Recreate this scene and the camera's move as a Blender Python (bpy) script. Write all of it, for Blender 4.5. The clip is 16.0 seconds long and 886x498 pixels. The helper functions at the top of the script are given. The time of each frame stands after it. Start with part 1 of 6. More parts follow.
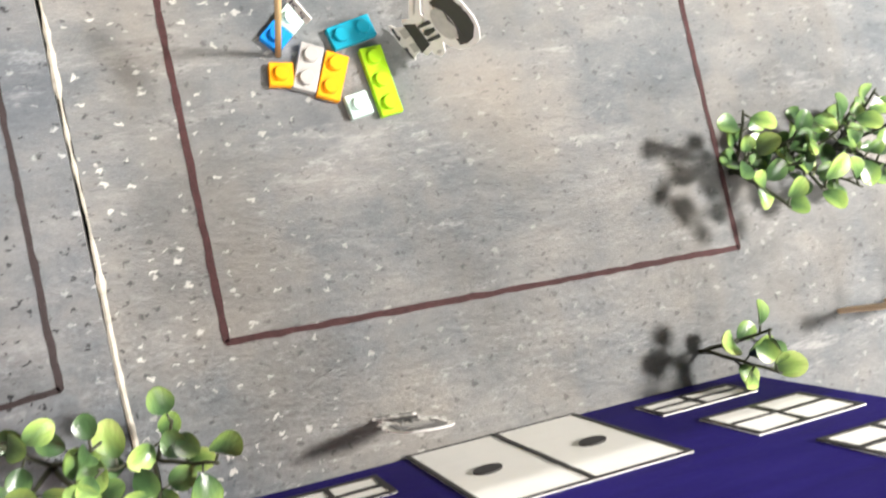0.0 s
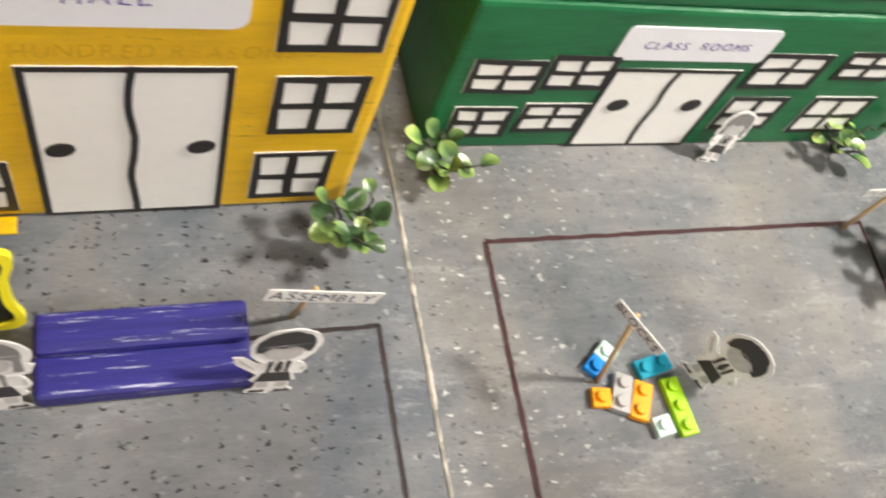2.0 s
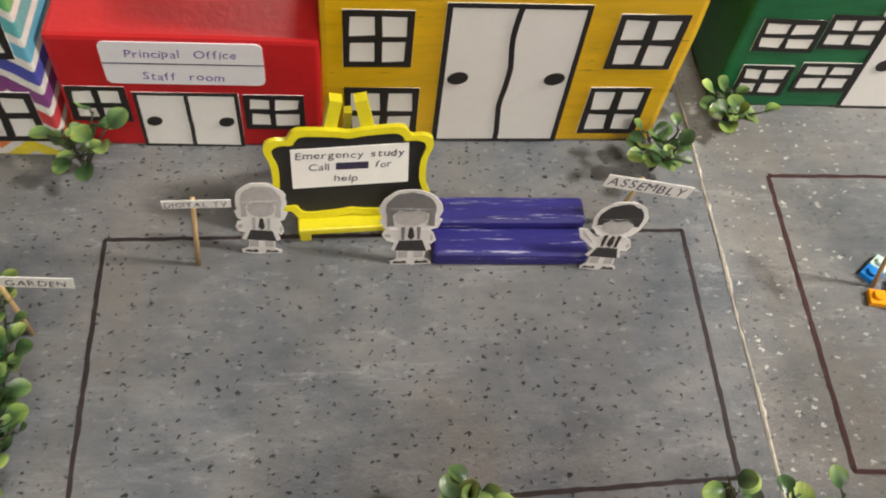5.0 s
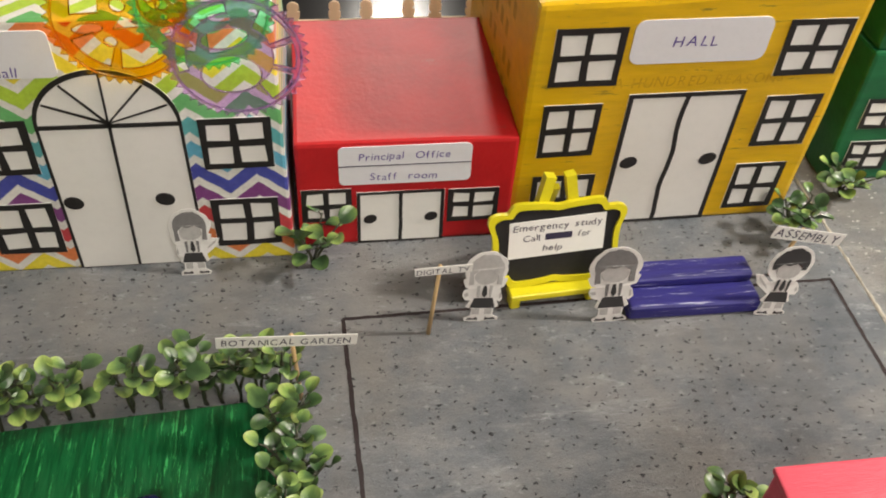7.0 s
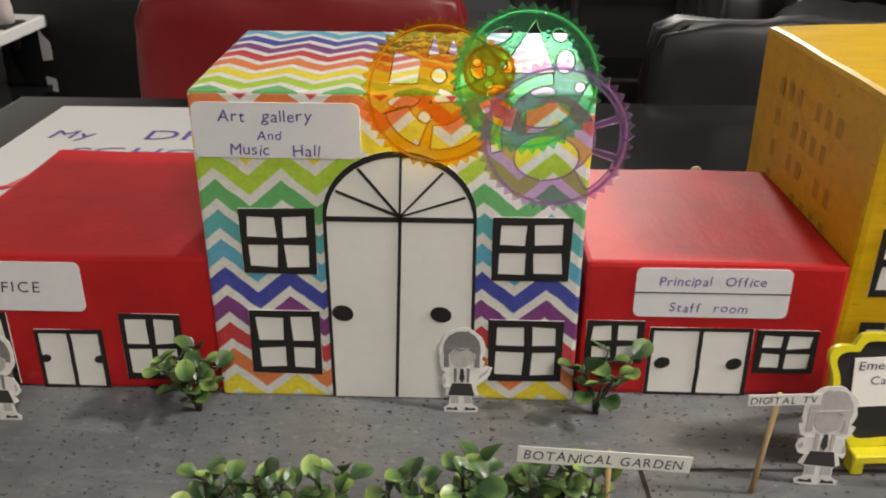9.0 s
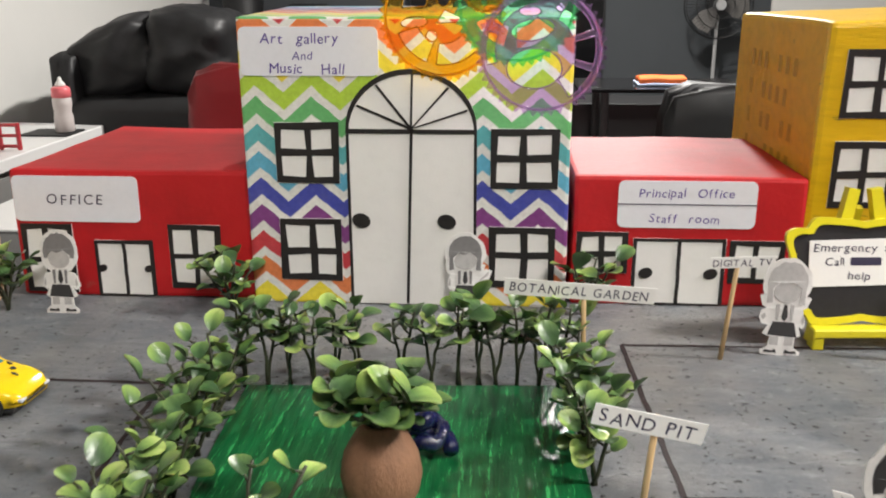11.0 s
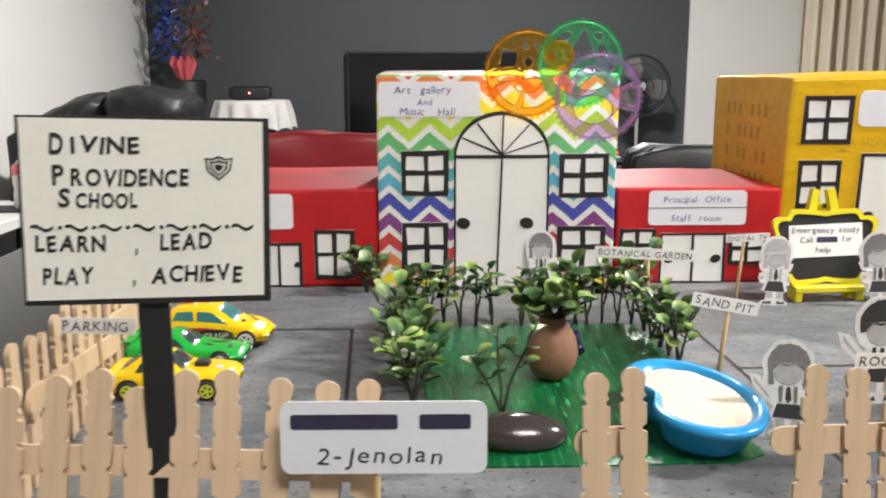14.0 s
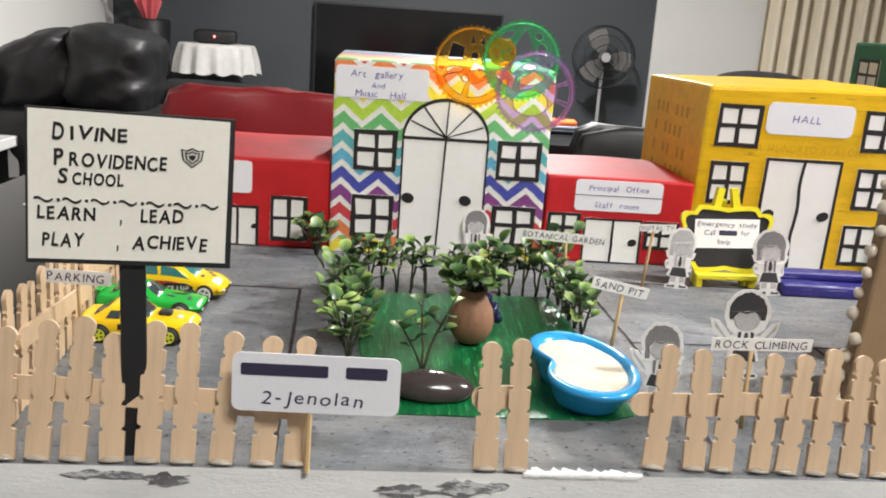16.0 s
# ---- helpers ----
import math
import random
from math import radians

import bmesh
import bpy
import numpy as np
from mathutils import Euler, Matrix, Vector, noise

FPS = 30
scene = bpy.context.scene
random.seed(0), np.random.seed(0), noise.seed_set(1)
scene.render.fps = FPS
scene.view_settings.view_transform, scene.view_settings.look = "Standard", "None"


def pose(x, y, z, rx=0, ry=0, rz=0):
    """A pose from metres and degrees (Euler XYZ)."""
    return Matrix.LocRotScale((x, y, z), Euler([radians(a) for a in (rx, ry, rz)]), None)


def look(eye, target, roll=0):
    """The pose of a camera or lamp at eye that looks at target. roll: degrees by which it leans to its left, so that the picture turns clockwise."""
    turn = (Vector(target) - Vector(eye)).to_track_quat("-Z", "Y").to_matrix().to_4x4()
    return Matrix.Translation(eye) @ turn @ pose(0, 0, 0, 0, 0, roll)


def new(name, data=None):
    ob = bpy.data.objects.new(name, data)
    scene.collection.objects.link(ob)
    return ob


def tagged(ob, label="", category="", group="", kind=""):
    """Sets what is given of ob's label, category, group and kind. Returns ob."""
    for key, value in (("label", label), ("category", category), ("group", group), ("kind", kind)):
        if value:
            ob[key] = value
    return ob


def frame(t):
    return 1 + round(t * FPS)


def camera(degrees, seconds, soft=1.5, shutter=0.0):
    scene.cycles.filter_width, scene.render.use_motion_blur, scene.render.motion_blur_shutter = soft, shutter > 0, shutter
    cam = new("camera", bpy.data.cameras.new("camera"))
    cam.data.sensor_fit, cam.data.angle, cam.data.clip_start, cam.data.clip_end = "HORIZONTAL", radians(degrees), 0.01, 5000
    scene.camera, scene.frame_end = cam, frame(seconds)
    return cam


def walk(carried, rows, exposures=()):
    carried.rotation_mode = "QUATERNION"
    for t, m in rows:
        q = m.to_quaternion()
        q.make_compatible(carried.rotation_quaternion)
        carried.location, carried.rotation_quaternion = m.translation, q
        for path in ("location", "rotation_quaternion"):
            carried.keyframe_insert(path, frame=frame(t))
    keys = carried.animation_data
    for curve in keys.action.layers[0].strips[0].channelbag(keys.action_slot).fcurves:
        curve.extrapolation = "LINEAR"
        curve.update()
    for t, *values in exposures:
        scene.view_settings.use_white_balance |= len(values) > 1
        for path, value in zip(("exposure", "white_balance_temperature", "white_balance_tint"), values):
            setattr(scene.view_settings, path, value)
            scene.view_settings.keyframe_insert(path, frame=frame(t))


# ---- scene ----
cam = camera(52.94, 16.0, soft=1.9, shutter=0.3)
PATH = [
    (0, (0.4043, -0.1628, 0.2775), (0.5097, -0.1458, -0.0028), 66.78),
    (0.5, (0.3852, -0.1403, 0.2653), (0.5187, -0.1183, -0.0024), 66.05),
    (1, (0.3645, -0.1501, 0.2818), (0.4903, -0.0694, 0.0217), 43.21),
    (1.5, (0.3424, -0.1671, 0.2952), (0.4612, -0.0566, 0.0429), 35.25),
    (2, (0.3029, -0.1658, 0.3001), (0.4011, -0.0356, 0.0482), 29.25),
    (2.5, (0.2673, -0.1660, 0.3108), (0.3511, -0.0195, 0.0627), 24.35),
    (3, (0.2474, -0.1709, 0.3157), (0.3302, -0.0138, 0.0739), 22.21),
    (3.5, (0.2390, -0.1839, 0.3156), (0.3192, -0.0230, 0.0755), 20.38),
    (4, (0.2362, -0.2059, 0.3134), (0.3014, -0.0415, 0.0711), 18.16),
    (4.2, (0.2388, -0.2195, 0.3139), (0.2935, -0.0536, 0.0699), 16.43),
    (6.3, (0.1831, -0.3310, 0.3411), (0.2026, -0.1386, 0.1118), 3.75),
    (6.5, (0.1555, -0.3340, 0.3390), (0.1769, -0.1333, 0.1171), 3.04),
    (7, (0.1258, -0.3407, 0.3279), (0.1634, -0.1267, 0.1210), 3.65),
    (7.5, (0.1103, -0.3373, 0.3049), (0.1368, -0.1142, 0.1061), 1.55),
    (8, (0.0765, -0.3392, 0.2904), (0.0912, -0.0926, 0.1203), 0.74),
    (8.5, (0.0640, -0.3395, 0.2528), (0.0716, -0.0805, 0.1015), 0.54),
    (8.7, (0.0572, -0.3345, 0.2440), (0.0575, -0.0698, 0.1028), 0.47),
    (10.8, (0.0736, -0.4075, 0.1552), (0.0537, -0.1199, 0.0723), 0.24),
    (11, (0.0759, -0.4222, 0.1552), (0.0559, -0.1353, 0.0699), -0.16),
    (11.5, (0.0746, -0.4662, 0.1645), (0.0661, -0.1789, 0.0786), 0.45),
    (12, (0.0700, -0.5101, 0.1773), (0.0558, -0.2221, 0.0944), -0.66),
    (12.5, (0.0663, -0.5406, 0.1936), (0.0563, -0.2533, 0.1080), 1.03),
    (12.7, (0.0590, -0.5510, 0.1860), (0.0525, -0.2606, 0.1113), 1.40),
    (13, (0.0465, -0.5544, 0.1638), (0.0506, -0.2625, 0.0947), 0.64),
    (13.5, (0.0255, -0.5660, 0.1443), (0.0392, -0.2722, 0.0852), -0.73),
    (14, (-0.0175, -0.5860, 0.1441), (-0.0124, -0.2920, 0.0850), -0.19),
    (14.5, (-0.0282, -0.6169, 0.1539), (-0.0248, -0.3234, 0.0922), 0.52),
    (15, (-0.0106, -0.6429, 0.1647), (-0.0011, -0.3502, 0.0996), 1.80),
    (15.5, (-0.0062, -0.6507, 0.1691), (0.0115, -0.3600, 0.0973), 3.46),
    (16, (-0.0085, -0.6446, 0.1681), (0.0111, -0.3543, 0.0952), 3.95),
]
EXPOSURES = [(0, 0.64, 6450, 10), (0.5, 0.30, 6600, 10), (1.0, 0.28, 6550, 10), (1.5, 0.26, 6600, 10), (2.0, 0.20, 6650, 10), (2.5, -0.24, 6850, 10), (3.0, -0.66, 6850, 10), (3.5, -0.68, 7050, 10), (4.1, -0.54, 6950, 10), (6.4, 0.04, 6550, 10), (7, -0.14, 6900, 10), (7.6, -0.18, 6750, 10), (8.7, -0.30, 6700, 10), (11, 0.22, 6400, 10), (16, 0.48, 6250, 10)]
walk(cam, [(t, look(eye, target, roll)) for t, eye, target, roll in PATH], EXPOSURES)

# ---- world and lights ----
world = bpy.data.worlds.new("room_dusk")
scene.world = world
world.use_nodes = True
world.node_tree.nodes["Background"].inputs[0].default_value = (0.5, 0.55, 0.6, 1)
world.node_tree.nodes["Background"].inputs[1].default_value = 0.05


def lamp(name, eye, target, size, watts, colour):
    data = bpy.data.lights.new(name, "AREA")
    data.shape, data.size, data.energy, data.color = "DISK", size, watts, colour
    ob = new(name, data)
    ob.matrix_world = look(eye, target)
    return ob


CEILING = 1.72
FLOOR = -0.78
# side source placed from the shadow directions; what kind of lamp is assumed
lamp("pendant_lamp_light", (1.17, -0.13, 0.90), (0.8, -0.1, 0), 0.14, 22.5, (1.0, 0.95, 0.88))
lamp("ceiling_lamp_light", (0.55, -1.35, CEILING - 0.06), (0.4, -0.5, 0), 0.80, 45, (1.0, 0.95, 0.88))
lamp("ceiling_lamp_light", (0.45, 3.0, CEILING - 0.06), (0.45, 3.0, 0), 0.20, 112, (1.0, 0.96, 0.9))


# ---- materials ----
def nodes_of(name, rough=0.6, metal=0.0):
    mat = bpy.data.materials.new(name)
    mat.use_nodes = True
    nt = mat.node_tree
    b = nt.nodes["Principled BSDF"]
    b.inputs["Roughness"].default_value, b.inputs["Metallic"].default_value = rough, metal
    return mat, nt, b


def ramp(nt, fac, stops, mode="LINEAR"):
    r = nt.nodes.new("ShaderNodeValToRGB")
    r.color_ramp.interpolation = mode
    el = r.color_ramp.elements
    el.remove(el[1])
    el[0].position, el[0].color = stops[0][0], (*stops[0][1], 1)
    for p, c in stops[1:]:
        el.new(p).color = (*c, 1)
    nt.links.new(fac, r.inputs[0])
    return r.outputs[0]


def noise_tex(nt, scale, stretch=(1, 1, 1), detail=4.0, rough=0.6):
    tc = nt.nodes.new("ShaderNodeTexCoord")
    mp = nt.nodes.new("ShaderNodeMapping")
    mp.inputs["Scale"].default_value = stretch
    n = nt.nodes.new("ShaderNodeTexNoise")
    n.inputs["Scale"].default_value, n.inputs["Detail"].default_value, n.inputs["Roughness"].default_value = scale, detail, rough
    nt.links.new(tc.outputs["Object"], mp.inputs[0])
    nt.links.new(mp.outputs[0], n.inputs["Vector"])
    return n.outputs[0]


def mix(nt, fac, a, b, mode="MIX"):
    n = nt.nodes.new("ShaderNodeMix")
    n.data_type, n.blend_type = "RGBA", mode
    for sock, v in ((n.inputs[0], fac), (n.inputs[6], a), (n.inputs[7], b)):
        if hasattr(v, "is_linked"):
            nt.links.new(v, sock)
        elif isinstance(v, (int, float)):
            sock.default_value = v
        else:
            sock.default_value = (*v, 1)
    return n.outputs[2]


def bump(nt, b, height, strength=0.3, dist=0.001):
    n = nt.nodes.new("ShaderNodeBump")
    n.inputs["Strength"].default_value, n.inputs["Distance"].default_value = strength, dist
    nt.links.new(height, n.inputs["Height"])
    nt.links.new(n.outputs[0], b.inputs["Normal"])


def paint(name, colour, rough=0.5, vary=0.35, scale=120, stretch=(1, 1, 1), relief=0.25, worn=None, fine=900, bare=0.64):
    """Brushed or plain paint: two scales of tone, streaks along the long axis of stretch, fine relief."""
    mat, nt, b = nodes_of(name, rough)
    big = noise_tex(nt, scale * 0.25, stretch, 3)
    grain = noise_tex(nt, scale, stretch, 6, 0.7)
    dark = tuple(c * (1 - vary) for c in colour)
    light = tuple(min(1, c * (1 + vary * 0.6) + 0.02 * vary) for c in colour)
    c1 = ramp(nt, big, [(0.3, dark), (0.7, colour)])
    c2 = ramp(nt, grain, [(0.3, dark), (0.5, colour), (0.75, light)])
    out = mix(nt, 0.5, c1, c2)
    if worn:
        flake = ramp(nt, noise_tex(nt, scale * 1.5, stretch, 8, 0.75), [(bare, (0, 0, 0)), (bare + 0.05, (1, 1, 1))])
        out = mix(nt, flake, out, worn)
    nt.links.new(out, b.inputs["Base Color"])
    bump(nt, b, noise_tex(nt, fine, stretch, 4), relief, 0.0006)
    return mat


def plain(name, colour, rough=0.5, metal=0.0, vary=0.12, scale=300, relief=0.1):
    return paint(name, colour, rough, vary, scale, (1, 1, 1), relief)


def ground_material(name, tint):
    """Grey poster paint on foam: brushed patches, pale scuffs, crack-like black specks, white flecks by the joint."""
    mat, nt, b = nodes_of(name, 0.5)
    tc = nt.nodes.new("ShaderNodeTexCoord")
    xyz = nt.nodes.new("ShaderNodeSeparateXYZ")
    nt.links.new(tc.outputs["Object"], xyz.inputs[0])
    broad = ramp(nt, noise_tex(nt, 10, (1, 1.2, 1), 7, 0.68), [(0.36, (0.105, 0.128, 0.154)), (0.50, (0.218, 0.228, 0.240)), (0.64, (0.370, 0.345, 0.318))])
    streak = ramp(nt, noise_tex(nt, 60, (0.6, 1.5, 1), 8, 0.75), [(0.30, (0.120, 0.130, 0.140)), (0.5, (0.230, 0.235, 0.240)), (0.72, (0.45, 0.44, 0.425))])
    col = mix(nt, 0.36, broad, streak)
    fine = ramp(nt, noise_tex(nt, 1400, (1, 1, 1), 3), [(0.3, (0.85, 0.85, 0.85)), (0.7, (1.12, 1.12, 1.12))])
    col = mix(nt, 0.7, col, fine, "MULTIPLY")
    stain = ramp(nt, noise_tex(nt, 14, (1.4, 0.6, 1), 6), [(0.47, (0, 0, 0)), (0.64, (0.34, 0.34, 0.34))])
    col = mix(nt, stain, col, (0.285, 0.245, 0.200))
    worn = ramp(nt, noise_tex(nt, 26, (0.5, 2.2, 1), 9, 0.8), [(0.56, (0, 0, 0)), (0.70, (0.8, 0.8, 0.8))])
    col = mix(nt, worn, col, (0.50, 0.49, 0.48))
    scrape = ramp(nt, noise_tex(nt, 110, (0.45, 1.1, 1), 10, 0.82), [(0.56, (0, 0, 0)), (0.66, (0.75, 0.75, 0.75))])
    where_scraped = ramp(nt, noise_tex(nt, 11, (1, 1, 1), 3), [(0.46, (0.15, 0.15, 0.15)), (0.58, (1, 1, 1))])
    col = mix(nt, mix(nt, 1.0, scrape, where_scraped, "MULTIPLY"), col, (0.56, 0.56, 0.56))
    shift = nt.nodes.new("ShaderNodeTexNoise")
    shift.inputs["Scale"].default_value, shift.inputs["Detail"].default_value = 520, 2
    nt.links.new(tc.outputs["Object"], shift.inputs["Vector"])
    wob = nt.nodes.new("ShaderNodeVectorMath")
    wob.operation = "MULTIPLY_ADD"
    wob.inputs[1].default_value = (0.0042, 0.0042, 0.0)
    nt.links.new(shift.outputs["Color"], wob.inputs[0])
    nt.links.new(tc.outputs["Object"], wob.inputs[2])
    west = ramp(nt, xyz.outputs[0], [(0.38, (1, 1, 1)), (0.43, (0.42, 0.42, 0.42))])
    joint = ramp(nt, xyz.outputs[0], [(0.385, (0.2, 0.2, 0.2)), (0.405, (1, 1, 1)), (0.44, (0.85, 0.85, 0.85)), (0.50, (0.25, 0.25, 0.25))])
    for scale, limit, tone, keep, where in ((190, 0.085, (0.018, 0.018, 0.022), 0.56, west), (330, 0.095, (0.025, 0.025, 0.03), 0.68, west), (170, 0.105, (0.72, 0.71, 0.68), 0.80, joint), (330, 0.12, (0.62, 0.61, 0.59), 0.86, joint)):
        mp = nt.nodes.new("ShaderNodeMapping")
        mp.inputs["Scale"].default_value = (0.7, 1.2, 1)
        mp.inputs["Location"].default_value = (scale * 0.01, 0.3, 0)
        v = nt.nodes.new("ShaderNodeTexVoronoi")
        v.voronoi_dimensions = "2D"
        v.inputs["Scale"].default_value, v.inputs["Randomness"].default_value = scale, 1.0
        nt.links.new(wob.outputs[0], mp.inputs[0])
        nt.links.new(mp.outputs[0], v.inputs["Vector"])
        spot = ramp(nt, v.outputs["Distance"], [(limit, (1, 1, 1)), (limit + 0.06, (0, 0, 0))])
        sep = nt.nodes.new("ShaderNodeSeparateColor")
        nt.links.new(v.outputs["Color"], sep.inputs[0])
        some = ramp(nt, sep.outputs[0], [(keep, (0, 0, 0)), (keep + 0.02, (1, 1, 1))])
        both = mix(nt, 1.0, mix(nt, 1.0, spot, some, "MULTIPLY"), where, "MULTIPLY")
        col = mix(nt, both, col, tone)
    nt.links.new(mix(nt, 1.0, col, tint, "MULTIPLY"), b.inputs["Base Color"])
    r = ramp(nt, noise_tex(nt, 80, (0.5, 1.5, 1), 5), [(0.3, (0.34, 0.34, 0.34)), (0.7, (0.64, 0.64, 0.64))])
    nt.links.new(r, b.inputs["Roughness"])
    bump(nt, b, noise_tex(nt, 260, (0.7, 1.3, 1), 9, 0.8), 1.0, 0.0020)
    return mat


def chevron_material():
    """Printed paper: zigzag bands of rainbow colours with white between, running on from the front over the roof."""
    mat, nt, b = nodes_of("chevron_paper", 0.32)
    tc = nt.nodes.new("ShaderNodeTexCoord")
    xyz = nt.nodes.new("ShaderNodeSeparateXYZ")
    nt.links.new(tc.outputs["Object"], xyz.inputs[0])

    def m(op, a, c=None, d=None):
        n = nt.nodes.new("ShaderNodeMath")
        n.operation = op
        for sock, v in zip(n.inputs, (a, c, d)):
            if v is None:
                continue
            if hasattr(v, "is_linked"):
                nt.links.new(v, sock)
            else:
                sock.default_value = v
        return n.outputs[0]

    wob = m("MULTIPLY", m("SUBTRACT", noise_tex(nt, 70, (1, 1, 1), 3), 0.5), 0.0030)
    zig = m("PINGPONG", m("ADD", m("ADD", xyz.outputs[0], wob), 0.2720 - 0.0070), 0.0136)
    drop_ = m("MULTIPLY", zig, 0.86)
    rows = m("DIVIDE", m("SUBTRACT", m("ADD", xyz.outputs[2], drop_), 0.0650), 0.0133)
    lid_rows = m("ADD", m("DIVIDE", m("ADD", xyz.outputs[1], drop_), 0.0142), 2.45)
    lid = m("GREATER_THAN", xyz.outputs[2], 0.1404)
    rows = m("ADD", m("MULTIPLY", rows, m("SUBTRACT", 1.0, lid)), m("MULTIPLY", lid_rows, lid))
    rows = m("ADD", rows, m("MULTIPLY", wob, 40.0))
    band = m("FLOOR", rows)
    edge = nt.nodes.new("ShaderNodeMapRange")
    edge.inputs[1].default_value, edge.inputs[2].default_value = 0.34, 0.40
    nt.links.new(m("FRACT", rows), edge.inputs[0])
    inside = edge.outputs[0]
    step = m("DIVIDE", m("ADD", m("MODULO", m("ADD", band, 19), 9), 0.5), 9)
    rainbow = [(0.030, 0.045, 0.36), (0.09, 0.40, 0.58), (0.08, 0.40, 0.42), (0.11, 0.43, 0.13), (0.42, 0.62, 0.03),
               (0.82, 0.68, 0.02), (0.76, 0.20, 0.045), (0.56, 0.02, 0.035), (0.19, 0.02, 0.20)]
    hue = ramp(nt, step, [(i / 9, c) for i, c in enumerate(rainbow)], "CONSTANT")
    tone = ramp(nt, noise_tex(nt, 400, (1, 1, 1), 4), [(0.3, (0.86, 0.86, 0.86)), (0.7, (1.06, 1.06, 1.06))])
    faded = mix(nt, m("MULTIPLY", noise_tex(nt, 220, (1, 1, 1), 5), 0.10), hue, (0.78, 0.76, 0.70))
    col = mix(nt, inside, (0.76, 0.75, 0.71), faded)
    nt.links.new(mix(nt, 1.0, col, tone, "MULTIPLY"), b.inputs["Base Color"])
    bump(nt, b, noise_tex(nt, 60, (1, 1, 1), 3), 0.35, 0.002)
    return mat


def leaf_material():
    mat, nt, b = nodes_of("plastic_leaf", 0.28)
    tc = nt.nodes.new("ShaderNodeTexCoord")
    xyz = nt.nodes.new("ShaderNodeSeparateXYZ")
    info = nt.nodes.new("ShaderNodeObjectInfo")
    nt.links.new(tc.outputs["Object"], xyz.inputs[0])
    n = nt.nodes.new("ShaderNodeMath")
    n.operation = "MULTIPLY_ADD"
    n.inputs[1].default_value = 95.0
    nt.links.new(xyz.outputs[1], n.inputs[0])
    r = nt.nodes.new("ShaderNodeMath")
    r.operation = "MULTIPLY_ADD"
    r.inputs[1].default_value, r.inputs[2].default_value = 0.75, -0.62
    nt.links.new(info.outputs["Random"], r.inputs[0])
    rim = nt.nodes.new("ShaderNodeMath")
    rim.operation = "ABSOLUTE"
    nt.links.new(xyz.outputs[0], rim.inputs[0])
    edge = nt.nodes.new("ShaderNodeMath")
    edge.operation = "MULTIPLY_ADD"
    edge.inputs[1].default_value = 75.0
    nt.links.new(rim.outputs[0], edge.inputs[0])
    nt.links.new(r.outputs[0], edge.inputs[2])
    nt.links.new(edge.outputs[0], n.inputs[2])
    c = ramp(nt, n.outputs[0], [(0.0, (0.042, 0.090, 0.034)), (0.35, (0.105, 0.190, 0.064)), (0.75, (0.27, 0.40, 0.105)), (1.0, (0.48, 0.60, 0.19))])
    v = ramp(nt, noise_tex(nt, 500, (1, 0.3, 1), 4), [(0.3, (0.75, 0.75, 0.75)), (0.7, (1.15, 1.15, 1.15))])
    nt.links.new(mix(nt, 1.0, c, v, "MULTIPLY"), b.inputs["Base Color"])
    b.inputs["Subsurface Weight"].default_value = 0.12
    b.inputs["Subsurface Radius"].default_value = (0.001, 0.002, 0.0005)
    bump(nt, b, noise_tex(nt, 700, (2, 0.5, 1), 3), 0.3, 0.0005)
    return mat


def clear_plastic(name, colour, clear=0.9):
    mat, nt, b = nodes_of(name, 0.08)
    b.inputs["Base Color"].default_value = (*colour, 1)
    b.inputs["Transmission Weight"].default_value = clear
    b.inputs["IOR"].default_value = 1.42
    r = ramp(nt, noise_tex(nt, 300, (1, 1, 1), 3), [(0.3, (0.01, 0.01, 0.01)), (0.7, (0.06, 0.06, 0.06))])
    nt.links.new(r, b.inputs["Roughness"])
    bump(nt, b, noise_tex(nt, 90, (1, 1, 1), 3), 0.25, 0.003)
    return mat


def glow(name, colour, strength):
    mat, nt, b = nodes_of(name, 0.5)
    b.inputs["Emission Color"].default_value, b.inputs["Emission Strength"].default_value = (*colour, 1), strength
    return mat


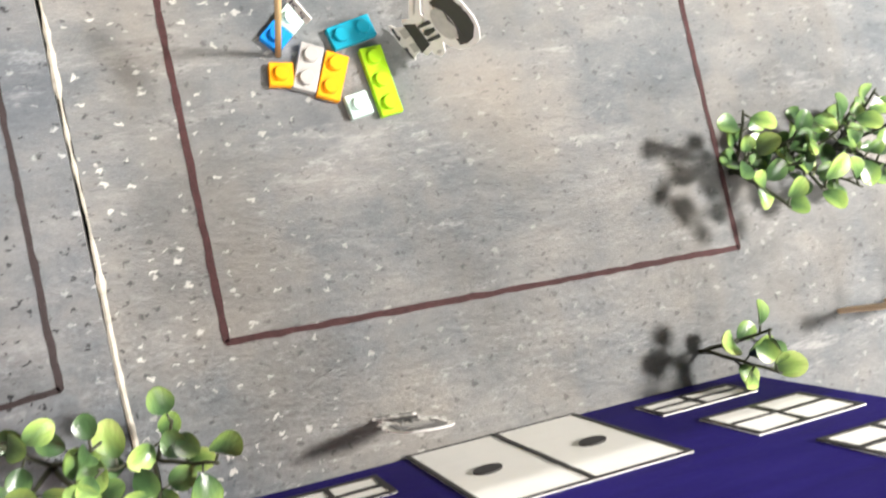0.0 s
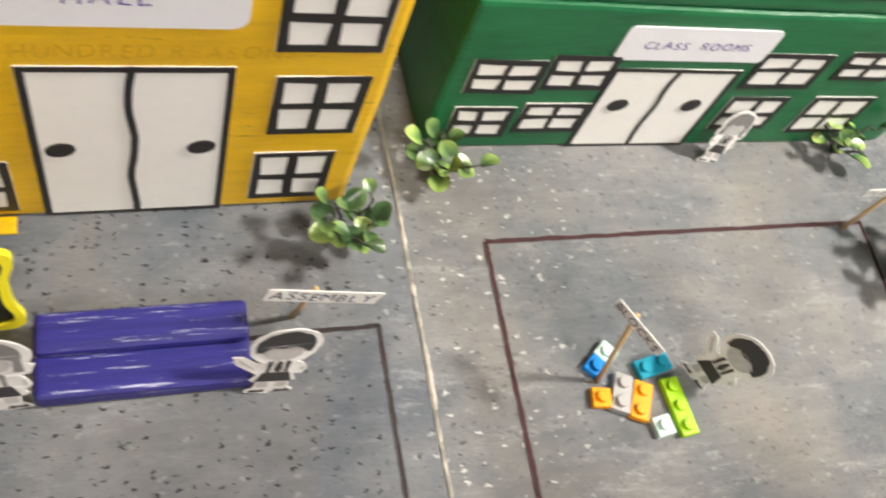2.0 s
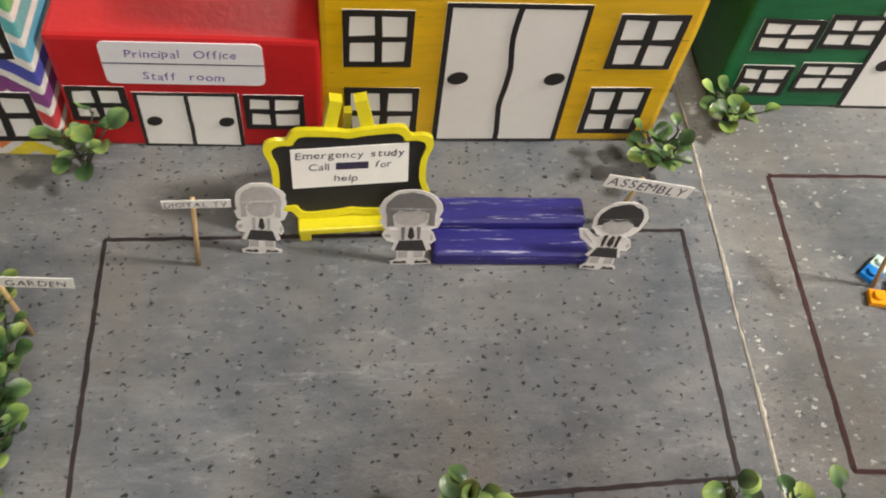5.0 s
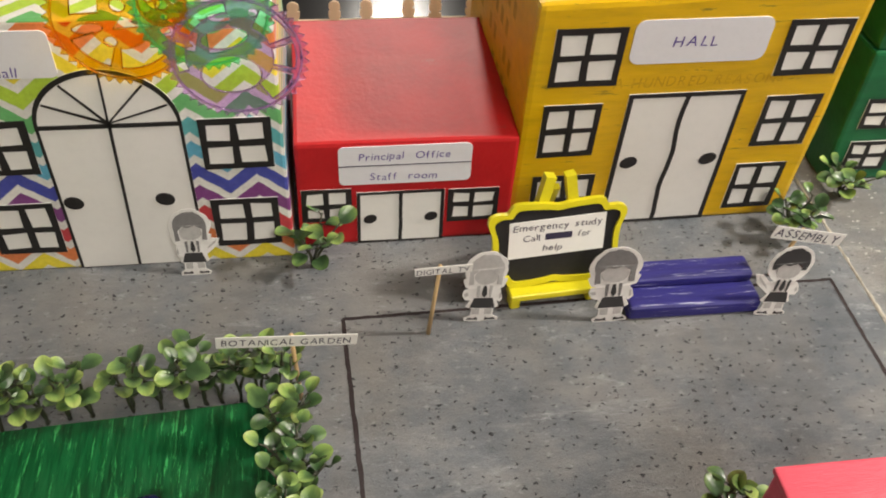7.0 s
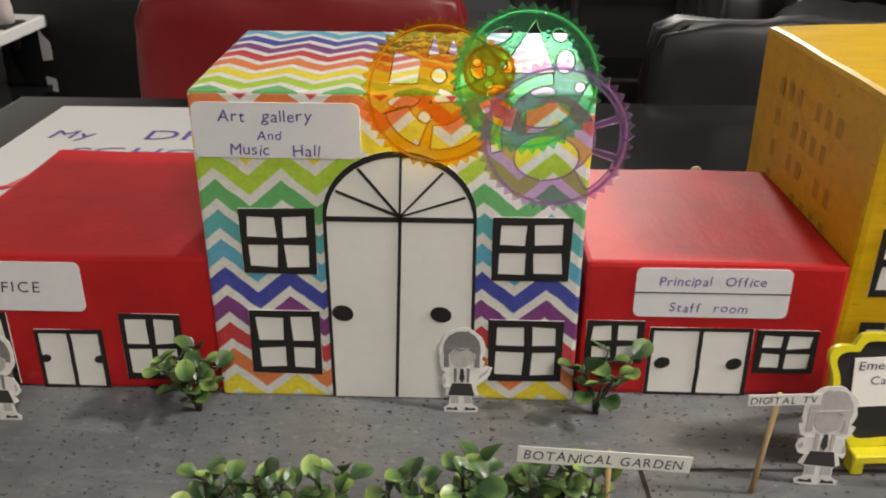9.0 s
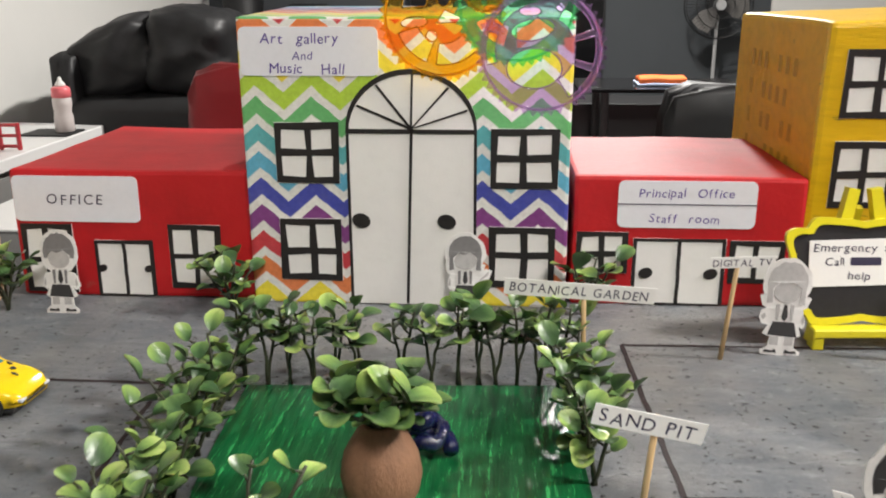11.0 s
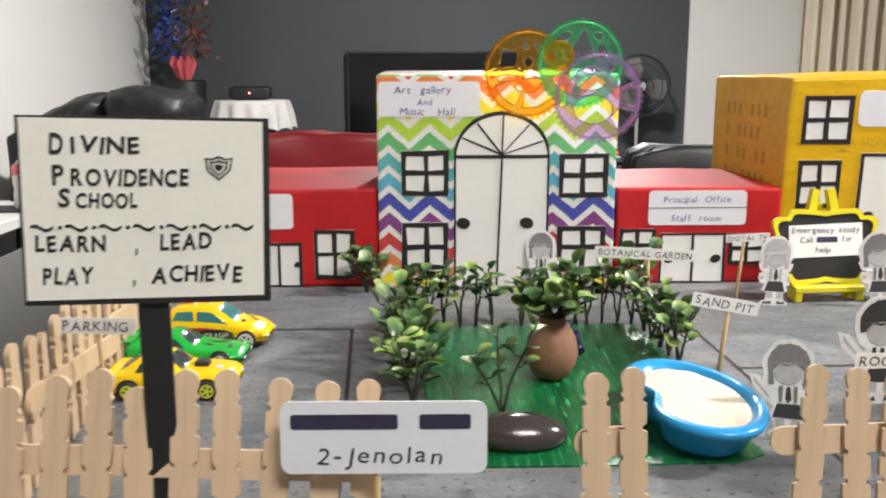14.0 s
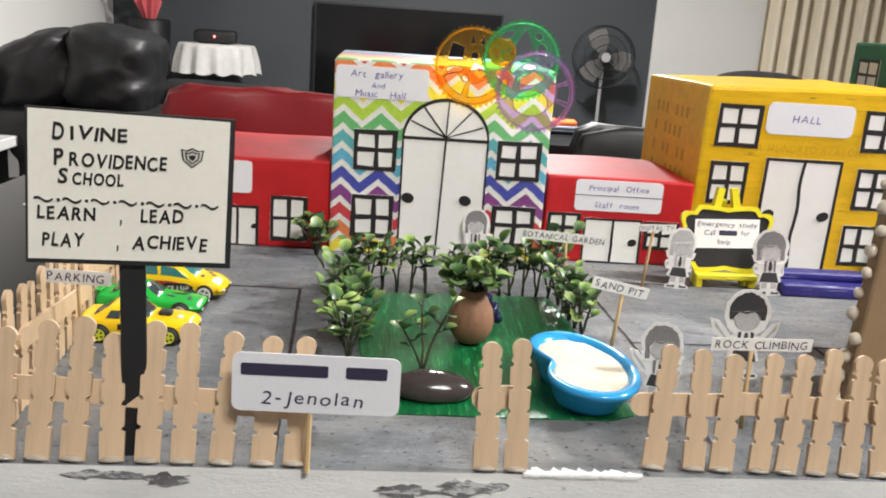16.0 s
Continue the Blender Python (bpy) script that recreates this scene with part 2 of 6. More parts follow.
M = dict(
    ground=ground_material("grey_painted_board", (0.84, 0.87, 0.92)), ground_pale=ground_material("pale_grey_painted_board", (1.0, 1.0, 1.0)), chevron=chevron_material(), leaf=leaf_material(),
    foam=paint("raw_foam_edge", (0.88, 0.88, 0.86), 0.6, 0.22, 60, (0.4, 1, 1.2), 0.5, worn=(0.30, 0.30, 0.31), bare=0.66),
    crust=paint("white_paint_crust", (0.72, 0.72, 0.71), 0.28, 0.12, 200, (1, 1, 1), 0.8), smear=paint("grey_paint_smear", (0.19, 0.19, 0.195), 0.7, 0.5, 160, (0.5, 1, 1.5), 0.4, worn=(0.62, 0.62, 0.62), bare=0.50),
    marker_dark=paint("black_brown_marker", (0.024, 0.014, 0.015), 0.8, 0.5, 500, (1, 1, 1), 0.3, worn=(0.07, 0.05, 0.05)),
    marker=paint("dark_marker", (0.046, 0.013, 0.014), 0.85, 0.6, 500, (1, 1, 1), 0.3, worn=(0.12, 0.055, 0.05)),
    bead=paint("dried_glue", (0.52, 0.48, 0.41), 0.6, 0.5, 300, (1, 1, 1), 0.4),
    black=plain("black_marker", (0.016, 0.014, 0.014), 0.5, vary=0.4),
    ink=plain("pen_ink", (0.03, 0.025, 0.06), 0.6),
    ink_blue=plain("violet_pen_ink", (0.10, 0.06, 0.30), 0.6),
    white=plain("white_paper", (0.80, 0.79, 0.76), 0.6, vary=0.05, scale=150, relief=0.15),
    cream=plain("cream_card", (0.82, 0.80, 0.72), 0.55, vary=0.05),
    label=plain("sticker_paper", (0.76, 0.76, 0.80), 0.45, vary=0.05),
    grey1=plain("light_grey_print", (0.45, 0.44, 0.43), 0.6, vary=0.25), grey2=plain("mid_grey_print", (0.19, 0.185, 0.185), 0.6, vary=0.25), grey3=plain("dark_grey_print", (0.035, 0.034, 0.035), 0.6), paper_grey=plain("thin_printed_paper", (0.74, 0.73, 0.71), 0.6),
    red=paint("red_poster_paint", (0.52, 0.011, 0.015), 0.52, 0.30, 30, (1, 0.8, 1), 0.35, worn=(0.40, 0.035, 0.032), fine=300, bare=0.62),
    yellow=paint("yellow_poster_paint", (0.76, 0.46, 0.008), 0.32, 0.28, 110, (0.25, 1, 1.6), 0.5, worn=(0.26, 0.19, 0.02), fine=420, bare=0.61),
    green=paint("green_poster_paint", (0.008, 0.140, 0.049), 0.38, 0.45, 80, (0.3, 1, 1.4), 0.4, fine=400),
    navy=paint("dark_blue_paint", (0.011, 0.005, 0.120), 0.68, 0.45, 90, (0.25, 1, 1.5), 0.4),
    bench=paint("blue_marker_paint", (0.020, 0.017, 0.19), 0.5, 0.45, 160, (0.12, 2.2, 2.2), 0.4, worn=(0.42, 0.43, 0.58), bare=0.585),
    pink=paint("pink_foil_paint", (0.72, 0.085, 0.13), 0.38, 0.25, 40, (0.4, 1.5, 1), 0.35),
    grass=paint("green_glossy_paint", (0.005, 0.118, 0.034), 0.30, 0.75, 260, (1.6, 0.16, 1), 0.8, worn=(0.045, 0.36, 0.105), fine=300, bare=0.565),
    stem=plain("brown_green_stem", (0.045, 0.05, 0.028), 0.5, vary=0.4),
    pot=paint("coconut_brown", (0.25, 0.125, 0.068), 0.75, 0.35, 260, (1, 1, 0.6), 0.6),
    stone=paint("dark_polished_stone", (0.042, 0.034, 0.032), 0.16, 0.35, 60, (1, 1, 1), 0.1),
    pale_stone=paint("pale_pebble", (0.62, 0.54, 0.44), 0.5, 0.2, 120),
    dish=plain("bright_blue_plastic", (0.030, 0.31, 0.66), 0.22, vary=0.1),
    sand=paint("pale_sand", (0.78, 0.71, 0.58), 0.95, 0.30, 500, (1, 1, 1), 1.0, fine=1500),
    wood=paint("pale_birch", (0.64, 0.465, 0.30), 0.55, 0.20, 90, (4, 4, 0.35), 0.2),
    stick=paint("bamboo_stick", (0.58, 0.40, 0.20), 0.55, 0.2, 200, (4, 4, 0.3), 0.2),
    card=paint("brown_cardboard", (0.30, 0.20, 0.11), 0.8, 0.18, 90, (3, 3, 0.6), 0.3),
    glue=plain("clear_glue", (0.34, 0.30, 0.25), 0.06, vary=0.1),
    glitter=paint("dark_blue_glitter_gel", (0.007, 0.010, 0.055), 0.12, 0.6, 900, (1, 1, 1), 0.5, worn=(0.10, 0.12, 0.32)),
    easel=plain("yellow_lacquer", (0.72, 0.64, 0.02), 0.35, vary=0.1), slate=plain("black_slate", (0.013, 0.013, 0.014), 0.55, vary=0.3),
    table=plain("black_gloss", (0.010, 0.010, 0.011), 0.14, vary=0.3, relief=0.01),
    leather=paint("black_leather", (0.016, 0.016, 0.017), 0.50, 0.3, 14, (1, 1, 1), 0.5, fine=90),
    redleather=paint("red_leather", (0.24, 0.012, 0.016), 0.35, 0.2, 14, (1, 1, 1), 0.3, fine=120),
    wall=paint("white_wall", (0.74, 0.73, 0.70), 0.8, 0.05, 3, (1, 1, 1), 0.15, fine=60),
    grey_wall=paint("slate_grey_wall", (0.060, 0.067, 0.074), 0.7, 0.1, 3, (1, 1, 1), 0.15, fine=60),
    ceiling=paint("white_ceiling", (0.78, 0.78, 0.76), 0.9, 0.04, 3, (1, 1, 1), 0.1, fine=60),
    floor=paint("grey_floor_tile", (0.070, 0.068, 0.067), 0.55, 0.15, 5, (1, 1, 1), 0.1, fine=40),
    screen=plain("black_screen", (0.008, 0.008, 0.009), 0.12, vary=0.2, relief=0.01),
    cloth=paint("white_lace_cloth", (0.72, 0.71, 0.68), 0.9, 0.12, 40, (1, 1, 1), 0.6, fine=300),
    curtain=paint("cream_curtain", (0.76, 0.68, 0.53), 0.85, 0.16, 10, (6, 6, 0.3), 0.4, fine=120),
    fan_blade=plain("grey_fan_plastic", (0.20, 0.19, 0.18), 0.4), metal=plain("grey_metal", (0.4, 0.4, 0.4), 0.3),
    dark=plain("matt_black", (0.012, 0.012, 0.013), 0.55),
    white_gloss=plain("white_gloss", (0.72, 0.72, 0.71), 0.25, vary=0.04),
    bottle=plain("milky_plastic", (0.62, 0.56, 0.54), 0.3), pinkcap=plain("coral_cap", (0.75, 0.16, 0.18), 0.35),
    cloth_blue=plain("pale_blue_cloth", (0.42, 0.50, 0.66), 0.8),
    orange=plain("orange_cloth", (0.80, 0.16, 0.03), 0.7), rug=paint("red_floral_rug", (0.5, 0.30, 0.31), 0.95, 0.4, 12, (1, 1, 1), 0.5, worn=(0.45, 0.03, 0.06)),
    tinsel_blue=plain("blue_tinsel", (0.03, 0.06, 0.28), 0.25), tinsel_brown=plain("copper_tinsel", (0.14, 0.06, 0.05), 0.3),
    lens=glow("lamp_diffuser", (1.0, 0.95, 0.88), 3.0), red_led=glow("red_led", (1.0, 0.03, 0.03), 4.0),
    gear_y=clear_plastic("yellow_clear_plastic", (0.88, 0.54, 0.05), 0.97), gear_g=clear_plastic("green_clear_plastic", (0.26, 0.82, 0.44), 0.95), gear_p=clear_plastic("lilac_clear_plastic", (0.70, 0.49, 0.80), 0.96),
    car_y=plain("yellow_car_enamel", (0.80, 0.54, 0.006), 0.13, vary=0.06), car_g=plain("green_car_enamel", (0.015, 0.36, 0.045), 0.16, vary=0.06),
    tyre=plain("black_rubber", (0.014, 0.014, 0.014), 0.6), rim_w=plain("white_rim", (0.7, 0.7, 0.68), 0.35), rim_y=plain("lime_rim", (0.62, 0.68, 0.04), 0.35), rim_c=plain("chrome_rim", (0.6, 0.6, 0.6), 0.2, vary=0.05),
    glass=plain("smoked_car_glass", (0.03, 0.045, 0.05), 0.08, vary=0.1, relief=0.01), teal_glass=plain("teal_car_glass", (0.03, 0.16, 0.17), 0.08, vary=0.1, relief=0.01),
    b_orange=plain("orange_brick_plastic", (0.85, 0.34, 0.006), 0.25, vary=0.04), b_grey=plain("grey_brick_plastic", (0.36, 0.35, 0.34), 0.3, vary=0.04), b_teal=plain("teal_brick_plastic", (0.006, 0.26, 0.38), 0.22, vary=0.04),
    b_lime=plain("lime_brick_plastic", (0.34, 0.62, 0.012), 0.22, vary=0.04), b_blue=plain("blue_brick_plastic", (0.01, 0.22, 0.66), 0.22, vary=0.04), b_mint=plain("pale_mint_brick_plastic", (0.58, 0.76, 0.70), 0.25, vary=0.04),
    crate=paint("dark_brown_tray", (0.05, 0.035, 0.032), 0.5, 0.4, 200), crate_red=paint("red_glazed_piece", (0.52, 0.045, 0.055), 0.3, 0.4, 250, (1, 1, 1), 0.4, worn=(0.62, 0.25, 0.25)),
)


for key, level in (("navy", 0.12), ("leather", 0.35), ("red", 0.40), ("table", 0.12)):
    M[key].node_tree.nodes["Principled BSDF"].inputs["Specular IOR Level"].default_value = level


# ---- mesh tools ----
from mathutils.geometry import tessellate_polygon


def mesh_of(name, verts, faces, mats, fmats=None, smooth=False):
    me = bpy.data.meshes.new(name)
    me.from_pydata([tuple(v) for v in verts], [], faces)
    for mm in mats if isinstance(mats, (list, tuple)) else [mats]:
        me.materials.append(M[mm])
    if fmats:
        me.polygons.foreach_set("material_index", fmats)
    if smooth:
        me.polygons.foreach_set("use_smooth", [True] * len(me.polygons))
    me.update()
    return me


def thing(name, label, category, at=(0, 0, 0), rz=0, rx=0, ry=0, group="", kind="", data=None):
    ob = new(name, data)
    ob.matrix_basis = pose(*at, rx, ry, rz)
    return tagged(ob, label, category, group, kind)


def part(name, me, parent, label=""):
    ob = new(name, me)
    ob.parent = parent
    return tagged(ob, label)


def slab(loops, w0, w1):
    """Flat shape with holes (first loop outside), in u and v, from depth w0 to w1. Returns verts as (u, v, w) and faces."""
    polys = [[Vector((u, v, 0)) for u, v in lp] for lp in loops]
    tris = tessellate_polygon(polys)
    flat = [p for lp in polys for p in lp]
    n = len(flat)
    verts = [(p.x, p.y, w1) for p in flat] + [(p.x, p.y, w0) for p in flat]
    faces = []
    for a, b, c in tris:
        up = (flat[b] - flat[a]).cross(flat[c] - flat[a]).z > 0
        a, b, c = (a, b, c) if up else (a, c, b)
        faces += [(a, b, c), (a + n, c + n, b + n)]
    k = 0
    for j, lp in enumerate(polys):
        area = sum(p.x * q.y - q.x * p.y for p, q in zip(lp, lp[1:] + lp[:1]))
        ccw = (area > 0) == (j == 0)
        for i in range(len(lp)):
            a, b = k + i, k + (i + 1) % len(lp)
            faces.append((b, a, a + n, b + n) if ccw else (a, b, b + n, a + n))
        k += len(lp)
    return verts, faces


def front(verts, dy=0.0):
    """From (u, v, w) to a facade that looks along -y."""
    return [(u, dy - w, v) for u, v, w in verts]


def join(*pieces):
    verts, faces, fm = [], [], []
    for v, f, m in pieces:
        k = len(verts)
        verts += list(v)
        faces += [tuple(i + k for i in q) for q in f]
        fm += [m] * len(f)
    return verts, faces, fm


def rect(u0, v0, u1, v1):
    return [(u0, v0), (u1, v0), (u1, v1), (u0, v1)]


def rounded(u0, v0, u1, v1, r, n=5):
    out = []
    for cx, cy, a0 in ((u1 - r, v0 + r, -90), (u1 - r, v1 - r, 0), (u0 + r, v1 - r, 90), (u0 + r, v0 + r, 180)):
        out += [(cx + r * math.cos(radians(a0 + 90 * i / n)), cy + r * math.sin(radians(a0 + 90 * i / n))) for i in range(n + 1)]
    return out


def disc(cu, cv, ru, rv=None, n=20, a=0.0):
    rv = ru if rv is None else rv
    ca, sa = math.cos(radians(a)), math.sin(radians(a))
    return [(cu + ru * math.cos(t) * ca - rv * math.sin(t) * sa, cv + ru * math.cos(t) * sa + rv * math.sin(t) * ca) for t in (2 * math.pi * i / n for i in range(n))]


def shaky(loop, rng, amount):
    return [(u + rng.uniform(-amount, amount), v + rng.uniform(-amount, amount)) for u, v in loop]


def box(x0, x1, y0, y1, z0, z1, bev=0.0, seg=2, cuts=0, warp=0.0, seed=0):
    bm = bmesh.new()
    bmesh.ops.create_cube(bm, size=1)
    for v in bm.verts:
        v.co = ((x0 + x1) / 2 + v.co.x * (x1 - x0), (y0 + y1) / 2 + v.co.y * (y1 - y0), (z0 + z1) / 2 + v.co.z * (z1 - z0))
    if bev:
        bmesh.ops.bevel(bm, geom=bm.edges[:], offset=bev, segments=seg, affect="EDGES", profile=0.6)
    if cuts:
        bmesh.ops.subdivide_edges(bm, edges=[e for e in bm.edges if e.calc_length() > 0.02], cuts=cuts, use_grid_fill=True)
    if warp:
        for v in bm.verts:
            p = v.co * 22 + Vector((seed * 3.1, 0, 0))
            k = min(1.0, max(0.0, (v.co.y - y0 - 0.004) / 0.02))
            v.co += Vector((noise.noise(p), noise.noise(p + Vector((9, 0, 0))) * k, noise.noise(p + Vector((0, 9, 0))))) * warp
    bm.verts.index_update()
    out = [tuple(v.co) for v in bm.verts], [tuple(v.index for v in f.verts) for f in bm.faces]
    bm.free()
    return out


def tube(points, radii, sides=6, caps=True):
    pts = [Vector(p) for p in points]
    radii = radii if isinstance(radii, (list, tuple)) else [radii] * len(pts)
    verts, faces = [], []
    for i, p in enumerate(pts):
        d = (pts[min(i + 1, len(pts) - 1)] - pts[max(i - 1, 0)]).normalized()
        a = d.orthogonal().normalized() if i == 0 else (a - d * a.dot(d)).normalized()
        b = d.cross(a)
        verts += [tuple(p + (a * math.cos(t) + b * math.sin(t)) * radii[i]) for t in (2 * math.pi * k / sides for k in range(sides))]
    for i in range(len(pts) - 1):
        for k in range(sides):
            k2 = (k + 1) % sides
            faces.append((i * sides + k, i * sides + k2, (i + 1) * sides + k2, (i + 1) * sides + k))
    if caps:
        faces += [tuple(range(sides))[::-1], tuple(range((len(pts) - 1) * sides, len(pts) * sides))]
    return verts, faces


def lathe(profile, sides=24, at=(0, 0, 0)):
    verts, faces = [], []
    for r, z in profile:
        verts += [(at[0] + r * math.cos(2 * math.pi * k / sides), at[1] + r * math.sin(2 * math.pi * k / sides), at[2] + z) for k in range(sides)]
    for i in range(len(profile) - 1):
        for k in range(sides):
            k2 = (k + 1) % sides
            faces.append((i * sides + k, i * sides + k2, (i + 1) * sides + k2, (i + 1) * sides + k))
    faces += [tuple(range(sides))[::-1], tuple(range((len(profile) - 1) * sides, len(profile) * sides))]
    return verts, faces


GLYPHS = {}


def glyph(ch, weight=-0.012):
    if (ch, weight) not in GLYPHS:
        cu = bpy.data.curves.new("glyph", "FONT")
        cu.body, cu.size, cu.resolution_u, cu.offset = ch, 1.0, 3, weight
        ob = bpy.data.objects.new("glyph", cu)
        me = bpy.data.meshes.new_from_object(ob)
        vs = [(v.co.x, v.co.y) for v in me.vertices]
        GLYPHS[ch, weight] = vs, [tuple(p.vertices) for p in me.polygons]
        bpy.data.objects.remove(ob)
        bpy.data.meshes.remove(me)
        bpy.data.curves.remove(cu)
    return GLYPHS[ch, weight]


def writing(text, size, u, v, w, seed=1, track=0.12, slope=0.0, align="C", shake=5.0, weight=0.001, wide=0.0):
    """Hand lettering: one glyph after the other, each a little turned and raised. Centred at u on the baseline v."""
    rng = random.Random(seed)
    verts, faces, x = [], [], 0.0
    for ch in text:
        if ch == " ":
            x += 0.42 * size
            continue
        vs, fs = glyph(ch, weight)
        lo, hi = min(p[0] for p in vs), max(p[0] for p in vs)
        a, dy, k = radians(rng.uniform(-shake, shake)), rng.uniform(-0.05, 0.05) * size, len(verts)
        for px, py in vs:
            gx, gy = (px - lo) * size, py * size
            verts.append((x + gx * math.cos(a) - gy * math.sin(a) + gy * 0.08, gx * math.sin(a) + gy * math.cos(a) + dy, w))
        faces += [tuple(i + k for i in f) for f in fs]
        x += (hi - lo) * size + track * size
    if wide:
        k = wide / x
        verts, x = [(px * k, py, pw) for px, py, pw in verts], wide
    off = -x / 2 if align == "C" else 0.0
    return [(u + px + off, v + py + slope * (px + off), pw) for px, py, pw in verts], faces


def facade_text(name, lines, parent, mat="ink", dy=0.0):
    pieces = [(front(v, dy), f, 0) for v, f in (writing(*ln[:5], **(ln[5] if len(ln) > 5 else {})) for ln in lines)]
    v, f, fm = join(*pieces)
    return part(name, mesh_of(name, v, f, mat), parent)


# ---- the table, the boards and the room ----
def structure(name, vf, mat, label, category, parent=None, smooth=False):
    ob = new(name, mesh_of(name, *vf, mat, smooth=smooth))
    return tagged(ob, label, category, kind="structure")


RX0, RX1, RY0, RY1 = -1.85, 4.2, -3.2, 5.45
structure("floor", box(RX0, RX1, RY0, RY1, FLOOR - 0.05, FLOOR), "floor", "grey tiled living room floor", "floor")
structure("ceiling", box(RX0 - 0.1, RX1 + 0.1, RY0 - 0.1, RY1 + 0.1, CEILING, CEILING + 0.1), "ceiling", "plain white ceiling", "ceiling")
structure("wall_west", box(RX0 - 0.1, RX0, RY0, RY1, FLOOR, CEILING), "wall", "plain white painted side wall", "wall")
structure("wall_east", box(RX1, RX1 + 0.1, RY0, RY1, FLOOR, CEILING), "wall", "plain white painted side wall", "wall")
structure("wall_south", box(RX0 - 0.1, RX1 + 0.1, RY0 - 0.1, RY0, FLOOR, CEILING), "wall", "plain white painted wall", "wall")
structure("wall_north", box(RX0 - 0.1, 1.72, RY1, RY1 + 0.1, FLOOR, CEILING), "grey_wall", "dark slate grey feature wall behind the television", "wall")
structure("wall_north_white", box(1.72, RX1 + 0.1, RY1 - 0.02, RY1 + 0.1, FLOOR, CEILING), "wall", "white painted wall beside the curtain", "wall")

# unseen pendant, added only to give the side light a fixture
pendant = thing("pendant_lamp", "unseen white pendant lamp, assumed as body for the side light", "lamp", (1.17, -0.13, 0.93))
part("shade", mesh_of("shade", *lathe([(0.10, 0.0), (0.10, 0.01), (0.05, 0.10), (0.02, 0.12), (0.012, 0.12), (0.04, 0.095), (0.092, 0.008)], 28), "white_gloss", smooth=True), pendant)
part("cable", mesh_of("cable", *tube([(0, 0, 0.12), (0, 0, CEILING - 0.93)], 0.003), "dark"), pendant)
for lx, ly, wide in ((0.55, -1.35, 3.6), (0.45, 3.0, 1.0)):
    fitting = thing("ceiling_light", "round white ceiling light with a glowing diffuser", "lamp", (lx, ly, CEILING), group="ceiling lights")
    part("housing", mesh_of("housing", *lathe([(r * wide, z) for r, z in ((0.13, 0.0), (0.14, -0.015), (0.14, -0.035), (0.115, -0.035), (0.115, -0.02), (0.02, -0.02))], 36), "white_gloss", smooth=True), fitting)
    part("diffuser", mesh_of("diffuser", *lathe([(r * wide, z) for r, z in ((0.112, -0.022), (0.112, -0.030), (0.06, -0.034), (0.01, -0.035))], 36), "lens", smooth=True), fitting)

# black glossy table under the model
table = thing("dining_table", "black glossy rectangular dining table under the school model", "table", (0, 0, 0))
part("tabletop", mesh_of("tabletop", *box(-0.425, 1.05, -0.50, 0.60, -0.066, -0.028, 0.004), "table"), table)
part("apron", mesh_of("apron", *box(-0.36, 0.98, -0.44, 0.54, -0.15, -0.067, 0.003), "dark"), table)
for lx in (-0.35, 0.97):
    for ly in (-0.43, 0.53):
        part("leg", mesh_of("leg", *box(lx - 0.035, lx + 0.035, ly - 0.035, ly + 0.035, FLOOR, -0.1505, 0.004), "dark"), table)


def board(name, corners, label, top):
    ob = thing(name, label, "board", kind="structure")
    v, f = slab([corners], -0.0275, 0.0)
    fm = [0 if all(v[i][2] > -0.001 for i in q) else 1 for q in f]
    part("board_sheet", mesh_of("board_sheet", v, f, [top, "foam"], fm), ob)
    return ob


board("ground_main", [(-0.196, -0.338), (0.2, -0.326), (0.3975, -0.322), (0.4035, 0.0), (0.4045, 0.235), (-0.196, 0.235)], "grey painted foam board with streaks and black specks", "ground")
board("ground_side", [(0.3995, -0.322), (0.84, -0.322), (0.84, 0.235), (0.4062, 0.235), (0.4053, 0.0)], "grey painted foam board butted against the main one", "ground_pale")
seam = thing("seam_bead", "cream dried glue bead along the board joint", "trim", kind="structure")
bead_path = [-0.3215 + 0.0035 * i for i in range(159)]
bead_rng = random.Random(4)
part("bead", mesh_of("bead", *tube([((0.3988 + 0.0060 * (y + 0.322) / 0.322 if y < 0 else 0.4048 + 0.0010 * y / 0.235) + 0.0003 * math.sin(y * 90), y, -0.0004) for y in bead_path], [0.0003 + (0.0006 if y < -0.12 else 0.0) + 0.0008 * bead_rng.random() ** 3 + (0.0012 * bead_rng.random() ** 3 if -0.09 < y < 0.0 else 0) for y in bead_path], 7), "bead"), seam)


def ragged(x0, x1, seed, lo, hi, step=0.0011):
    """A torn-edged strip along the front edge of the main board, with an uneven thickness."""
    rng = random.Random(seed)
    n = int((x1 - x0) / step)
    verts, faces = [], []
    for i in range(n + 1):
        x = x0 + (x1 - x0) * i / n
        edge = -0.338 + 0.012 * (x + 0.196) / 0.396
        fade = min(1.0, i / 4, (n - i) / 4)
        w = 0.0006 + (lo + (hi - lo) * max(0.0, noise.noise(Vector((x * 90, seed, 0))) + rng.uniform(0.0, 0.9))) * fade
        t = 0.0004 + 0.0007 * rng.random()
        verts += [(x, edge - 0.0004, -0.0008 - 0.0012 * rng.random()), (x, edge - 0.0006, 0.0001 + t * 0.4), (x, edge + w * 0.5, 0.0002 + t), (x, edge + w, 0.0001)]
    for i in range(n):
        faces += [(4 * i + k, 4 * i + 4 + k, 4 * i + 5 + k, 4 * i + 1 + k) for k in range(3)]
    return verts, faces


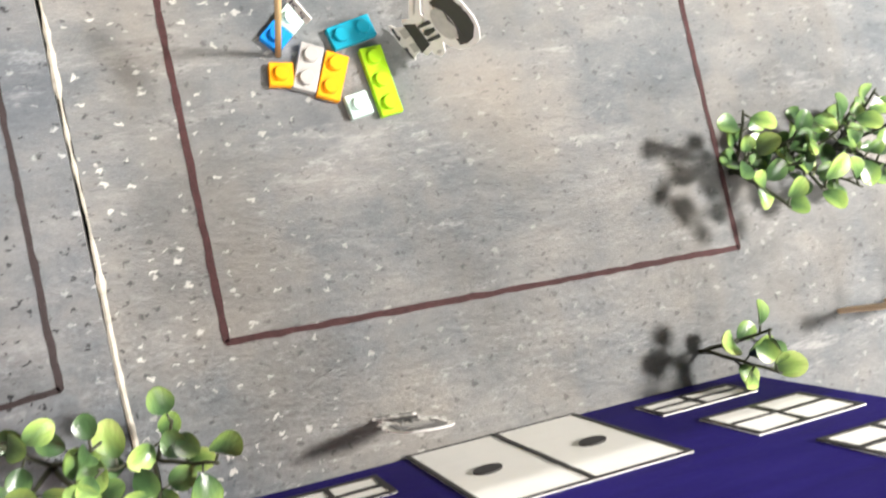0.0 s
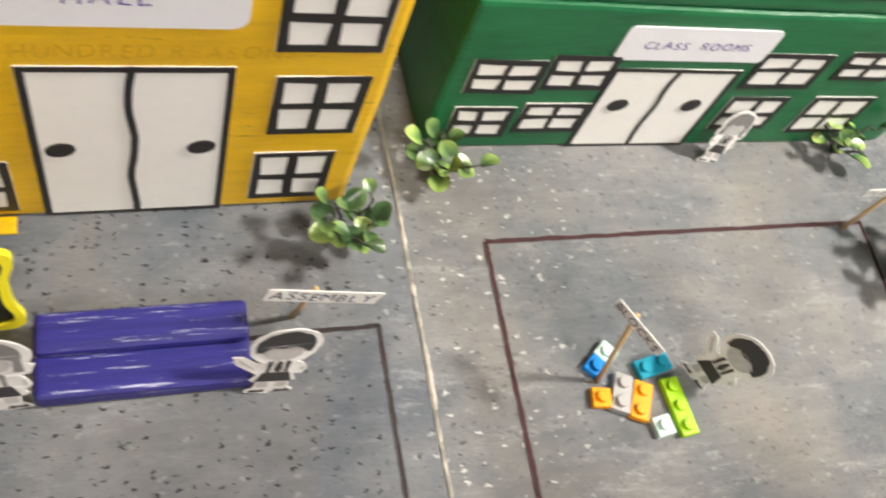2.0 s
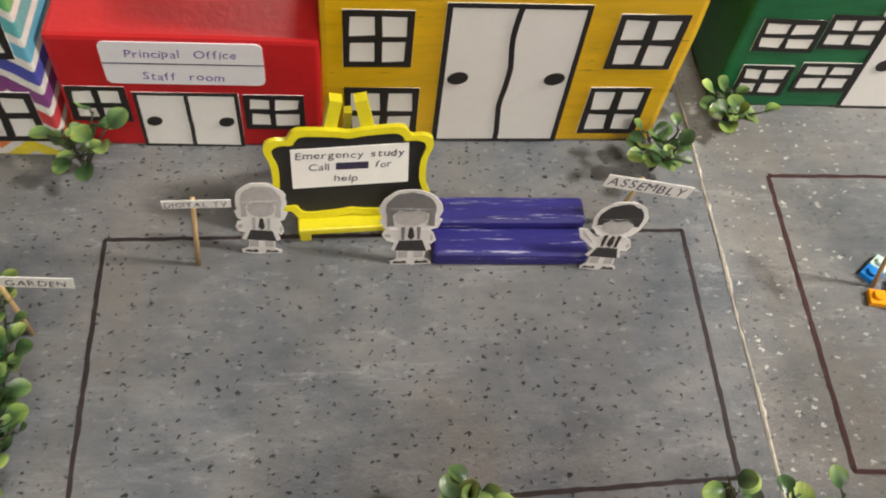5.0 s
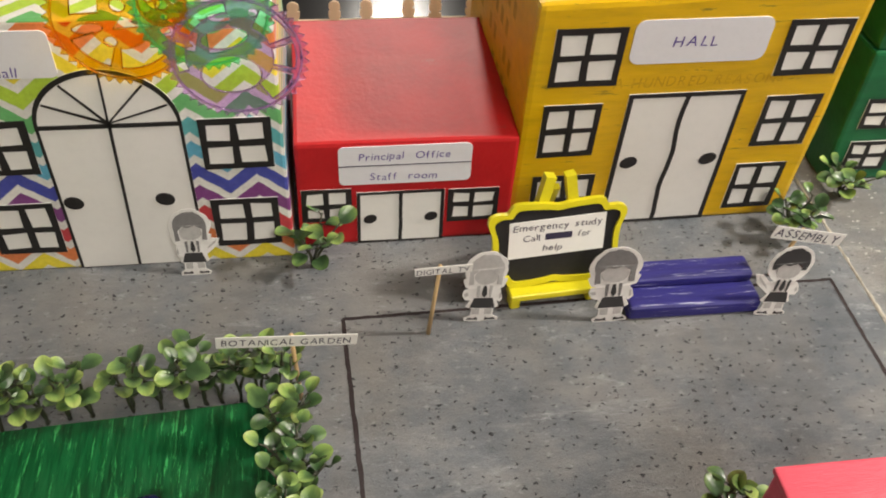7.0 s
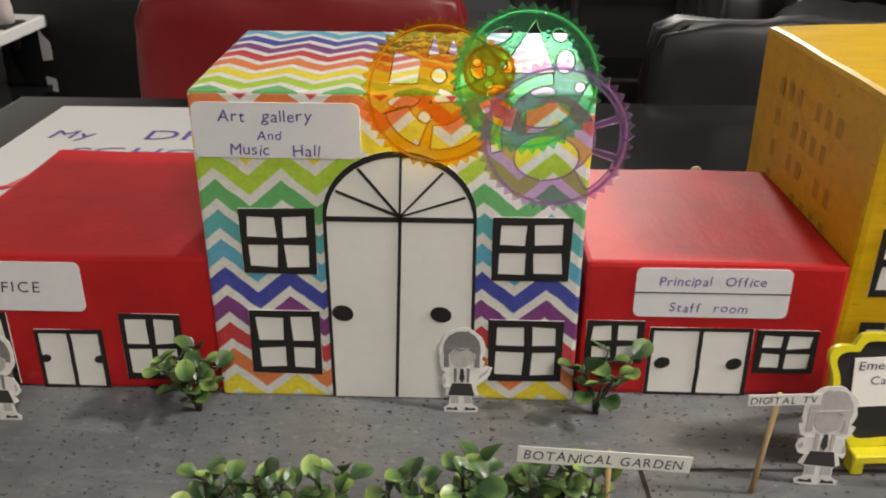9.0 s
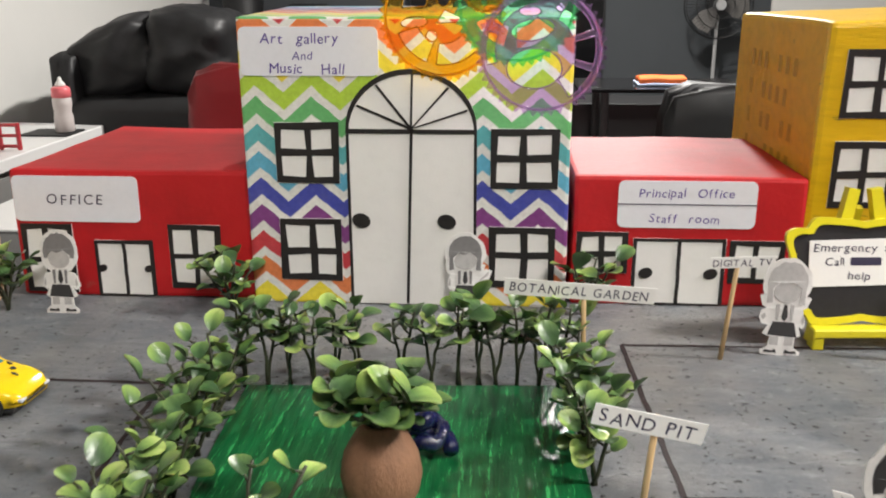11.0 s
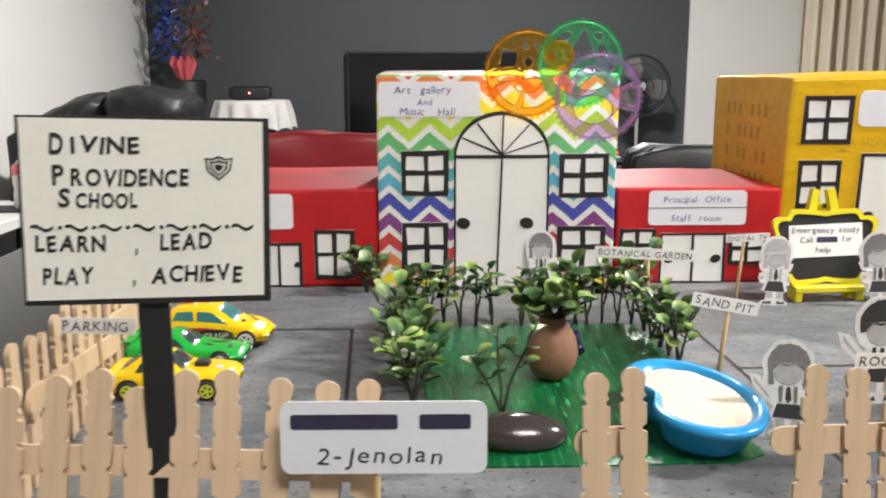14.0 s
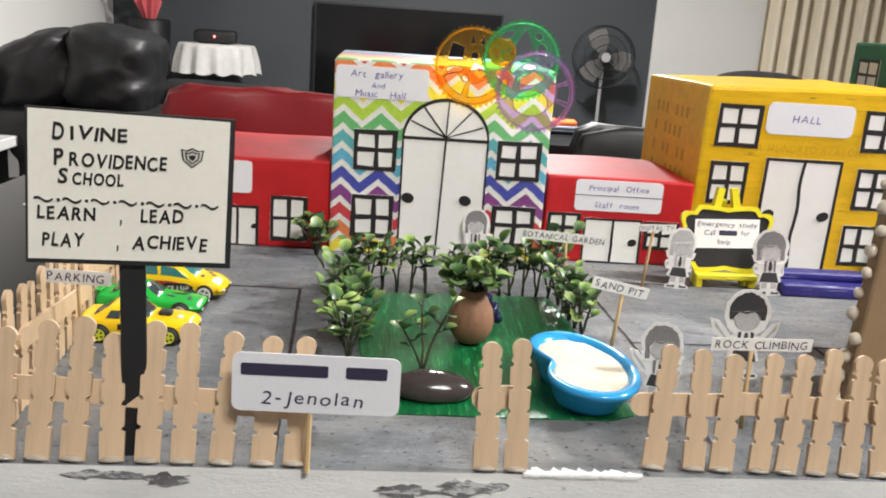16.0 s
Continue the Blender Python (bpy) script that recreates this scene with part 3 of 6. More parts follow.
edge_paint = thing("edge_paint", "lumpy white paint dried along the front edge of the board", "paint", kind="structure")
for k, (x0, x1, lo, hi) in enumerate(((0.050, 0.078, 0.0006, 0.0075), (0.074, 0.098, 0.0004, 0.0050))):
    part("paint_crust", mesh_of("paint_crust", *ragged(x0, x1, k + 1, lo, hi), "crust", smooth=True), edge_paint)
smears = thing("edge_smears", "dark grey paint smears on the white foam edge", "paint", kind="structure")
for k, (cx, cz, rx_, rz_) in enumerate(((-0.108, -0.0035, 0.017, 0.0022), (-0.085, -0.0050, 0.010, 0.0030), (0.030, -0.0060, 0.016, 0.0042), (0.004, -0.0080, 0.012, 0.0032), (0.060, -0.0120, 0.020, 0.0020), (0.150, -0.0100, 0.022, 0.0018))):
    rng = random.Random(k + 3)
    loop = [(cx + rx_ * math.cos(a) * rng.uniform(0.55, 1.1), min(-0.0012, cz + rz_ * math.sin(a) * rng.uniform(0.4, 1.2))) for a in (2 * math.pi * i / 26 for i in range(26))]
    v, f = slab([loop], 0.0, 0.0003)
    part("smear", mesh_of("smear", [(u, -0.338 + 0.012 * (u + 0.196) / 0.396 - 0.0003 - w, z) for u, z, w in v], f, "smear"), smears)


def marker_line(points, width, seed=0):
    """A hand-drawn line on the board: a thin ribbon of paint with an uneven edge."""
    rng = random.Random(seed)
    verts, faces = [], []
    path = []
    for (x0, y0), (x1, y1) in zip(points, points[1:]):
        n = max(2, int(math.hypot(x1 - x0, y1 - y0) / 0.004))
        path += [(x0 + (x1 - x0) * i / n, y0 + (y1 - y0) * i / n, (x1 - x0, y1 - y0)) for i in range(n + 1)]
    for x, y, (dx, dy) in path:
        d = math.hypot(dx, dy)
        nx, ny, w = -dy / d, dx / d, width / 2 * rng.uniform(0.8, 1.15)
        j = rng.uniform(-0.0002, 0.0002)
        verts += [(x + nx * (w + j), y + ny * (w + j), 0.00025), (x - nx * (w - j), y - ny * (w - j), 0.00025)]
    for i in range(len(path) - 1):
        faces.append((2 * i, 2 * i + 1, 2 * i + 3, 2 * i + 2))
    return verts, faces


def court(name, points, width, label, seed, mat="marker_dark"):
    ob = thing(name, label, "painted line", kind="structure", data=mesh_of(name, *marker_line(points, width, seed), mat))
    return ob


court("court_line_assembly", [(0.1298, -0.0472), (0.3879, -0.0414), (0.3854, -0.1597), (0.1345, -0.172), (0.1298, -0.0472)], 0.0020, "dark marker outline of the assembly court on grey board", 1)
court("court_line_playground", [(0.4387, -0.0085), (0.6327, -0.0084), (0.6243, -0.1713), (0.4333, -0.1584), (0.4387, -0.0085)], 0.0022, "dark red marker outline of the playground on grey board", 2, "marker")
court("court_line_parking", [(-0.183, -0.0975), (-0.0607, -0.0995), (-0.0475, -0.328)], 0.0020, "dark marker line round the parking area", 3)
court("court_line_rock", [(0.1345, -0.172), (0.1375, -0.30)], 0.0020, "dark marker line beside the sand pit", 4)
court("court_line_front", [(0.2447, -0.1665), (0.247, -0.25)], 0.0018, "dark marker line on the grey board", 5)

# ---- buildings ----
def window(parent, u0, v0, u1, v1, seed, dy=0.0, bar=0.0026, lines=0.0027, name="window"):
    """A hand-drawn paper window: white card with a black frame and cross."""
    rng = random.Random(seed)
    w = part(name, mesh_of(name, *(lambda q: (front(q[0], dy), q[1]))(slab([rect(u0, v0, u1, v1)], -0.0006, 0.0003)), "white"), parent)
    um, vm = (u0 + u1) / 2 + rng.uniform(-0.0012, 0.0012), (v0 + v1) / 2 + rng.uniform(-0.0012, 0.0012)
    o, b = lines, bar / 2
    holes = [rect(u0 + o, v0 + o, um - b, vm - b), rect(um + b, v0 + o, u1 - o, vm - b), rect(um + b, vm + b, u1 - o, v1 - o), rect(u0 + o, vm + b, um - b, v1 - o)]
    q = slab([shaky(rect(u0, v0, u1, v1), rng, 0.0004)] + [shaky(h, rng, 0.0005)[::-1] for h in holes], 0.0002, 0.0006)
    part("frame", mesh_of("frame", front(q[0], dy), q[1], "black"), w, "black marker frame with a crossbar")
    return w


def double_door(parent, u0, v0, u1, v1, seed, dy=0.0, line=0.0018, wavy=0.0, knob=(0.13, 0.50)):
    rng = random.Random(seed)
    q = slab([rect(u0, v0, u1, v1)], -0.0006, 0.0003)
    d = part("door", mesh_of("door", front(q[0], dy), q[1], "white"), parent, "white paper double door with black outline")
    um, n = (u0 + u1) / 2, 14
    mid = [(um + wavy * math.sin(i * 0.9 + 1) + rng.uniform(-1, 1) * 0.0002, v0 + (v1 - v0) * i / n) for i in range(n + 1)]
    strip = [(u - line / 2, v) for u, v in mid] + [(u + line / 2, v) for u, v in reversed(mid)]
    a = slab([shaky(rect(u0, v0, u1, v1), rng, 0.0003), shaky(rect(u0 + line, v0 + line * 0.5, u1 - line, v1 - line), rng, 0.0003)[::-1]], 0.0002, 0.0006)
    b = slab([strip], 0.0002, 0.0007)
    v, f, fm = join((front(a[0], dy), a[1], 0), (front(b[0], dy), b[1], 0))
    part("frame", mesh_of("frame", v, f, "black"), d, "black marker outline")
    wd, hh = u1 - u0, v1 - v0
    for ku in (u0 + wd * knob[0], u1 - wd * knob[0]):
        q = slab([disc(ku, v0 + hh * knob[1], wd * 0.078, wd * 0.060, 16, 20)], 0.0002, 0.0009)
        part("knob", mesh_of("knob", front(q[0], dy), q[1], "black"), d, "black oval door knob")
    return d


def nameplate(parent, u0, v0, u1, v1, lines, dy=0.0, r=0.003, mat="label", ink="ink"):
    q = slab([rounded(u0, v0, u1, v1, r)], -0.0004, 0.0006)
    p = part("name_label", mesh_of("name_label", front(q[0], dy), q[1], mat), parent, "white sticker with handwritten name")
    facade_text("lettering", lines, p, ink, dy)
    return p


def carton(name, label, at, size, mat, rx=0.0, rz=0.0, warp=0.0008, seed=1, bev=0.0022):
    """A painted carton: x from 0 to width, front at y = 0, depth backwards."""
    w, d, h = size
    ob = thing(name, label, "model building", at, rz=rz, rx=rx, group="cardboard school buildings")
    part("body", mesh_of("body", *box(0, w, 0, d, 0, h, bev, 2, 5, warp, seed), mat, smooth=False), ob)
    return ob


# gallery with the chevron paper
GX, GW, GH = -0.0500, 0.1575, 0.1415
gallery = carton("gallery_building", "art gallery box wrapped in rainbow chevron paper with arched white door", (GX, 0, 0), (GW, 0.105, GH), "chevron", rx=1.3, warp=0.0005, seed=2, bev=0.0016)
au0, au1, av = 0.0500, 0.1130, 0.0895
arch = [(au0, 0.0005), (au1, 0.0005), (au1, av)] + [((au0 + au1) / 2 + (au1 - au0) / 2 * math.cos(radians(a)), av + 0.0285 * math.sin(radians(a))) for a in range(0, 181, 9)]
q = slab([arch], -0.0006, 0.0003)
door = part("door", mesh_of("door", front(q[0]), q[1], "white"), gallery, "white arched double door with fanlight")
inner = [((au0 + au1) / 2 + ((au0 + au1) / -2 + u) * 0.955, 0.001 + (v - 0.001) * 0.978) for u, v in arch]
a = slab([arch, inner[::-1]], 0.0002, 0.0006)
cu = (au0 + au1) / 2
bars = [slab([rect(au0, av - 0.0022, au1, av)], 0.0002, 0.0007), slab([[(cu - 0.0034, 0.001), (cu - 0.0020, 0.001), (cu + 0.0009, av), (cu - 0.0005, av)]], 0.0002, 0.0007)]
for ang in (20, 48, 88, 128, 155):
    d, n = (math.cos(radians(ang)), math.sin(radians(ang))), (-math.sin(radians(ang)) * 0.0005, math.cos(radians(ang)) * 0.0005)
    R = 0.0285 * 0.93 if 60 < ang < 120 else 0.0265
    e = (cu + d[0] * R * (1.07 if abs(d[0]) > 0.8 else 1), av + d[1] * R)
    bars.append(slab([[(cu + n[0], av + n[1]), (cu - n[0], av - n[1] + 0.0004), (e[0] - n[0], e[1] - n[1]), (e[0] + n[0], e[1] + n[1])]], 0.0002, 0.0007))
v, f, fm = join((front(a[0]), a[1], 0), *[(front(b[0]), b[1], 0) for b in bars])
part("frame", mesh_of("frame", v, f, "black"), door, "black marker outline and fan bars")
for ku in (0.0563, 0.0985):
    q = slab([disc(ku, 0.044, 0.0046, 0.0037, 16, -15)], 0.0002, 0.0009)
    part("knob", mesh_of("knob", front(q[0]), q[1], "black"), door, "black oval door knob")
for i, (u0, v0, u1, v1) in enumerate(((0.0153, 0.0625, 0.0465, 0.0925), (0.1195, 0.0610, 0.1520, 0.0902), (0.0152, 0.0125, 0.0461, 0.0447), (0.1192, 0.0108, 0.1515, 0.0418))):
    window(gallery, u0, v0, u1, v1, 20 + i, bar=0.0034, lines=0.0033)
nameplate(gallery, 0.0010, 0.1145, 0.0667, 0.1370, [("Art  gallery", 0.0068, 0.030, 0.1295, 0.0008, dict(seed=3)), ("And", 0.0055, 0.031, 0.1222, 0.0008, dict(seed=4)), ("Music   Hall", 0.0068, 0.033, 0.1155, 0.0008, dict(seed=5))], ink="ink_blue")

# red office and red staff rooms
office = carton("office_building", "low red painted office carton with white door and windows", (-0.1740, 0.0035, 0), (0.1235, 0.140, 0.0668), "red", seed=4)
nameplate(office, 0.0012, 0.0400, 0.0665, 0.0637, [("OFFICE", 0.0075, 0.034, 0.0490, 0.0008, dict(seed=6, track=0.25))])
window(office, 0.0030, 0.0020, 0.0300, 0.0385, 31)
double_door(office, 0.0410, 0.0005, 0.0715, 0.0305, 32, knob=(0.10, 0.5))
window(office, 0.0800, 0.0055, 0.1070, 0.0392, 33)

staff = carton("staff_building", "low red painted carton labelled for principal and staff", (0.1105, 0.0070, 0), (0.1120, 0.120, 0.0660), "red", seed=5)
nameplate(staff, 0.0215, 0.0405, 0.0880, 0.0640, [("Principal  Office", 0.0062, 0.0545, 0.0560, 0.0008, dict(seed=7)), ("Staff  room", 0.0062, 0.0540, 0.0432, 0.0008, dict(seed=8))], ink="ink_blue")
q = slab([rect(0.0215, 0.0521, 0.0880, 0.0526)], 0.0005, 0.0008)
part("rule", mesh_of("rule", front(q[0]), q[1], "ink"), staff)
window(staff, 0.0020, 0.0165, 0.0275, 0.0380, 41)
double_door(staff, 0.0300, 0.0005, 0.0755, 0.0350, 42, knob=(0.15, 0.48))
window(staff, 0.0775, 0.0125, 0.1040, 0.0345, 43)

HALL_LEAN = 2.9
# yellow hall, leaning a little to the front
hall = carton("hall_building", "tall yellow painted hall carton with white double door", (0.2222, 0.0108, 0), (0.1605, 0.148, 0.1390), "yellow", rz=0.8, seed=6, warp=0.0011, bev=0.003)
for vv in hall.children[0].data.vertices:
    vv.co.z += 0.0045 * vv.co.x / 0.16 * max(0.0, vv.co.z) / 0.139
    vv.co.y -= max(0.0, vv.co.z) * math.tan(radians(HALL_LEAN)) * (1 - 0.4 * min(1, max(0, vv.co.y) / 0.15))
nameplate(hall, 0.0465, 0.1065, 0.1138, 0.1302, [("HALL", 0.0080, 0.078, 0.1158, 0.0008, dict(seed=9, track=0.22))], ink="ink_blue", r=0.005)
double_door(hall, 0.0515, 0.0012, 0.1120, 0.0888, 51, line=0.0024, wavy=0.0008, knob=(0.14, 0.50))
for i, (u0, v0, u1, v1) in enumerate(((0.0096, 0.0950, 0.0432, 0.1268), (0.0096, 0.0515, 0.0390, 0.0842), (0.0102, 0.0052, 0.0437, 0.0380), (0.1222, 0.0965, 0.1550, 0.1280), (0.1243, 0.0515, 0.1545, 0.0842), (0.1217, 0.0070, 0.1505, 0.0395))):
    window(hall, u0, v0, u1, v1, 60 + i, lines=0.0031, bar=0.0034)
q = writing("A HUNDRED REASONS", 0.0085, 0.086, 0.0928, 0.0003, seed=12, track=0.2, wide=0.088)
M["faint_text"] = paint("print_ghost_under_yellow", (0.625, 0.365, 0.009), 0.45, 0.3, 300)
part("faint_print", mesh_of("faint_print", front(q[0]), q[1], "faint_text"), hall, "faint printed words showing through paint")
for ob in hall.children[1:]:
    ob.matrix_basis = pose(0, 0, 0, HALL_LEAN)
# rows of small printed marks showing through the paint of the side
marks = []
for r in range(6):
    for c in range(7):
        y0, z0 = 0.030 + c * 0.0125, 0.028 + r * 0.0165
        if (r * 7 + c) % 5 != 3:
            marks.append(([(-0.00035, y0, z0), (-0.00035, y0 + 0.006, z0), (-0.00035, y0 + 0.006, z0 + 0.009), (-0.00035, y0, z0 + 0.009)], [(0, 3, 2, 1)], 0))
M["shown_print"] = paint("print_under_yellow", (0.50, 0.30, 0.012), 0.5, 0.35, 300)
v, f, fm = join(*marks)
part("faint_print", mesh_of("faint_print", v, f, "shown_print"), hall, "rows of small printed blocks showing through paint")

flap = box(0.0150, 0.0420, -0.0075, -0.0005, 0.0004, 0.0016, 0.0003, 1)
part("flap", mesh_of("flap", *flap, "yellow"), hall, "loose yellow paper flap at the foot")

# green class room: a lower and an upper carton
classes = carton("class_building", "green painted two storey class room carton with paper windows", (0.4190, 0.0383, 0), (0.2480, 0.150, 0.0880), "green", seed=7)
part("upper_body", mesh_of("upper_body", *box(0.001, 0.2470, 0.001, 0.150, 0.0885, 0.1790, 0.003, 2, 5, 0.0008, 8), "green"), classes)
nameplate(classes, 0.0640, 0.0600, 0.1350, 0.0790, [("CLASS  ROOMS", 0.0060, 0.0995, 0.0670, 0.0008, dict(seed=10, track=0.2))], ink="ink_blue")
double_door(classes, 0.0690, 0.0006, 0.1300, 0.0545, 71, line=0.0020, wavy=0.0006, knob=(0.20, 0.56))
for i, (u0, v0, u1, v1) in enumerate(((0.0080, 0.0380, 0.0390, 0.0580), (0.0400, 0.0410, 0.0690, 0.0615), (0.0085, 0.0080, 0.0350, 0.0290), (0.0385, 0.0115, 0.0690, 0.0315), (0.1345, 0.0430, 0.1710, 0.0655), (0.1790, 0.0490, 0.2110, 0.0675),
                                  (0.1365, 0.0130, 0.1680, 0.0365), (0.1820, 0.0095, 0.2170, 0.0370))):
    window(classes, u0, v0, u1, v1, 80 + i)
for i, (u0, v0) in enumerate(((0.0110, 0.0965), (0.0560, 0.0970), (0.1000, 0.0975), (0.1450, 0.0975), (0.1900, 0.0975), (0.0300, 0.1370), (0.0750, 0.1370), (0.1200, 0.1370), (0.1650, 0.1370))):
    window(classes, u0, v0, u0 + 0.037, v0 + 0.027, 90 + i, dy=0.001)
side_window = window(classes, -0.001, 0.138, 0.036, 0.164, 99)
side_window.matrix_basis = pose(0.0005, 0.135, 0, 0, 0, -90)

# dark blue building that faces the court from the front, leaning back
blue = thing("blue_building", "dark blue painted carton with white double door and windows", "model building", (0.6100, -0.2156, 0), rz=176.6, rx=-7, group="cardboard school buildings")
part("body", mesh_of("body", *box(0, 0.190, 0, 0.075, 0, 0.1420, 0.002, 2, 5, 0.0006, 9), "navy"), blue)
double_door(blue, 0.0705, 0.0006, 0.1320, 0.0670, 101, line=0.0016, knob=(0.22, 0.53))
for i, (u0, v0, u1, v1) in enumerate(((0.0165, 0.0125, 0.0540, 0.0290), (0.0110, 0.0420, 0.0500, 0.0690), (0.0080, 0.0840, 0.0440, 0.1090), (0.1450, 0.0125, 0.1800, 0.0330))):
    window(blue, u0, v0, u1, v1, 110 + i, lines=0.0018, bar=0.0018)

pinkhouse = thing("pink_building", "box with a shiny pink painted roof and darker sides", "model building", (0.3600, -0.2064, 0), rz=180, group="cardboard school buildings")
part("body", mesh_of("body", *box(0.0008, 0.1037, 0.0008, 0.0442, 0, 0.0958, 0.001, 2, 4, 0.0004, 11), "pink"), pinkhouse)
part("roof", mesh_of("roof", *box(0, 0.1045, 0, 0.045, 0.0959, 0.0985, 0.0009, 2, 4, 0.0004, 12), "pink"), pinkhouse, "shiny pink painted lid")

# rock climbing wall: cardboard with pebbles
rockwall = thing("climbing_wall", "upright brown cardboard climbing wall studded with pale pebbles", "climbing wall", (0.2120, -0.2640, 0), ry=3)
part("panel", mesh_of("panel", *box(0, 0.120, 0, 0.011, 0, 0.1200, 0.001, 1, 4, 0.0008, 12), "card"), rockwall)
rng = random.Random(5)
for i in range(24):
    onside = i < 11
    px, py, pz = (-0.001, rng.uniform(0.002, 0.009), 0.008 + i * 0.0104) if onside else (rng.uniform(0.008, 0.11), -0.0015, rng.uniform(0.012, 0.11))
    ps = rng.uniform(0.0030, 0.0046)
    bm = bmesh.new()
    bmesh.ops.create_icosphere(bm, subdivisions=2, radius=1)
    for vv in bm.verts:
        vv.co *= 1 + 0.18 * noise.noise(vv.co * 1.3 + Vector((i, 0, 0)))
        vv.co = Vector((px + vv.co.x * ps * (0.8 if onside else 1.2), py + vv.co.y * ps * 0.8, pz + vv.co.z * ps * 0.85))
    bm.verts.index_update()
    part("pebble", mesh_of("pebble", [tuple(vv.co) for vv in bm.verts], [tuple(x.index for x in ff.verts) for ff in bm.faces], "pale_stone", smooth=True), rockwall)
    bm.free()


# ---- plants ----
def leaf_mesh(name, length, width, cup, seed):
    rng = random.Random(seed)
    rows, cols = 8, 4
    verts, faces = [], []
    for i in range(rows + 1):
        t = (1 - math.cos(math.pi * i / rows)) / 2
        half = width / 2 * max(0.07, math.sin(math.pi * min(1.0, t ** 1.2)) ** 0.48)
        for j in range(cols + 1):
            k = j / cols * 2 - 1
            verts.append((half * k, t * length, cup * width * (k * k) * math.sin(math.pi * t) - 0.14 * length * t * t + rng.uniform(-1, 1) * 0.0001))
    for i in range(rows):
        for j in range(cols):
            a = i * (cols + 1) + j
            faces.append((a, a + 1, a + cols + 2, a + cols + 1))
    n = len(verts)
    verts += [(x, y, z - 0.00035) for x, y, z in verts]
    faces += [tuple(i + n for i in reversed(q)) for q in faces]
    return mesh_of(name, verts, faces, "leaf", smooth=True)


LEAVES = [leaf_mesh("leaf", 0.0094, 0.0082, 0.20, 1), leaf_mesh("leaf", 0.0088, 0.0078, 0.26, 2), leaf_mesh("leaf", 0.0100, 0.0082, 0.16, 3), leaf_mesh("leaf", 0.0072, 0.0066, 0.24, 4)]


def plant(at, height, stems, leaves, spread, seed, label, group="artificial plants", name="artificial_plant", droop=0.0, low=0.35, size=1.0, bend=None):
    """A plastic sprig: thin bent stems with pairs of thick round leaves near their ends."""
    rng = random.Random(seed)
    root = thing(name, label, "plant", at, group=group)
    pieces, spots = [], []
    for k in range(stems):
        a = 2 * math.pi * (k + rng.uniform(-0.3, 0.3)) / stems + seed
        r = spread * rng.uniform(0.45, 1.0) * (0.25 if stems == 1 else 1)
        bx, by = bend or (0, 0)
        h = height * rng.uniform(0.75, 1.05)
        pts = []
        for i in range(7):
            t = i / 6
            pts.append(Vector((math.cos(a) * r * t ** 1.3 + bx * t * t + rng.uniform(-1, 1) * 0.0006, math.sin(a) * r * t ** 1.3 + by * t * t + rng.uniform(-1, 1) * 0.0006, h * (t - droop * t ** 3))))
        pieces.append((*tube(pts, [0.00085 - 0.00006 * i for i in range(7)], 5), 0))
        for j in range(leaves):
            t = low + (1 - low) * (j + 0.7) / leaves
            f = min(5.999, t * 6)
            p = pts[int(f)].lerp(pts[int(f) + 1], f - int(f))
            spots.append((p, a + j * 2.4 + rng.uniform(-0.4, 0.4), rng.uniform(5, 50) + (25 if j == leaves - 1 else 0)))
    for p, yaw, pitch in spots:
        tip = p + Vector((math.cos(yaw), math.sin(yaw), 0.35)) * 0.0028
        pieces.append((*tube([p, tip], [0.0005, 0.0004], 4), 0))
        lf = part("leaf", rng.choice(LEAVES), root)
        k = rng.uniform(0.8, 1.15) * size
        lf.matrix_basis = Matrix.Translation(tip) @ pose(0, 0, 0, 0, 0, math.degrees(yaw) - 90) @ pose(0, 0, 0, pitch, rng.uniform(-25, 25)) @ Matrix.Diagonal((k, k, k, 1))
    v, f, fm = join(*pieces)
    part("stem", mesh_of("stem", v, f, "stem", smooth=True), root)
    return root


SHRUB = "glossy green plastic shrub sprig glued on the grey board"
for i, (x, y, h, st, lv, sp) in enumerate(((0.3800, -0.0055, 0.024, 5, 4, 0.017), (0.4240, 0.0240, 0.019, 4, 4, 0.015), (0.6350, 0.0320, 0.018, 5, 3, 0.018), (0.1170, -0.0090, 0.027, 5, 4, 0.017), (-0.0580, -0.0130, 0.026, 6, 5, 0.021), (-0.1700, -0.0200, 0.032, 5, 6, 0.016),
                                       (0.6300, -0.1430, 0.030, 5, 5, 0.022), (0.6560, -0.1450, 0.030, 5, 5, 0.022), (0.6820, -0.1430, 0.028, 5, 5, 0.022), (0.6400, -0.0350, 0.028, 5, 5, 0.020), (0.6620, -0.0330, 0.028, 5, 5, 0.020), (0.6860, -0.0300, 0.026, 5, 5, 0.020), (0.5960, -0.2040, 0.036, 2, 5, 0.010),
                                       (0.3790, -0.1800, 0.032, 4, 5, 0.020), (0.4060, -0.1860, 0.028, 4, 4, 0.016), (0.2760, -0.1740, 0.034, 3, 5, 0.010))):
    plant((x, y, 0), h, st, lv, sp, 11 + i, SHRUB, "shrubs beside the buildings")
HEDGE = "plastic hedge sprig on a thin dark stem at the lawn's edge"
hedge = [(-0.0270 + i * 0.0092, -0.0995 + 0.0011 * i, 0.0) for i in range(6)] + [(0.036, -0.093, 0), (0.048, -0.0925, 0), (0.0591, -0.0925, 0), (0.0674, -0.0925, 0), (0.0742, -0.092, 0), (0.0828, -0.0915, 0), (0.0915, -0.0925, 0), (0.0990, -0.0945, 0)]
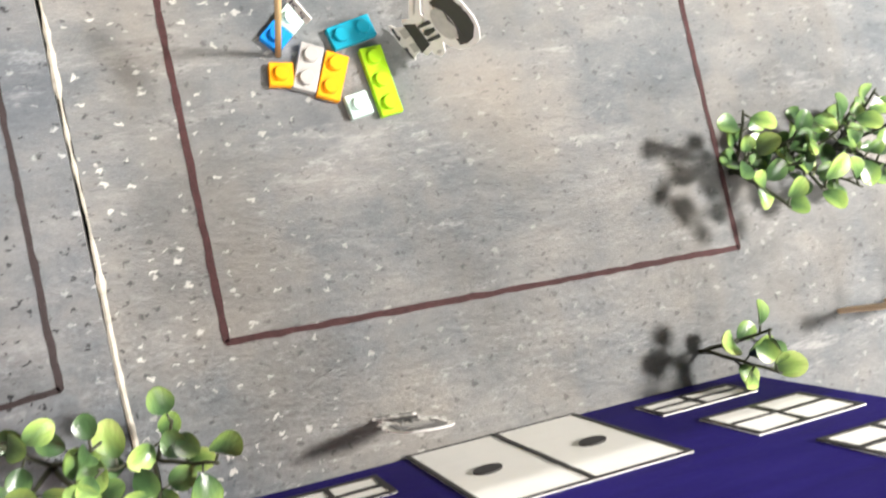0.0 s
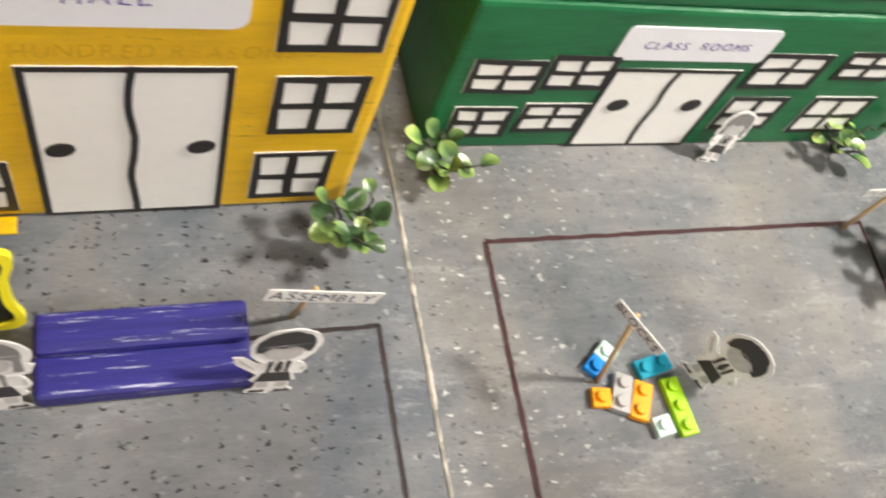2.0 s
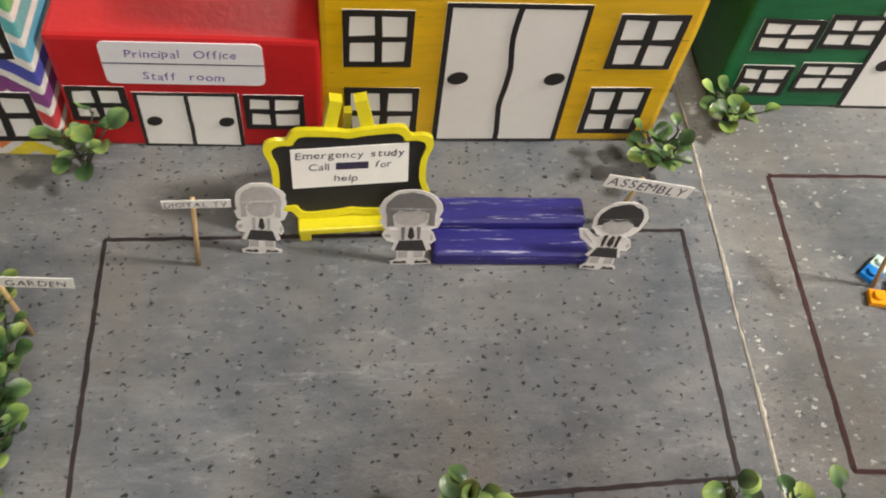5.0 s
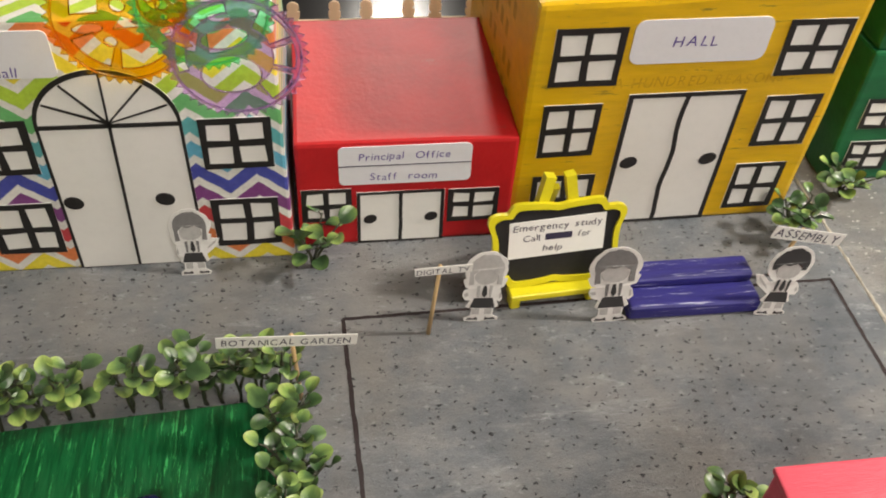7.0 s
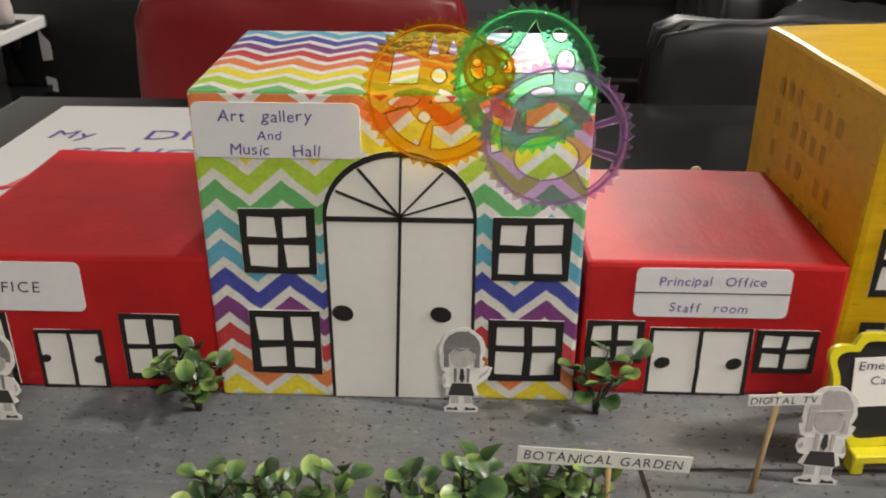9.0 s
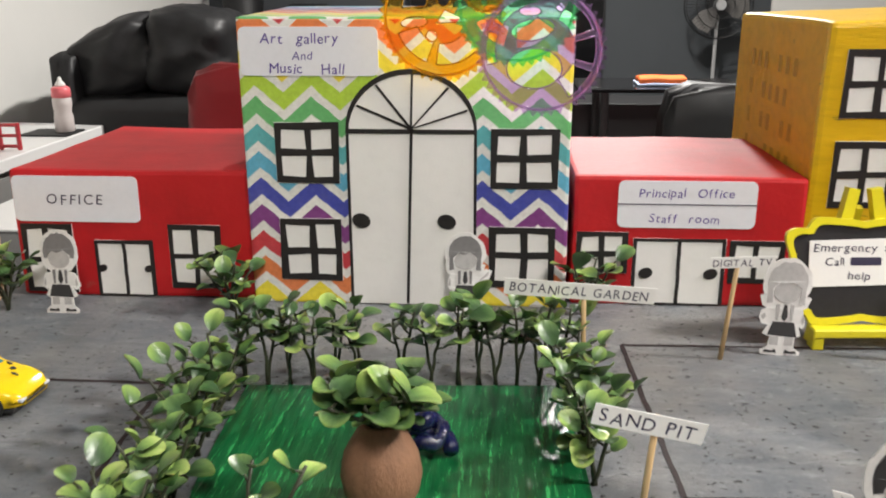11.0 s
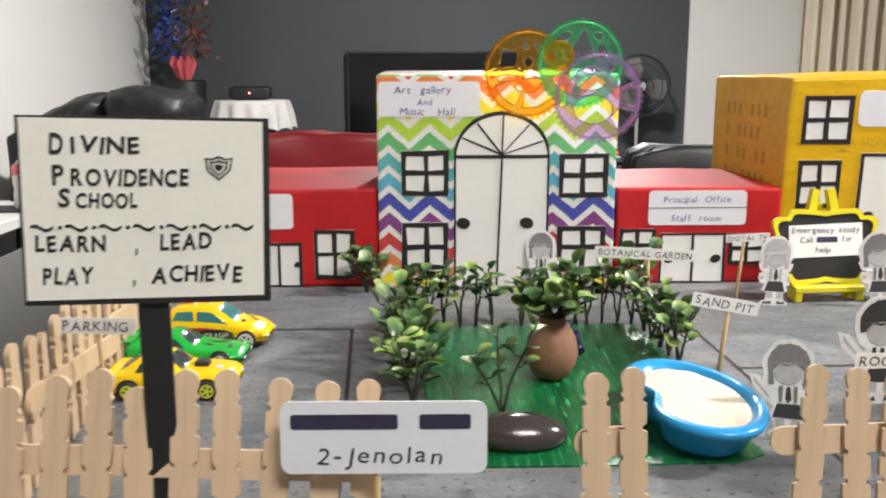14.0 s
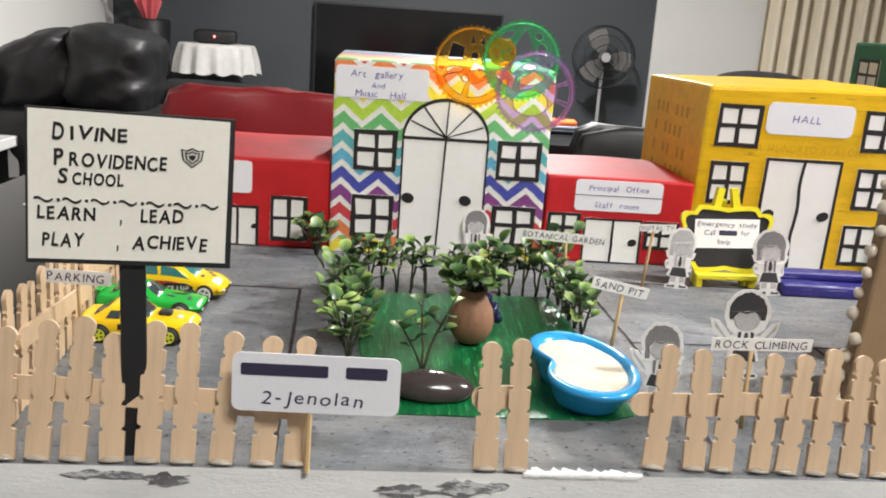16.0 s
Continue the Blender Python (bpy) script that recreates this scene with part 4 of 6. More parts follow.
hedge += [(-0.0300 + 0.0008 * i, -0.112 - 0.0145 * i, 0) for i in range(9)] + [(0.1035 + 0.0008 * i, -0.107 - 0.0145 * i, 0) for i in range(5)]
for i, (x, y, z) in enumerate(hedge):
    side = 1 if i >= 14 else 0
    plant((x, y, z), 0.036 - 0.004 * side, 2 if not side else 3, 5 if not side else 6, 0.015 if side else 0.007, 50 + i, HEDGE, "hedge round the lawn", "hedge_sprig", low=0.52 if not side else 0.3, droop=0.05, size=0.92)
plant((0.0130, -0.2330, 0), 0.040, 3, 5, 0.022, 90, "thin plastic sprig with pale leaves beside the dark stone", "shrubs beside the buildings", low=0.45, size=0.85)

# lawn, pot, stone, coil and sand pit
lawn_edge = [(-0.026, -0.0995), (0.100, -0.0925), (0.1045, -0.15), (0.1100, -0.272), (0.098, -0.2785), (0.05, -0.2800), (-0.004, -0.2805), (-0.016, -0.23), (-0.0235, -0.16)]
lv, lf = slab([lawn_edge], 0.0, 0.0007)
tagged(new("lawn", mesh_of("lawn", lv, lf, "grass")), "glossy dark green painted lawn with brush strokes", "lawn", kind="structure")
pot = thing("plant_pot", "round brown coconut shell pot holding a leafy plant", "pot", (0.0405, -0.1850, 0.0007))
profile = [(0.0045, 0.0), (0.0088, 0.0028), (0.0116, 0.0080), (0.0125, 0.0135), (0.0113, 0.0200), (0.0084, 0.0255), (0.0062, 0.0290), (0.0066, 0.0305), (0.0054, 0.0305), (0.0046, 0.027)]
part("shell", mesh_of("shell", *lathe(profile, 28), "pot", smooth=True), pot)
plant((0.0405, -0.1850, 0.0270), 0.0165, 9, 5, 0.019, 77, "leafy plastic bouquet standing in a coconut shell pot", "shrubs beside the buildings", low=0.3, size=1.12)
bm = bmesh.new()
bmesh.ops.create_uvsphere(bm, u_segments=24, v_segments=14, radius=1)
for vv in bm.verts:
    k = 1 + 0.05 * noise.noise(vv.co * 1.1)
    vv.co = Vector((vv.co.x * 0.0205 * k, vv.co.y * 0.0110 * k, max(-0.55, vv.co.z) * 0.0080 * k))
bm.verts.index_update()
thing("dark_stone", "smooth dark brown polished pebble lying on the lawn", "stone", (0.0165, -0.2600, 0.0051), data=mesh_of("dark_stone", [tuple(vv.co) for vv in bm.verts], [tuple(x.index for x in ff.verts) for ff in bm.faces], "stone", smooth=True))
bm.free()
coil = [(math.cos(t) * (0.0098 - 0.0009 * t / 2), math.sin(t) * (0.0098 - 0.0009 * t / 2), 0.0028 + 0.0022 * math.sin(t * 2.3) ** 2 + 0.0011 * t) for t in [0.25 * i for i in range(48)]]
thing("pond_coil", "dark blue glitter gel coil lying on the lawn", "ornament", (0.0500, -0.1530, 0.0007), data=mesh_of("pond_coil", *tube(coil, [0.0026 + 0.0004 * math.sin(i) for i in range(48)], 8), "glitter", smooth=True))

def kidney(scale, n=44):
    out = []
    for i in range(n):
        t = 2 * math.pi * i / n
        r = 1.0 - 0.42 * math.exp(-((math.atan2(math.sin(t - 3.10), math.cos(t - 3.10)) / 0.42) ** 2))
        out.append((0.0256 * scale * r * math.cos(t), 0.0425 * scale * r * math.sin(t)))
    return out


pit = thing("sand_pit", "bright blue kidney shaped plastic dish filled with pale sand", "sand pit", (0.0885, -0.2460, 0.0007), rz=6)
rings = [(0.70, 0.0), (0.78, 0.003), (0.86, 0.0085), (0.95, 0.0110), (1.0, 0.0128), (1.02, 0.0142), (1.0, 0.0155), (0.95, 0.0160), (0.88, 0.0156), (0.82, 0.0140), (0.77, 0.0095), (0.5, 0.006), (0.1, 0.006)]
verts, faces, n = [], [], 44
for sc, z in rings:
    verts += [(x, y, z) for x, y in kidney(sc, n)]
for i in range(len(rings) - 1):
    faces += [(i * n + k, i * n + (k + 1) % n, (i + 1) * n + (k + 1) % n, (i + 1) * n + k) for k in range(n)]
faces += [tuple(range(n))[::-1], tuple(range((len(rings) - 1) * n, len(rings) * n))]
part("dish", mesh_of("dish", verts, faces, "dish", smooth=True), pit)
verts, faces = [], []
for ri, sc in enumerate((0.835, 0.78, 0.70, 0.58, 0.44, 0.3, 0.16, 0.04)):
    verts += [(x, y, 0.0128 + 0.0005 * noise.noise(Vector((x * 220, y * 220, 2))) + (0.0009 if ri > 0 else 0)) for x, y in kidney(sc, n)]
for i in range(7):
    faces += [(i * n + k, i * n + (k + 1) % n, (i + 1) * n + (k + 1) % n, (i + 1) * n + k) for k in range(n)]
faces.append(tuple(range(7 * n, 8 * n)))
part("sand", mesh_of("sand", verts, faces, "sand", smooth=True), pit, "loose pale sand")

# ---- craft stick fences ----
def picket_loop(w, h, rng):
    """A notched craft stick with a round head."""
    half = w / 2
    right = [(half * 0.97, 0)]
    for k, wide in ((0.24, 1.0), (0.43, 0.95), (0.62, 0.93), (0.80, 0.90)):
        y, d = h * k + rng.uniform(-0.0006, 0.0006), half * rng.uniform(0.28, 0.42)
        right += [(half * wide, y - 0.0003), (half - d, y + 0.0001), (half - d, y + 0.0014), (half * wide * 0.95, y + 0.0022)]
    right += [(half * 0.68, h * 0.865), (half * 0.80, h - half * 1.05)]
    top = [(half * 0.86 * math.cos(radians(a)), h - half * 0.86 + half * 0.86 * math.sin(radians(a))) for a in range(15, 166, 15)]
    return right + top + [(-u, v) for u, v in reversed(right)]


def fence(name, label, spots, rails, lean, at, rz):
    root = thing(name, label, "fence", at, rz=rz, group="craft stick fences")
    for i, (u, h, tilt) in enumerate(spots):
        rng = random.Random(i * 7 + len(spots))
        v, f = slab([picket_loop(0.0092 * rng.uniform(0.95, 1.06), h, rng)], -0.0009, 0.0009)
        p = part("picket", mesh_of("picket", front(v), f, "wood"), root)
        p.matrix_basis = pose(u, 0, 0.0003, -lean + rng.uniform(-1.5, 1.5), tilt, rng.uniform(-4, 4))
        blob = lathe([(0.0058, 0.0), (0.0050, 0.0012), (0.0030, 0.0024), (0.0006, 0.0028)], 10)
        g = part("glue_blob", mesh_of("glue_blob", [(x * 0.8, y * 0.34 - 0.0008, z * 0.7 + 0.0002) for x, y, z in blob[0]], blob[1], "glue", smooth=True), p)
    for u0, u1, z0, z1 in rails:
        L = math.hypot(u1 - u0, z1 - z0)
        v, f = slab([rounded(0, -0.0046, L, 0.0046, 0.0044, 5)], -0.0008, 0.0008)
        r = part("rail", mesh_of("rail", front(v), f, "wood"), root)
        zc = (z0 + z1) / 2
        r.matrix_basis = Matrix.Translation((u0, 0.0022 + zc * math.tan(radians(lean)), z0)) @ pose(0, 0, 0, -lean) @ pose(0, 0, 0, 0, -math.degrees(math.atan2(z1 - z0, u1 - u0)))
    return root


FENCE = "low picket fence of pale notched craft sticks on the board edge"
fence("front_fence", FENCE, [(-0.0470, 0.0500, 0.5), (-0.0345, 0.0530, 3.3), (-0.0215, 0.0550, 3.2), (-0.0072, 0.0490, 0.4), (0.0058, 0.0540, 2.2), (0.0190, 0.0540, 2.2), (0.0332, 0.0512, 4.4), (0.0490, 0.0500, 3.4), (0.0612, 0.0500, 3.5)], [(-0.055, -0.002, 0.0268, 0.0250), (-0.010, 0.062, 0.0250, 0.0215)], 11, (-0.10, -0.3322, 0), 1.6)
fence("front_fence", FENCE, [(-0.0060, 0.0508, 0.3), (0.0060, 0.0525, -0.8)], [(-0.0125, 0.0105, 0.0272, 0.0285)], 11, (0.0412, -0.3285, 0), 0)
fence("front_fence", FENCE, [(0.0040, 0.0511, 4.6), (0.0208, 0.0495, 1.2), (0.0320, 0.0482, 3.7), (0.0478, 0.0492, 5.9), (0.0590, 0.0494, 8.0), (0.0718, 0.0523, 6.5), (0.0858, 0.0500, 3.5), (0.0990, 0.0489, -1.0), (0.1130, 0.0500, 2.0)], [(-0.006, 0.042, 0.0248, 0.0262), (0.034, 0.086, 0.0270, 0.0258), (0.078, 0.122, 0.0255, 0.0258)], 11, (0.10, -0.3222, 0), 0)
fence("side_fence", "side picket fence of pale notched craft sticks with slanted rails", [(0.003 + i * 0.0143, 0.0540 + 0.002 * math.sin(i * 1.9), 2.5 * math.sin(i * 1.1)) for i in range(23)], [(0.004, 0.098, 0.030, 0.021), (0.086, 0.190, 0.018, 0.030), (0.180, 0.300, 0.020, 0.034)], 1, (-0.1830, -0.0010, 0), -84.8)
fence("back_fence", "row of round headed craft sticks behind the red building", [(u - 0.11, h, 0) for u, h in ((0.1100, 0.0350), (0.1375, 0.0348), (0.1587, 0.0350), (0.1874, 0.0352), (0.2058, 0.0395), (0.2305, 0.0350))], [(0.0, 0.12, 0.016, 0.016)], 0, (0.11, 0.2050, 0), 0)

# ---- paper signs on sticks ----
def sign(text, at, width, height, z, rz=0, tilt=0.0, lean=(0, 0), size=0.0052, seed=1, stick_at=0.5, mat="white"):
    root = thing("stick_sign", "small white paper sign reading %s on a bamboo stick" % text.lower(), "sign", at, rz=rz, group="paper signs on sticks")
    top = (lean[0], lean[1], z)
    part("stick", mesh_of("stick", *tube([(0, 0, 0), (lean[0] * 0.5, lean[1] * 0.5, z * 0.5), top], [0.0011, 0.0010, 0.0010], 7), "stick", smooth=True), root)
    q = slab([[(-width * stick_at, -height / 2), (width * (1 - stick_at), -height / 2 + 0.0003), (width * (1 - stick_at) + 0.0004, height / 2), (-width * stick_at, height / 2 - 0.0003)]], 0.0, 0.00035)
    p = part("paper", mesh_of("paper", front(q[0]), q[1], mat), root)
    p.matrix_basis = pose(top[0], top[1] - 0.0013, z - height * 0.35, 0, -tilt, 0)
    v, f = writing(text, size, width * (0.5 - stick_at), -size * 0.36, 0.0005, seed=seed, track=0.16)
    wide = max(x for x, _, _ in v) - min(x for x, _, _ in v)
    k = min(1.0, width * 0.92 / wide)
    c = width * (0.5 - stick_at)
    part("lettering", mesh_of("lettering", front([(c + (x - c) * k, y, w) for x, y, w in v]), f, "ink"), p)
    return root


sign("BOTANICAL GARDEN", (0.1090, -0.0930, 0), 0.0580, 0.0068, 0.0440, tilt=-3.5, lean=(-0.0015, 0), seed=1, stick_at=0.53)
sign("SAND PIT", (0.1160, -0.1960, 0), 0.0308, 0.0066, 0.0420, tilt=-11, lean=(0.003, -0.002), size=0.0055, seed=2, stick_at=0.58)
sign("ROCK CLIMBING", (0.1570, -0.2800, 0), 0.0460, 0.0062, 0.0410, tilt=1, lean=(0.002, 0.006), seed=3, stick_at=0.42)
sign("DIGITAL TV", (0.1705, -0.0597, 0), 0.0262, 0.0050, 0.0460, tilt=2, lean=(0.004, 0), size=0.0042, seed=4, stick_at=0.45)
sign("ASSEMBLY", (0.3560, -0.0353, 0), 0.0400, 0.0082, 0.0400, tilt=-13, lean=(0.002, -0.008), size=0.0074, seed=5, stick_at=0.42)
sign("PARKING", (-0.1448, -0.2500, 0), 0.0300, 0.0068, 0.0500, tilt=-2, lean=(-0.001, -0.001), size=0.0055, seed=6, stick_at=0.5)
sign("BLOCKS", (0.4705, -0.0725, 0), 0.0225, 0.0056, 0.0530, rz=-62, tilt=-2, lean=(-0.008, -0.004), size=0.0050, seed=7, stick_at=0.35)
sign("PLAYGROUND", (0.6200, -0.0115, 0), 0.0400, 0.0060, 0.0380, rz=0, tilt=1, lean=(0.004, 0), size=0.0050, seed=8, stick_at=0.48)

# school board on a black post, and the name card at the gate
board_sign = thing("school_board", "white school name board with black border on a black post", "sign", (-0.1000, -0.3262, 0), rz=9.5, rx=-1.5)
part("post", mesh_of("post", *box(-0.0046, 0.0046, -0.001, 0.001, 0, 0.080, 0.0004, 1), "dark"), board_sign)
tip = pose(0, 0, 0.1, 0, 1.6) @ pose(0, 0, -0.1)
q = slab([rect(-0.0350, 0.0760, 0.0354, 0.1312)], -0.0010, 0.0006)
part("border", mesh_of("border", front(q[0], -0.002), q[1], "dark"), board_sign).matrix_basis = tip
q = slab([[(-0.0342, 0.0776), (0.0334, 0.0780), (0.0336, 0.1302), (-0.0340, 0.1306)]], 0.0005, 0.0010)
face = part("card", mesh_of("card", front(q[0], -0.002), q[1], "cream"), board_sign)
face.matrix_basis = tip
BOARD_TEXT = [("D", 0.0084, -0.0262, 0.1204, 0.0044), ("IVINE", 0.0066, -0.0202, 0.1208, 0.0196),
              ("P", 0.0080, -0.0256, 0.1112, 0.0040), ("ROVIDENCE", 0.0068, -0.0206, 0.1112, 0.0332),
              ("S", 0.0074, -0.0244, 0.1050, 0.0040), ("CHOOL", 0.0060, -0.0196, 0.1050, 0.0176),
              ("LEARN", 0.0066, -0.0312, 0.0922, 0.0200), (",", 0.0080, -0.0036, 0.0920, 0.0011), ("LEAD", 0.0068, 0.0034, 0.0924, 0.0154),
              ("PLAY", 0.0068, -0.0296, 0.0826, 0.0145), (",", 0.0080, -0.0046, 0.0826, 0.0011), ("ACHIEVE", 0.0068, 0.0006, 0.0826, 0.0268)]
facade_text("lettering", [(w, z, u, v, 0.0013, dict(seed=21 + k, wide=wd, align="L", weight=0.026)) for k, (w, z, u, v, wd) in enumerate(BOARD_TEXT)], face, "black", -0.002)
for k in range(7):
    u0 = -0.0322 + k * 0.0094
    wave = [(u0 + 0.00062 * i, 0.0990 + 0.0007 * math.sin(i * 0.63 + 0.4)) for i in range(11)]
    q = slab([[(u, v + 0.0004) for u, v in wave] + [(u, v - 0.0004) for u, v in reversed(wave)]], 0.0010, 0.0013)
    part("wavy_stroke", mesh_of("wavy_stroke", front(q[0], -0.002), q[1], "black"), face)
    if k < 6:
        q = slab([disc(u0 + 0.0080, 0.0991, 0.0006, n=10)], 0.0010, 0.0013)
        part("ink_dot", mesh_of("ink_dot", front(q[0], -0.002), q[1], "black"), face)
shield = [(-0.0040, 0.0030), (-0.0020, 0.0026), (0.0, 0.0036), (0.0020, 0.0026), (0.0040, 0.0030), (0.0034, -0.0008), (0.0, -0.0036), (-0.0034, -0.0008)][::-1]
marks = []
for k0, k1 in ((1.0, 0.86), (0.66, 0.52), (0.30, 0.0)):
    loops = [[(0.0208 + u * k0, 0.1166 + v * k0) for u, v in shield]] + ([[(0.0208 + u * k1, 0.1166 + v * k1) for u, v in shield][::-1]] if k1 else [])
    q = slab(loops, 0.0010, 0.0013)
    marks.append((front(q[0], -0.002), q[1], 0))
v, f, fm = join(*marks)
part("emblem", mesh_of("emblem", v, f, "black"), face, "small drawn shield shape")

card = thing("name_card", "rounded white name card on a bamboo stick at the gate", "sign", (-0.0338, -0.3350, 0), rx=-3)
part("stick", mesh_of("stick", *tube([(0, 0, 0), (0.0005, 0, 0.043)], [0.0012, 0.0011], 7), "stick"), card)
q = slab([rounded(-0.0284, 0.0246, 0.0338, 0.0472, 0.0034)], 0.0, 0.0005)
cf = part("paper", mesh_of("paper", front(q[0], -0.0013), q[1], "label"), card)
cf.matrix_basis = pose(0, 0, 0.035, 0, 0.3) @ pose(0, 0, -0.035)
for u0, u1 in ((-0.0252, 0.0069), (0.0134, 0.0288)):
    q = slab([rounded(u0, 0.0386, u1, 0.0432, 0.0008)], 0.0004, 0.0007)
    part("plain_bar", mesh_of("plain_bar", front(q[0], -0.0013), q[1], "ink"), cf)
facade_text("lettering", [("2-Jenolan", 0.0074, 0.0019, 0.0280, 0.0007, dict(seed=31, track=0.18, wide=0.0390))], cf, "ink", -0.0013)


# ---- easel with the notice, bench ----
easel = thing("chalkboard_easel", "yellow framed mini chalkboard easel with a paper notice", "easel", (0.2345, -0.0310, 0), rz=4)
def plaque(w, h, n=4):
    """Outline of a curly plaque: a raised middle, lower side lobes, a dip at the centre of each edge."""
    quarter = [(0.0, 0.92), (0.16, 0.96), (0.50, 1.0), (0.64, 0.98), (0.70, 0.88), (0.74, 0.80), (0.88, 0.80), (0.985, 0.72), (1.0, 0.56), (0.95, 0.34), (0.93, 0.14)]
    ring = quarter + [(x, -y) for x, y in reversed(quarter)]
    ring += [(-x, -y) for x, y in quarter[1:]] + [(-x, y) for x, y in reversed(quarter)][:-1]
    out, m = [], len(ring)
    for i in range(m):
        p0, p1, p2, p3 = (Vector(ring[(i + k) % m]) for k in (-1, 0, 1, 2))
        for k in range(n):
            t = k / n
            q = 0.5 * ((2 * p1) + (p2 - p0) * t + (2 * p0 - 5 * p1 + 4 * p2 - p3) * t * t + (3 * p1 - p0 - 3 * p2 + p3) * t ** 3)
            out.append((q.x * w, q.y * h))
    return out[::-1]
outer, inner = plaque(0.0345, 0.0240), plaque(0.0314, 0.0208)
tilt_m = Matrix.Translation((0, -0.005, 0.0335)) @ pose(0, 0, 0, -10)
q = slab([outer, inner[::-1]], -0.0012, 0.0014)
fr = part("frame", mesh_of("frame", front(q[0]), q[1], "easel"), easel, "yellow scalloped frame")
fr.matrix_basis = tilt_m
q = slab([plaque(0.0322, 0.0216)], -0.0010, 0.0002)
sl = part("slate", mesh_of("slate", front(q[0]), q[1], "slate"), easel, "black chalkboard panel")
sl.matrix_basis = tilt_m
q = slab([[(-0.0240, -0.0070), (0.0246, -0.0058), (0.0244, 0.0150), (-0.0240, 0.0136)]], 0.0002, 0.0007)
np_ = part("paper", mesh_of("paper", front(q[0]), q[1], "white"), easel, "white handwritten notice")
np_.matrix_basis = tilt_m
facade_text("lettering", [("Emergency study", 0.0052, 0.0005, 0.0088, 0.0009, dict(seed=41, wide=0.0455)), ("Call", 0.0050, -0.0170, 0.0028, 0.0009, dict(seed=42, align="L", wide=0.0090)), ("for", 0.0050, 0.0105, 0.0030, 0.0009, dict(seed=43, align="L", wide=0.0072)), ("help", 0.0050, -0.0015, -0.0035, 0.0009, dict(seed=44, wide=0.0105))], np_, "ink")
q = slab([rounded(-0.0058, 0.0026, 0.0078, 0.0062, 0.0006)], 0.0005, 0.0008)
part("plain_bar", mesh_of("plain_bar", front(q[0]), q[1], "ink"), np_)
for sx in (-1, 1):
    leg = tube([(sx * 0.0185, -0.0040, 0.0), (sx * 0.0048, 0.0040, 0.0690)], [0.0036, 0.0036], 4)
    part("leg", mesh_of("leg", *leg, "easel"), easel)
part("leg", mesh_of("leg", *tube([(0, 0.030, 0.0), (0, 0.006, 0.060)], [0.0022, 0.0022], 4), "easel"), easel)
part("ledge", mesh_of("ledge", *box(-0.0230, 0.0230, -0.0165, -0.0085, 0.0060, 0.0100, 0.0006, 1), "easel"), easel)
for sx in (-0.0200, 0.0200):
    part("foot", mesh_of("foot", *box(sx - 0.0025, sx + 0.0025, -0.0155, -0.0085, 0, 0.0068, 0.0006, 1), "easel"), easel)

stage = thing("assembly_bench", "low long bench block scribbled dark blue with white gaps", "bench", (0.3045, -0.0470, 0), rz=0)
part("block", mesh_of("block", *box(-0.0345, 0.0345, -0.0140, 0.0140, 0, 0.0090, 0.0026, 3, 3, 0.0007, 3), "bench"), stage)
part("back_step", mesh_of("back_step", *box(-0.0340, 0.0340, -0.0005, 0.0140, 0.0086, 0.0150, 0.0028, 3, 3, 0.0006, 4), "bench"), stage)

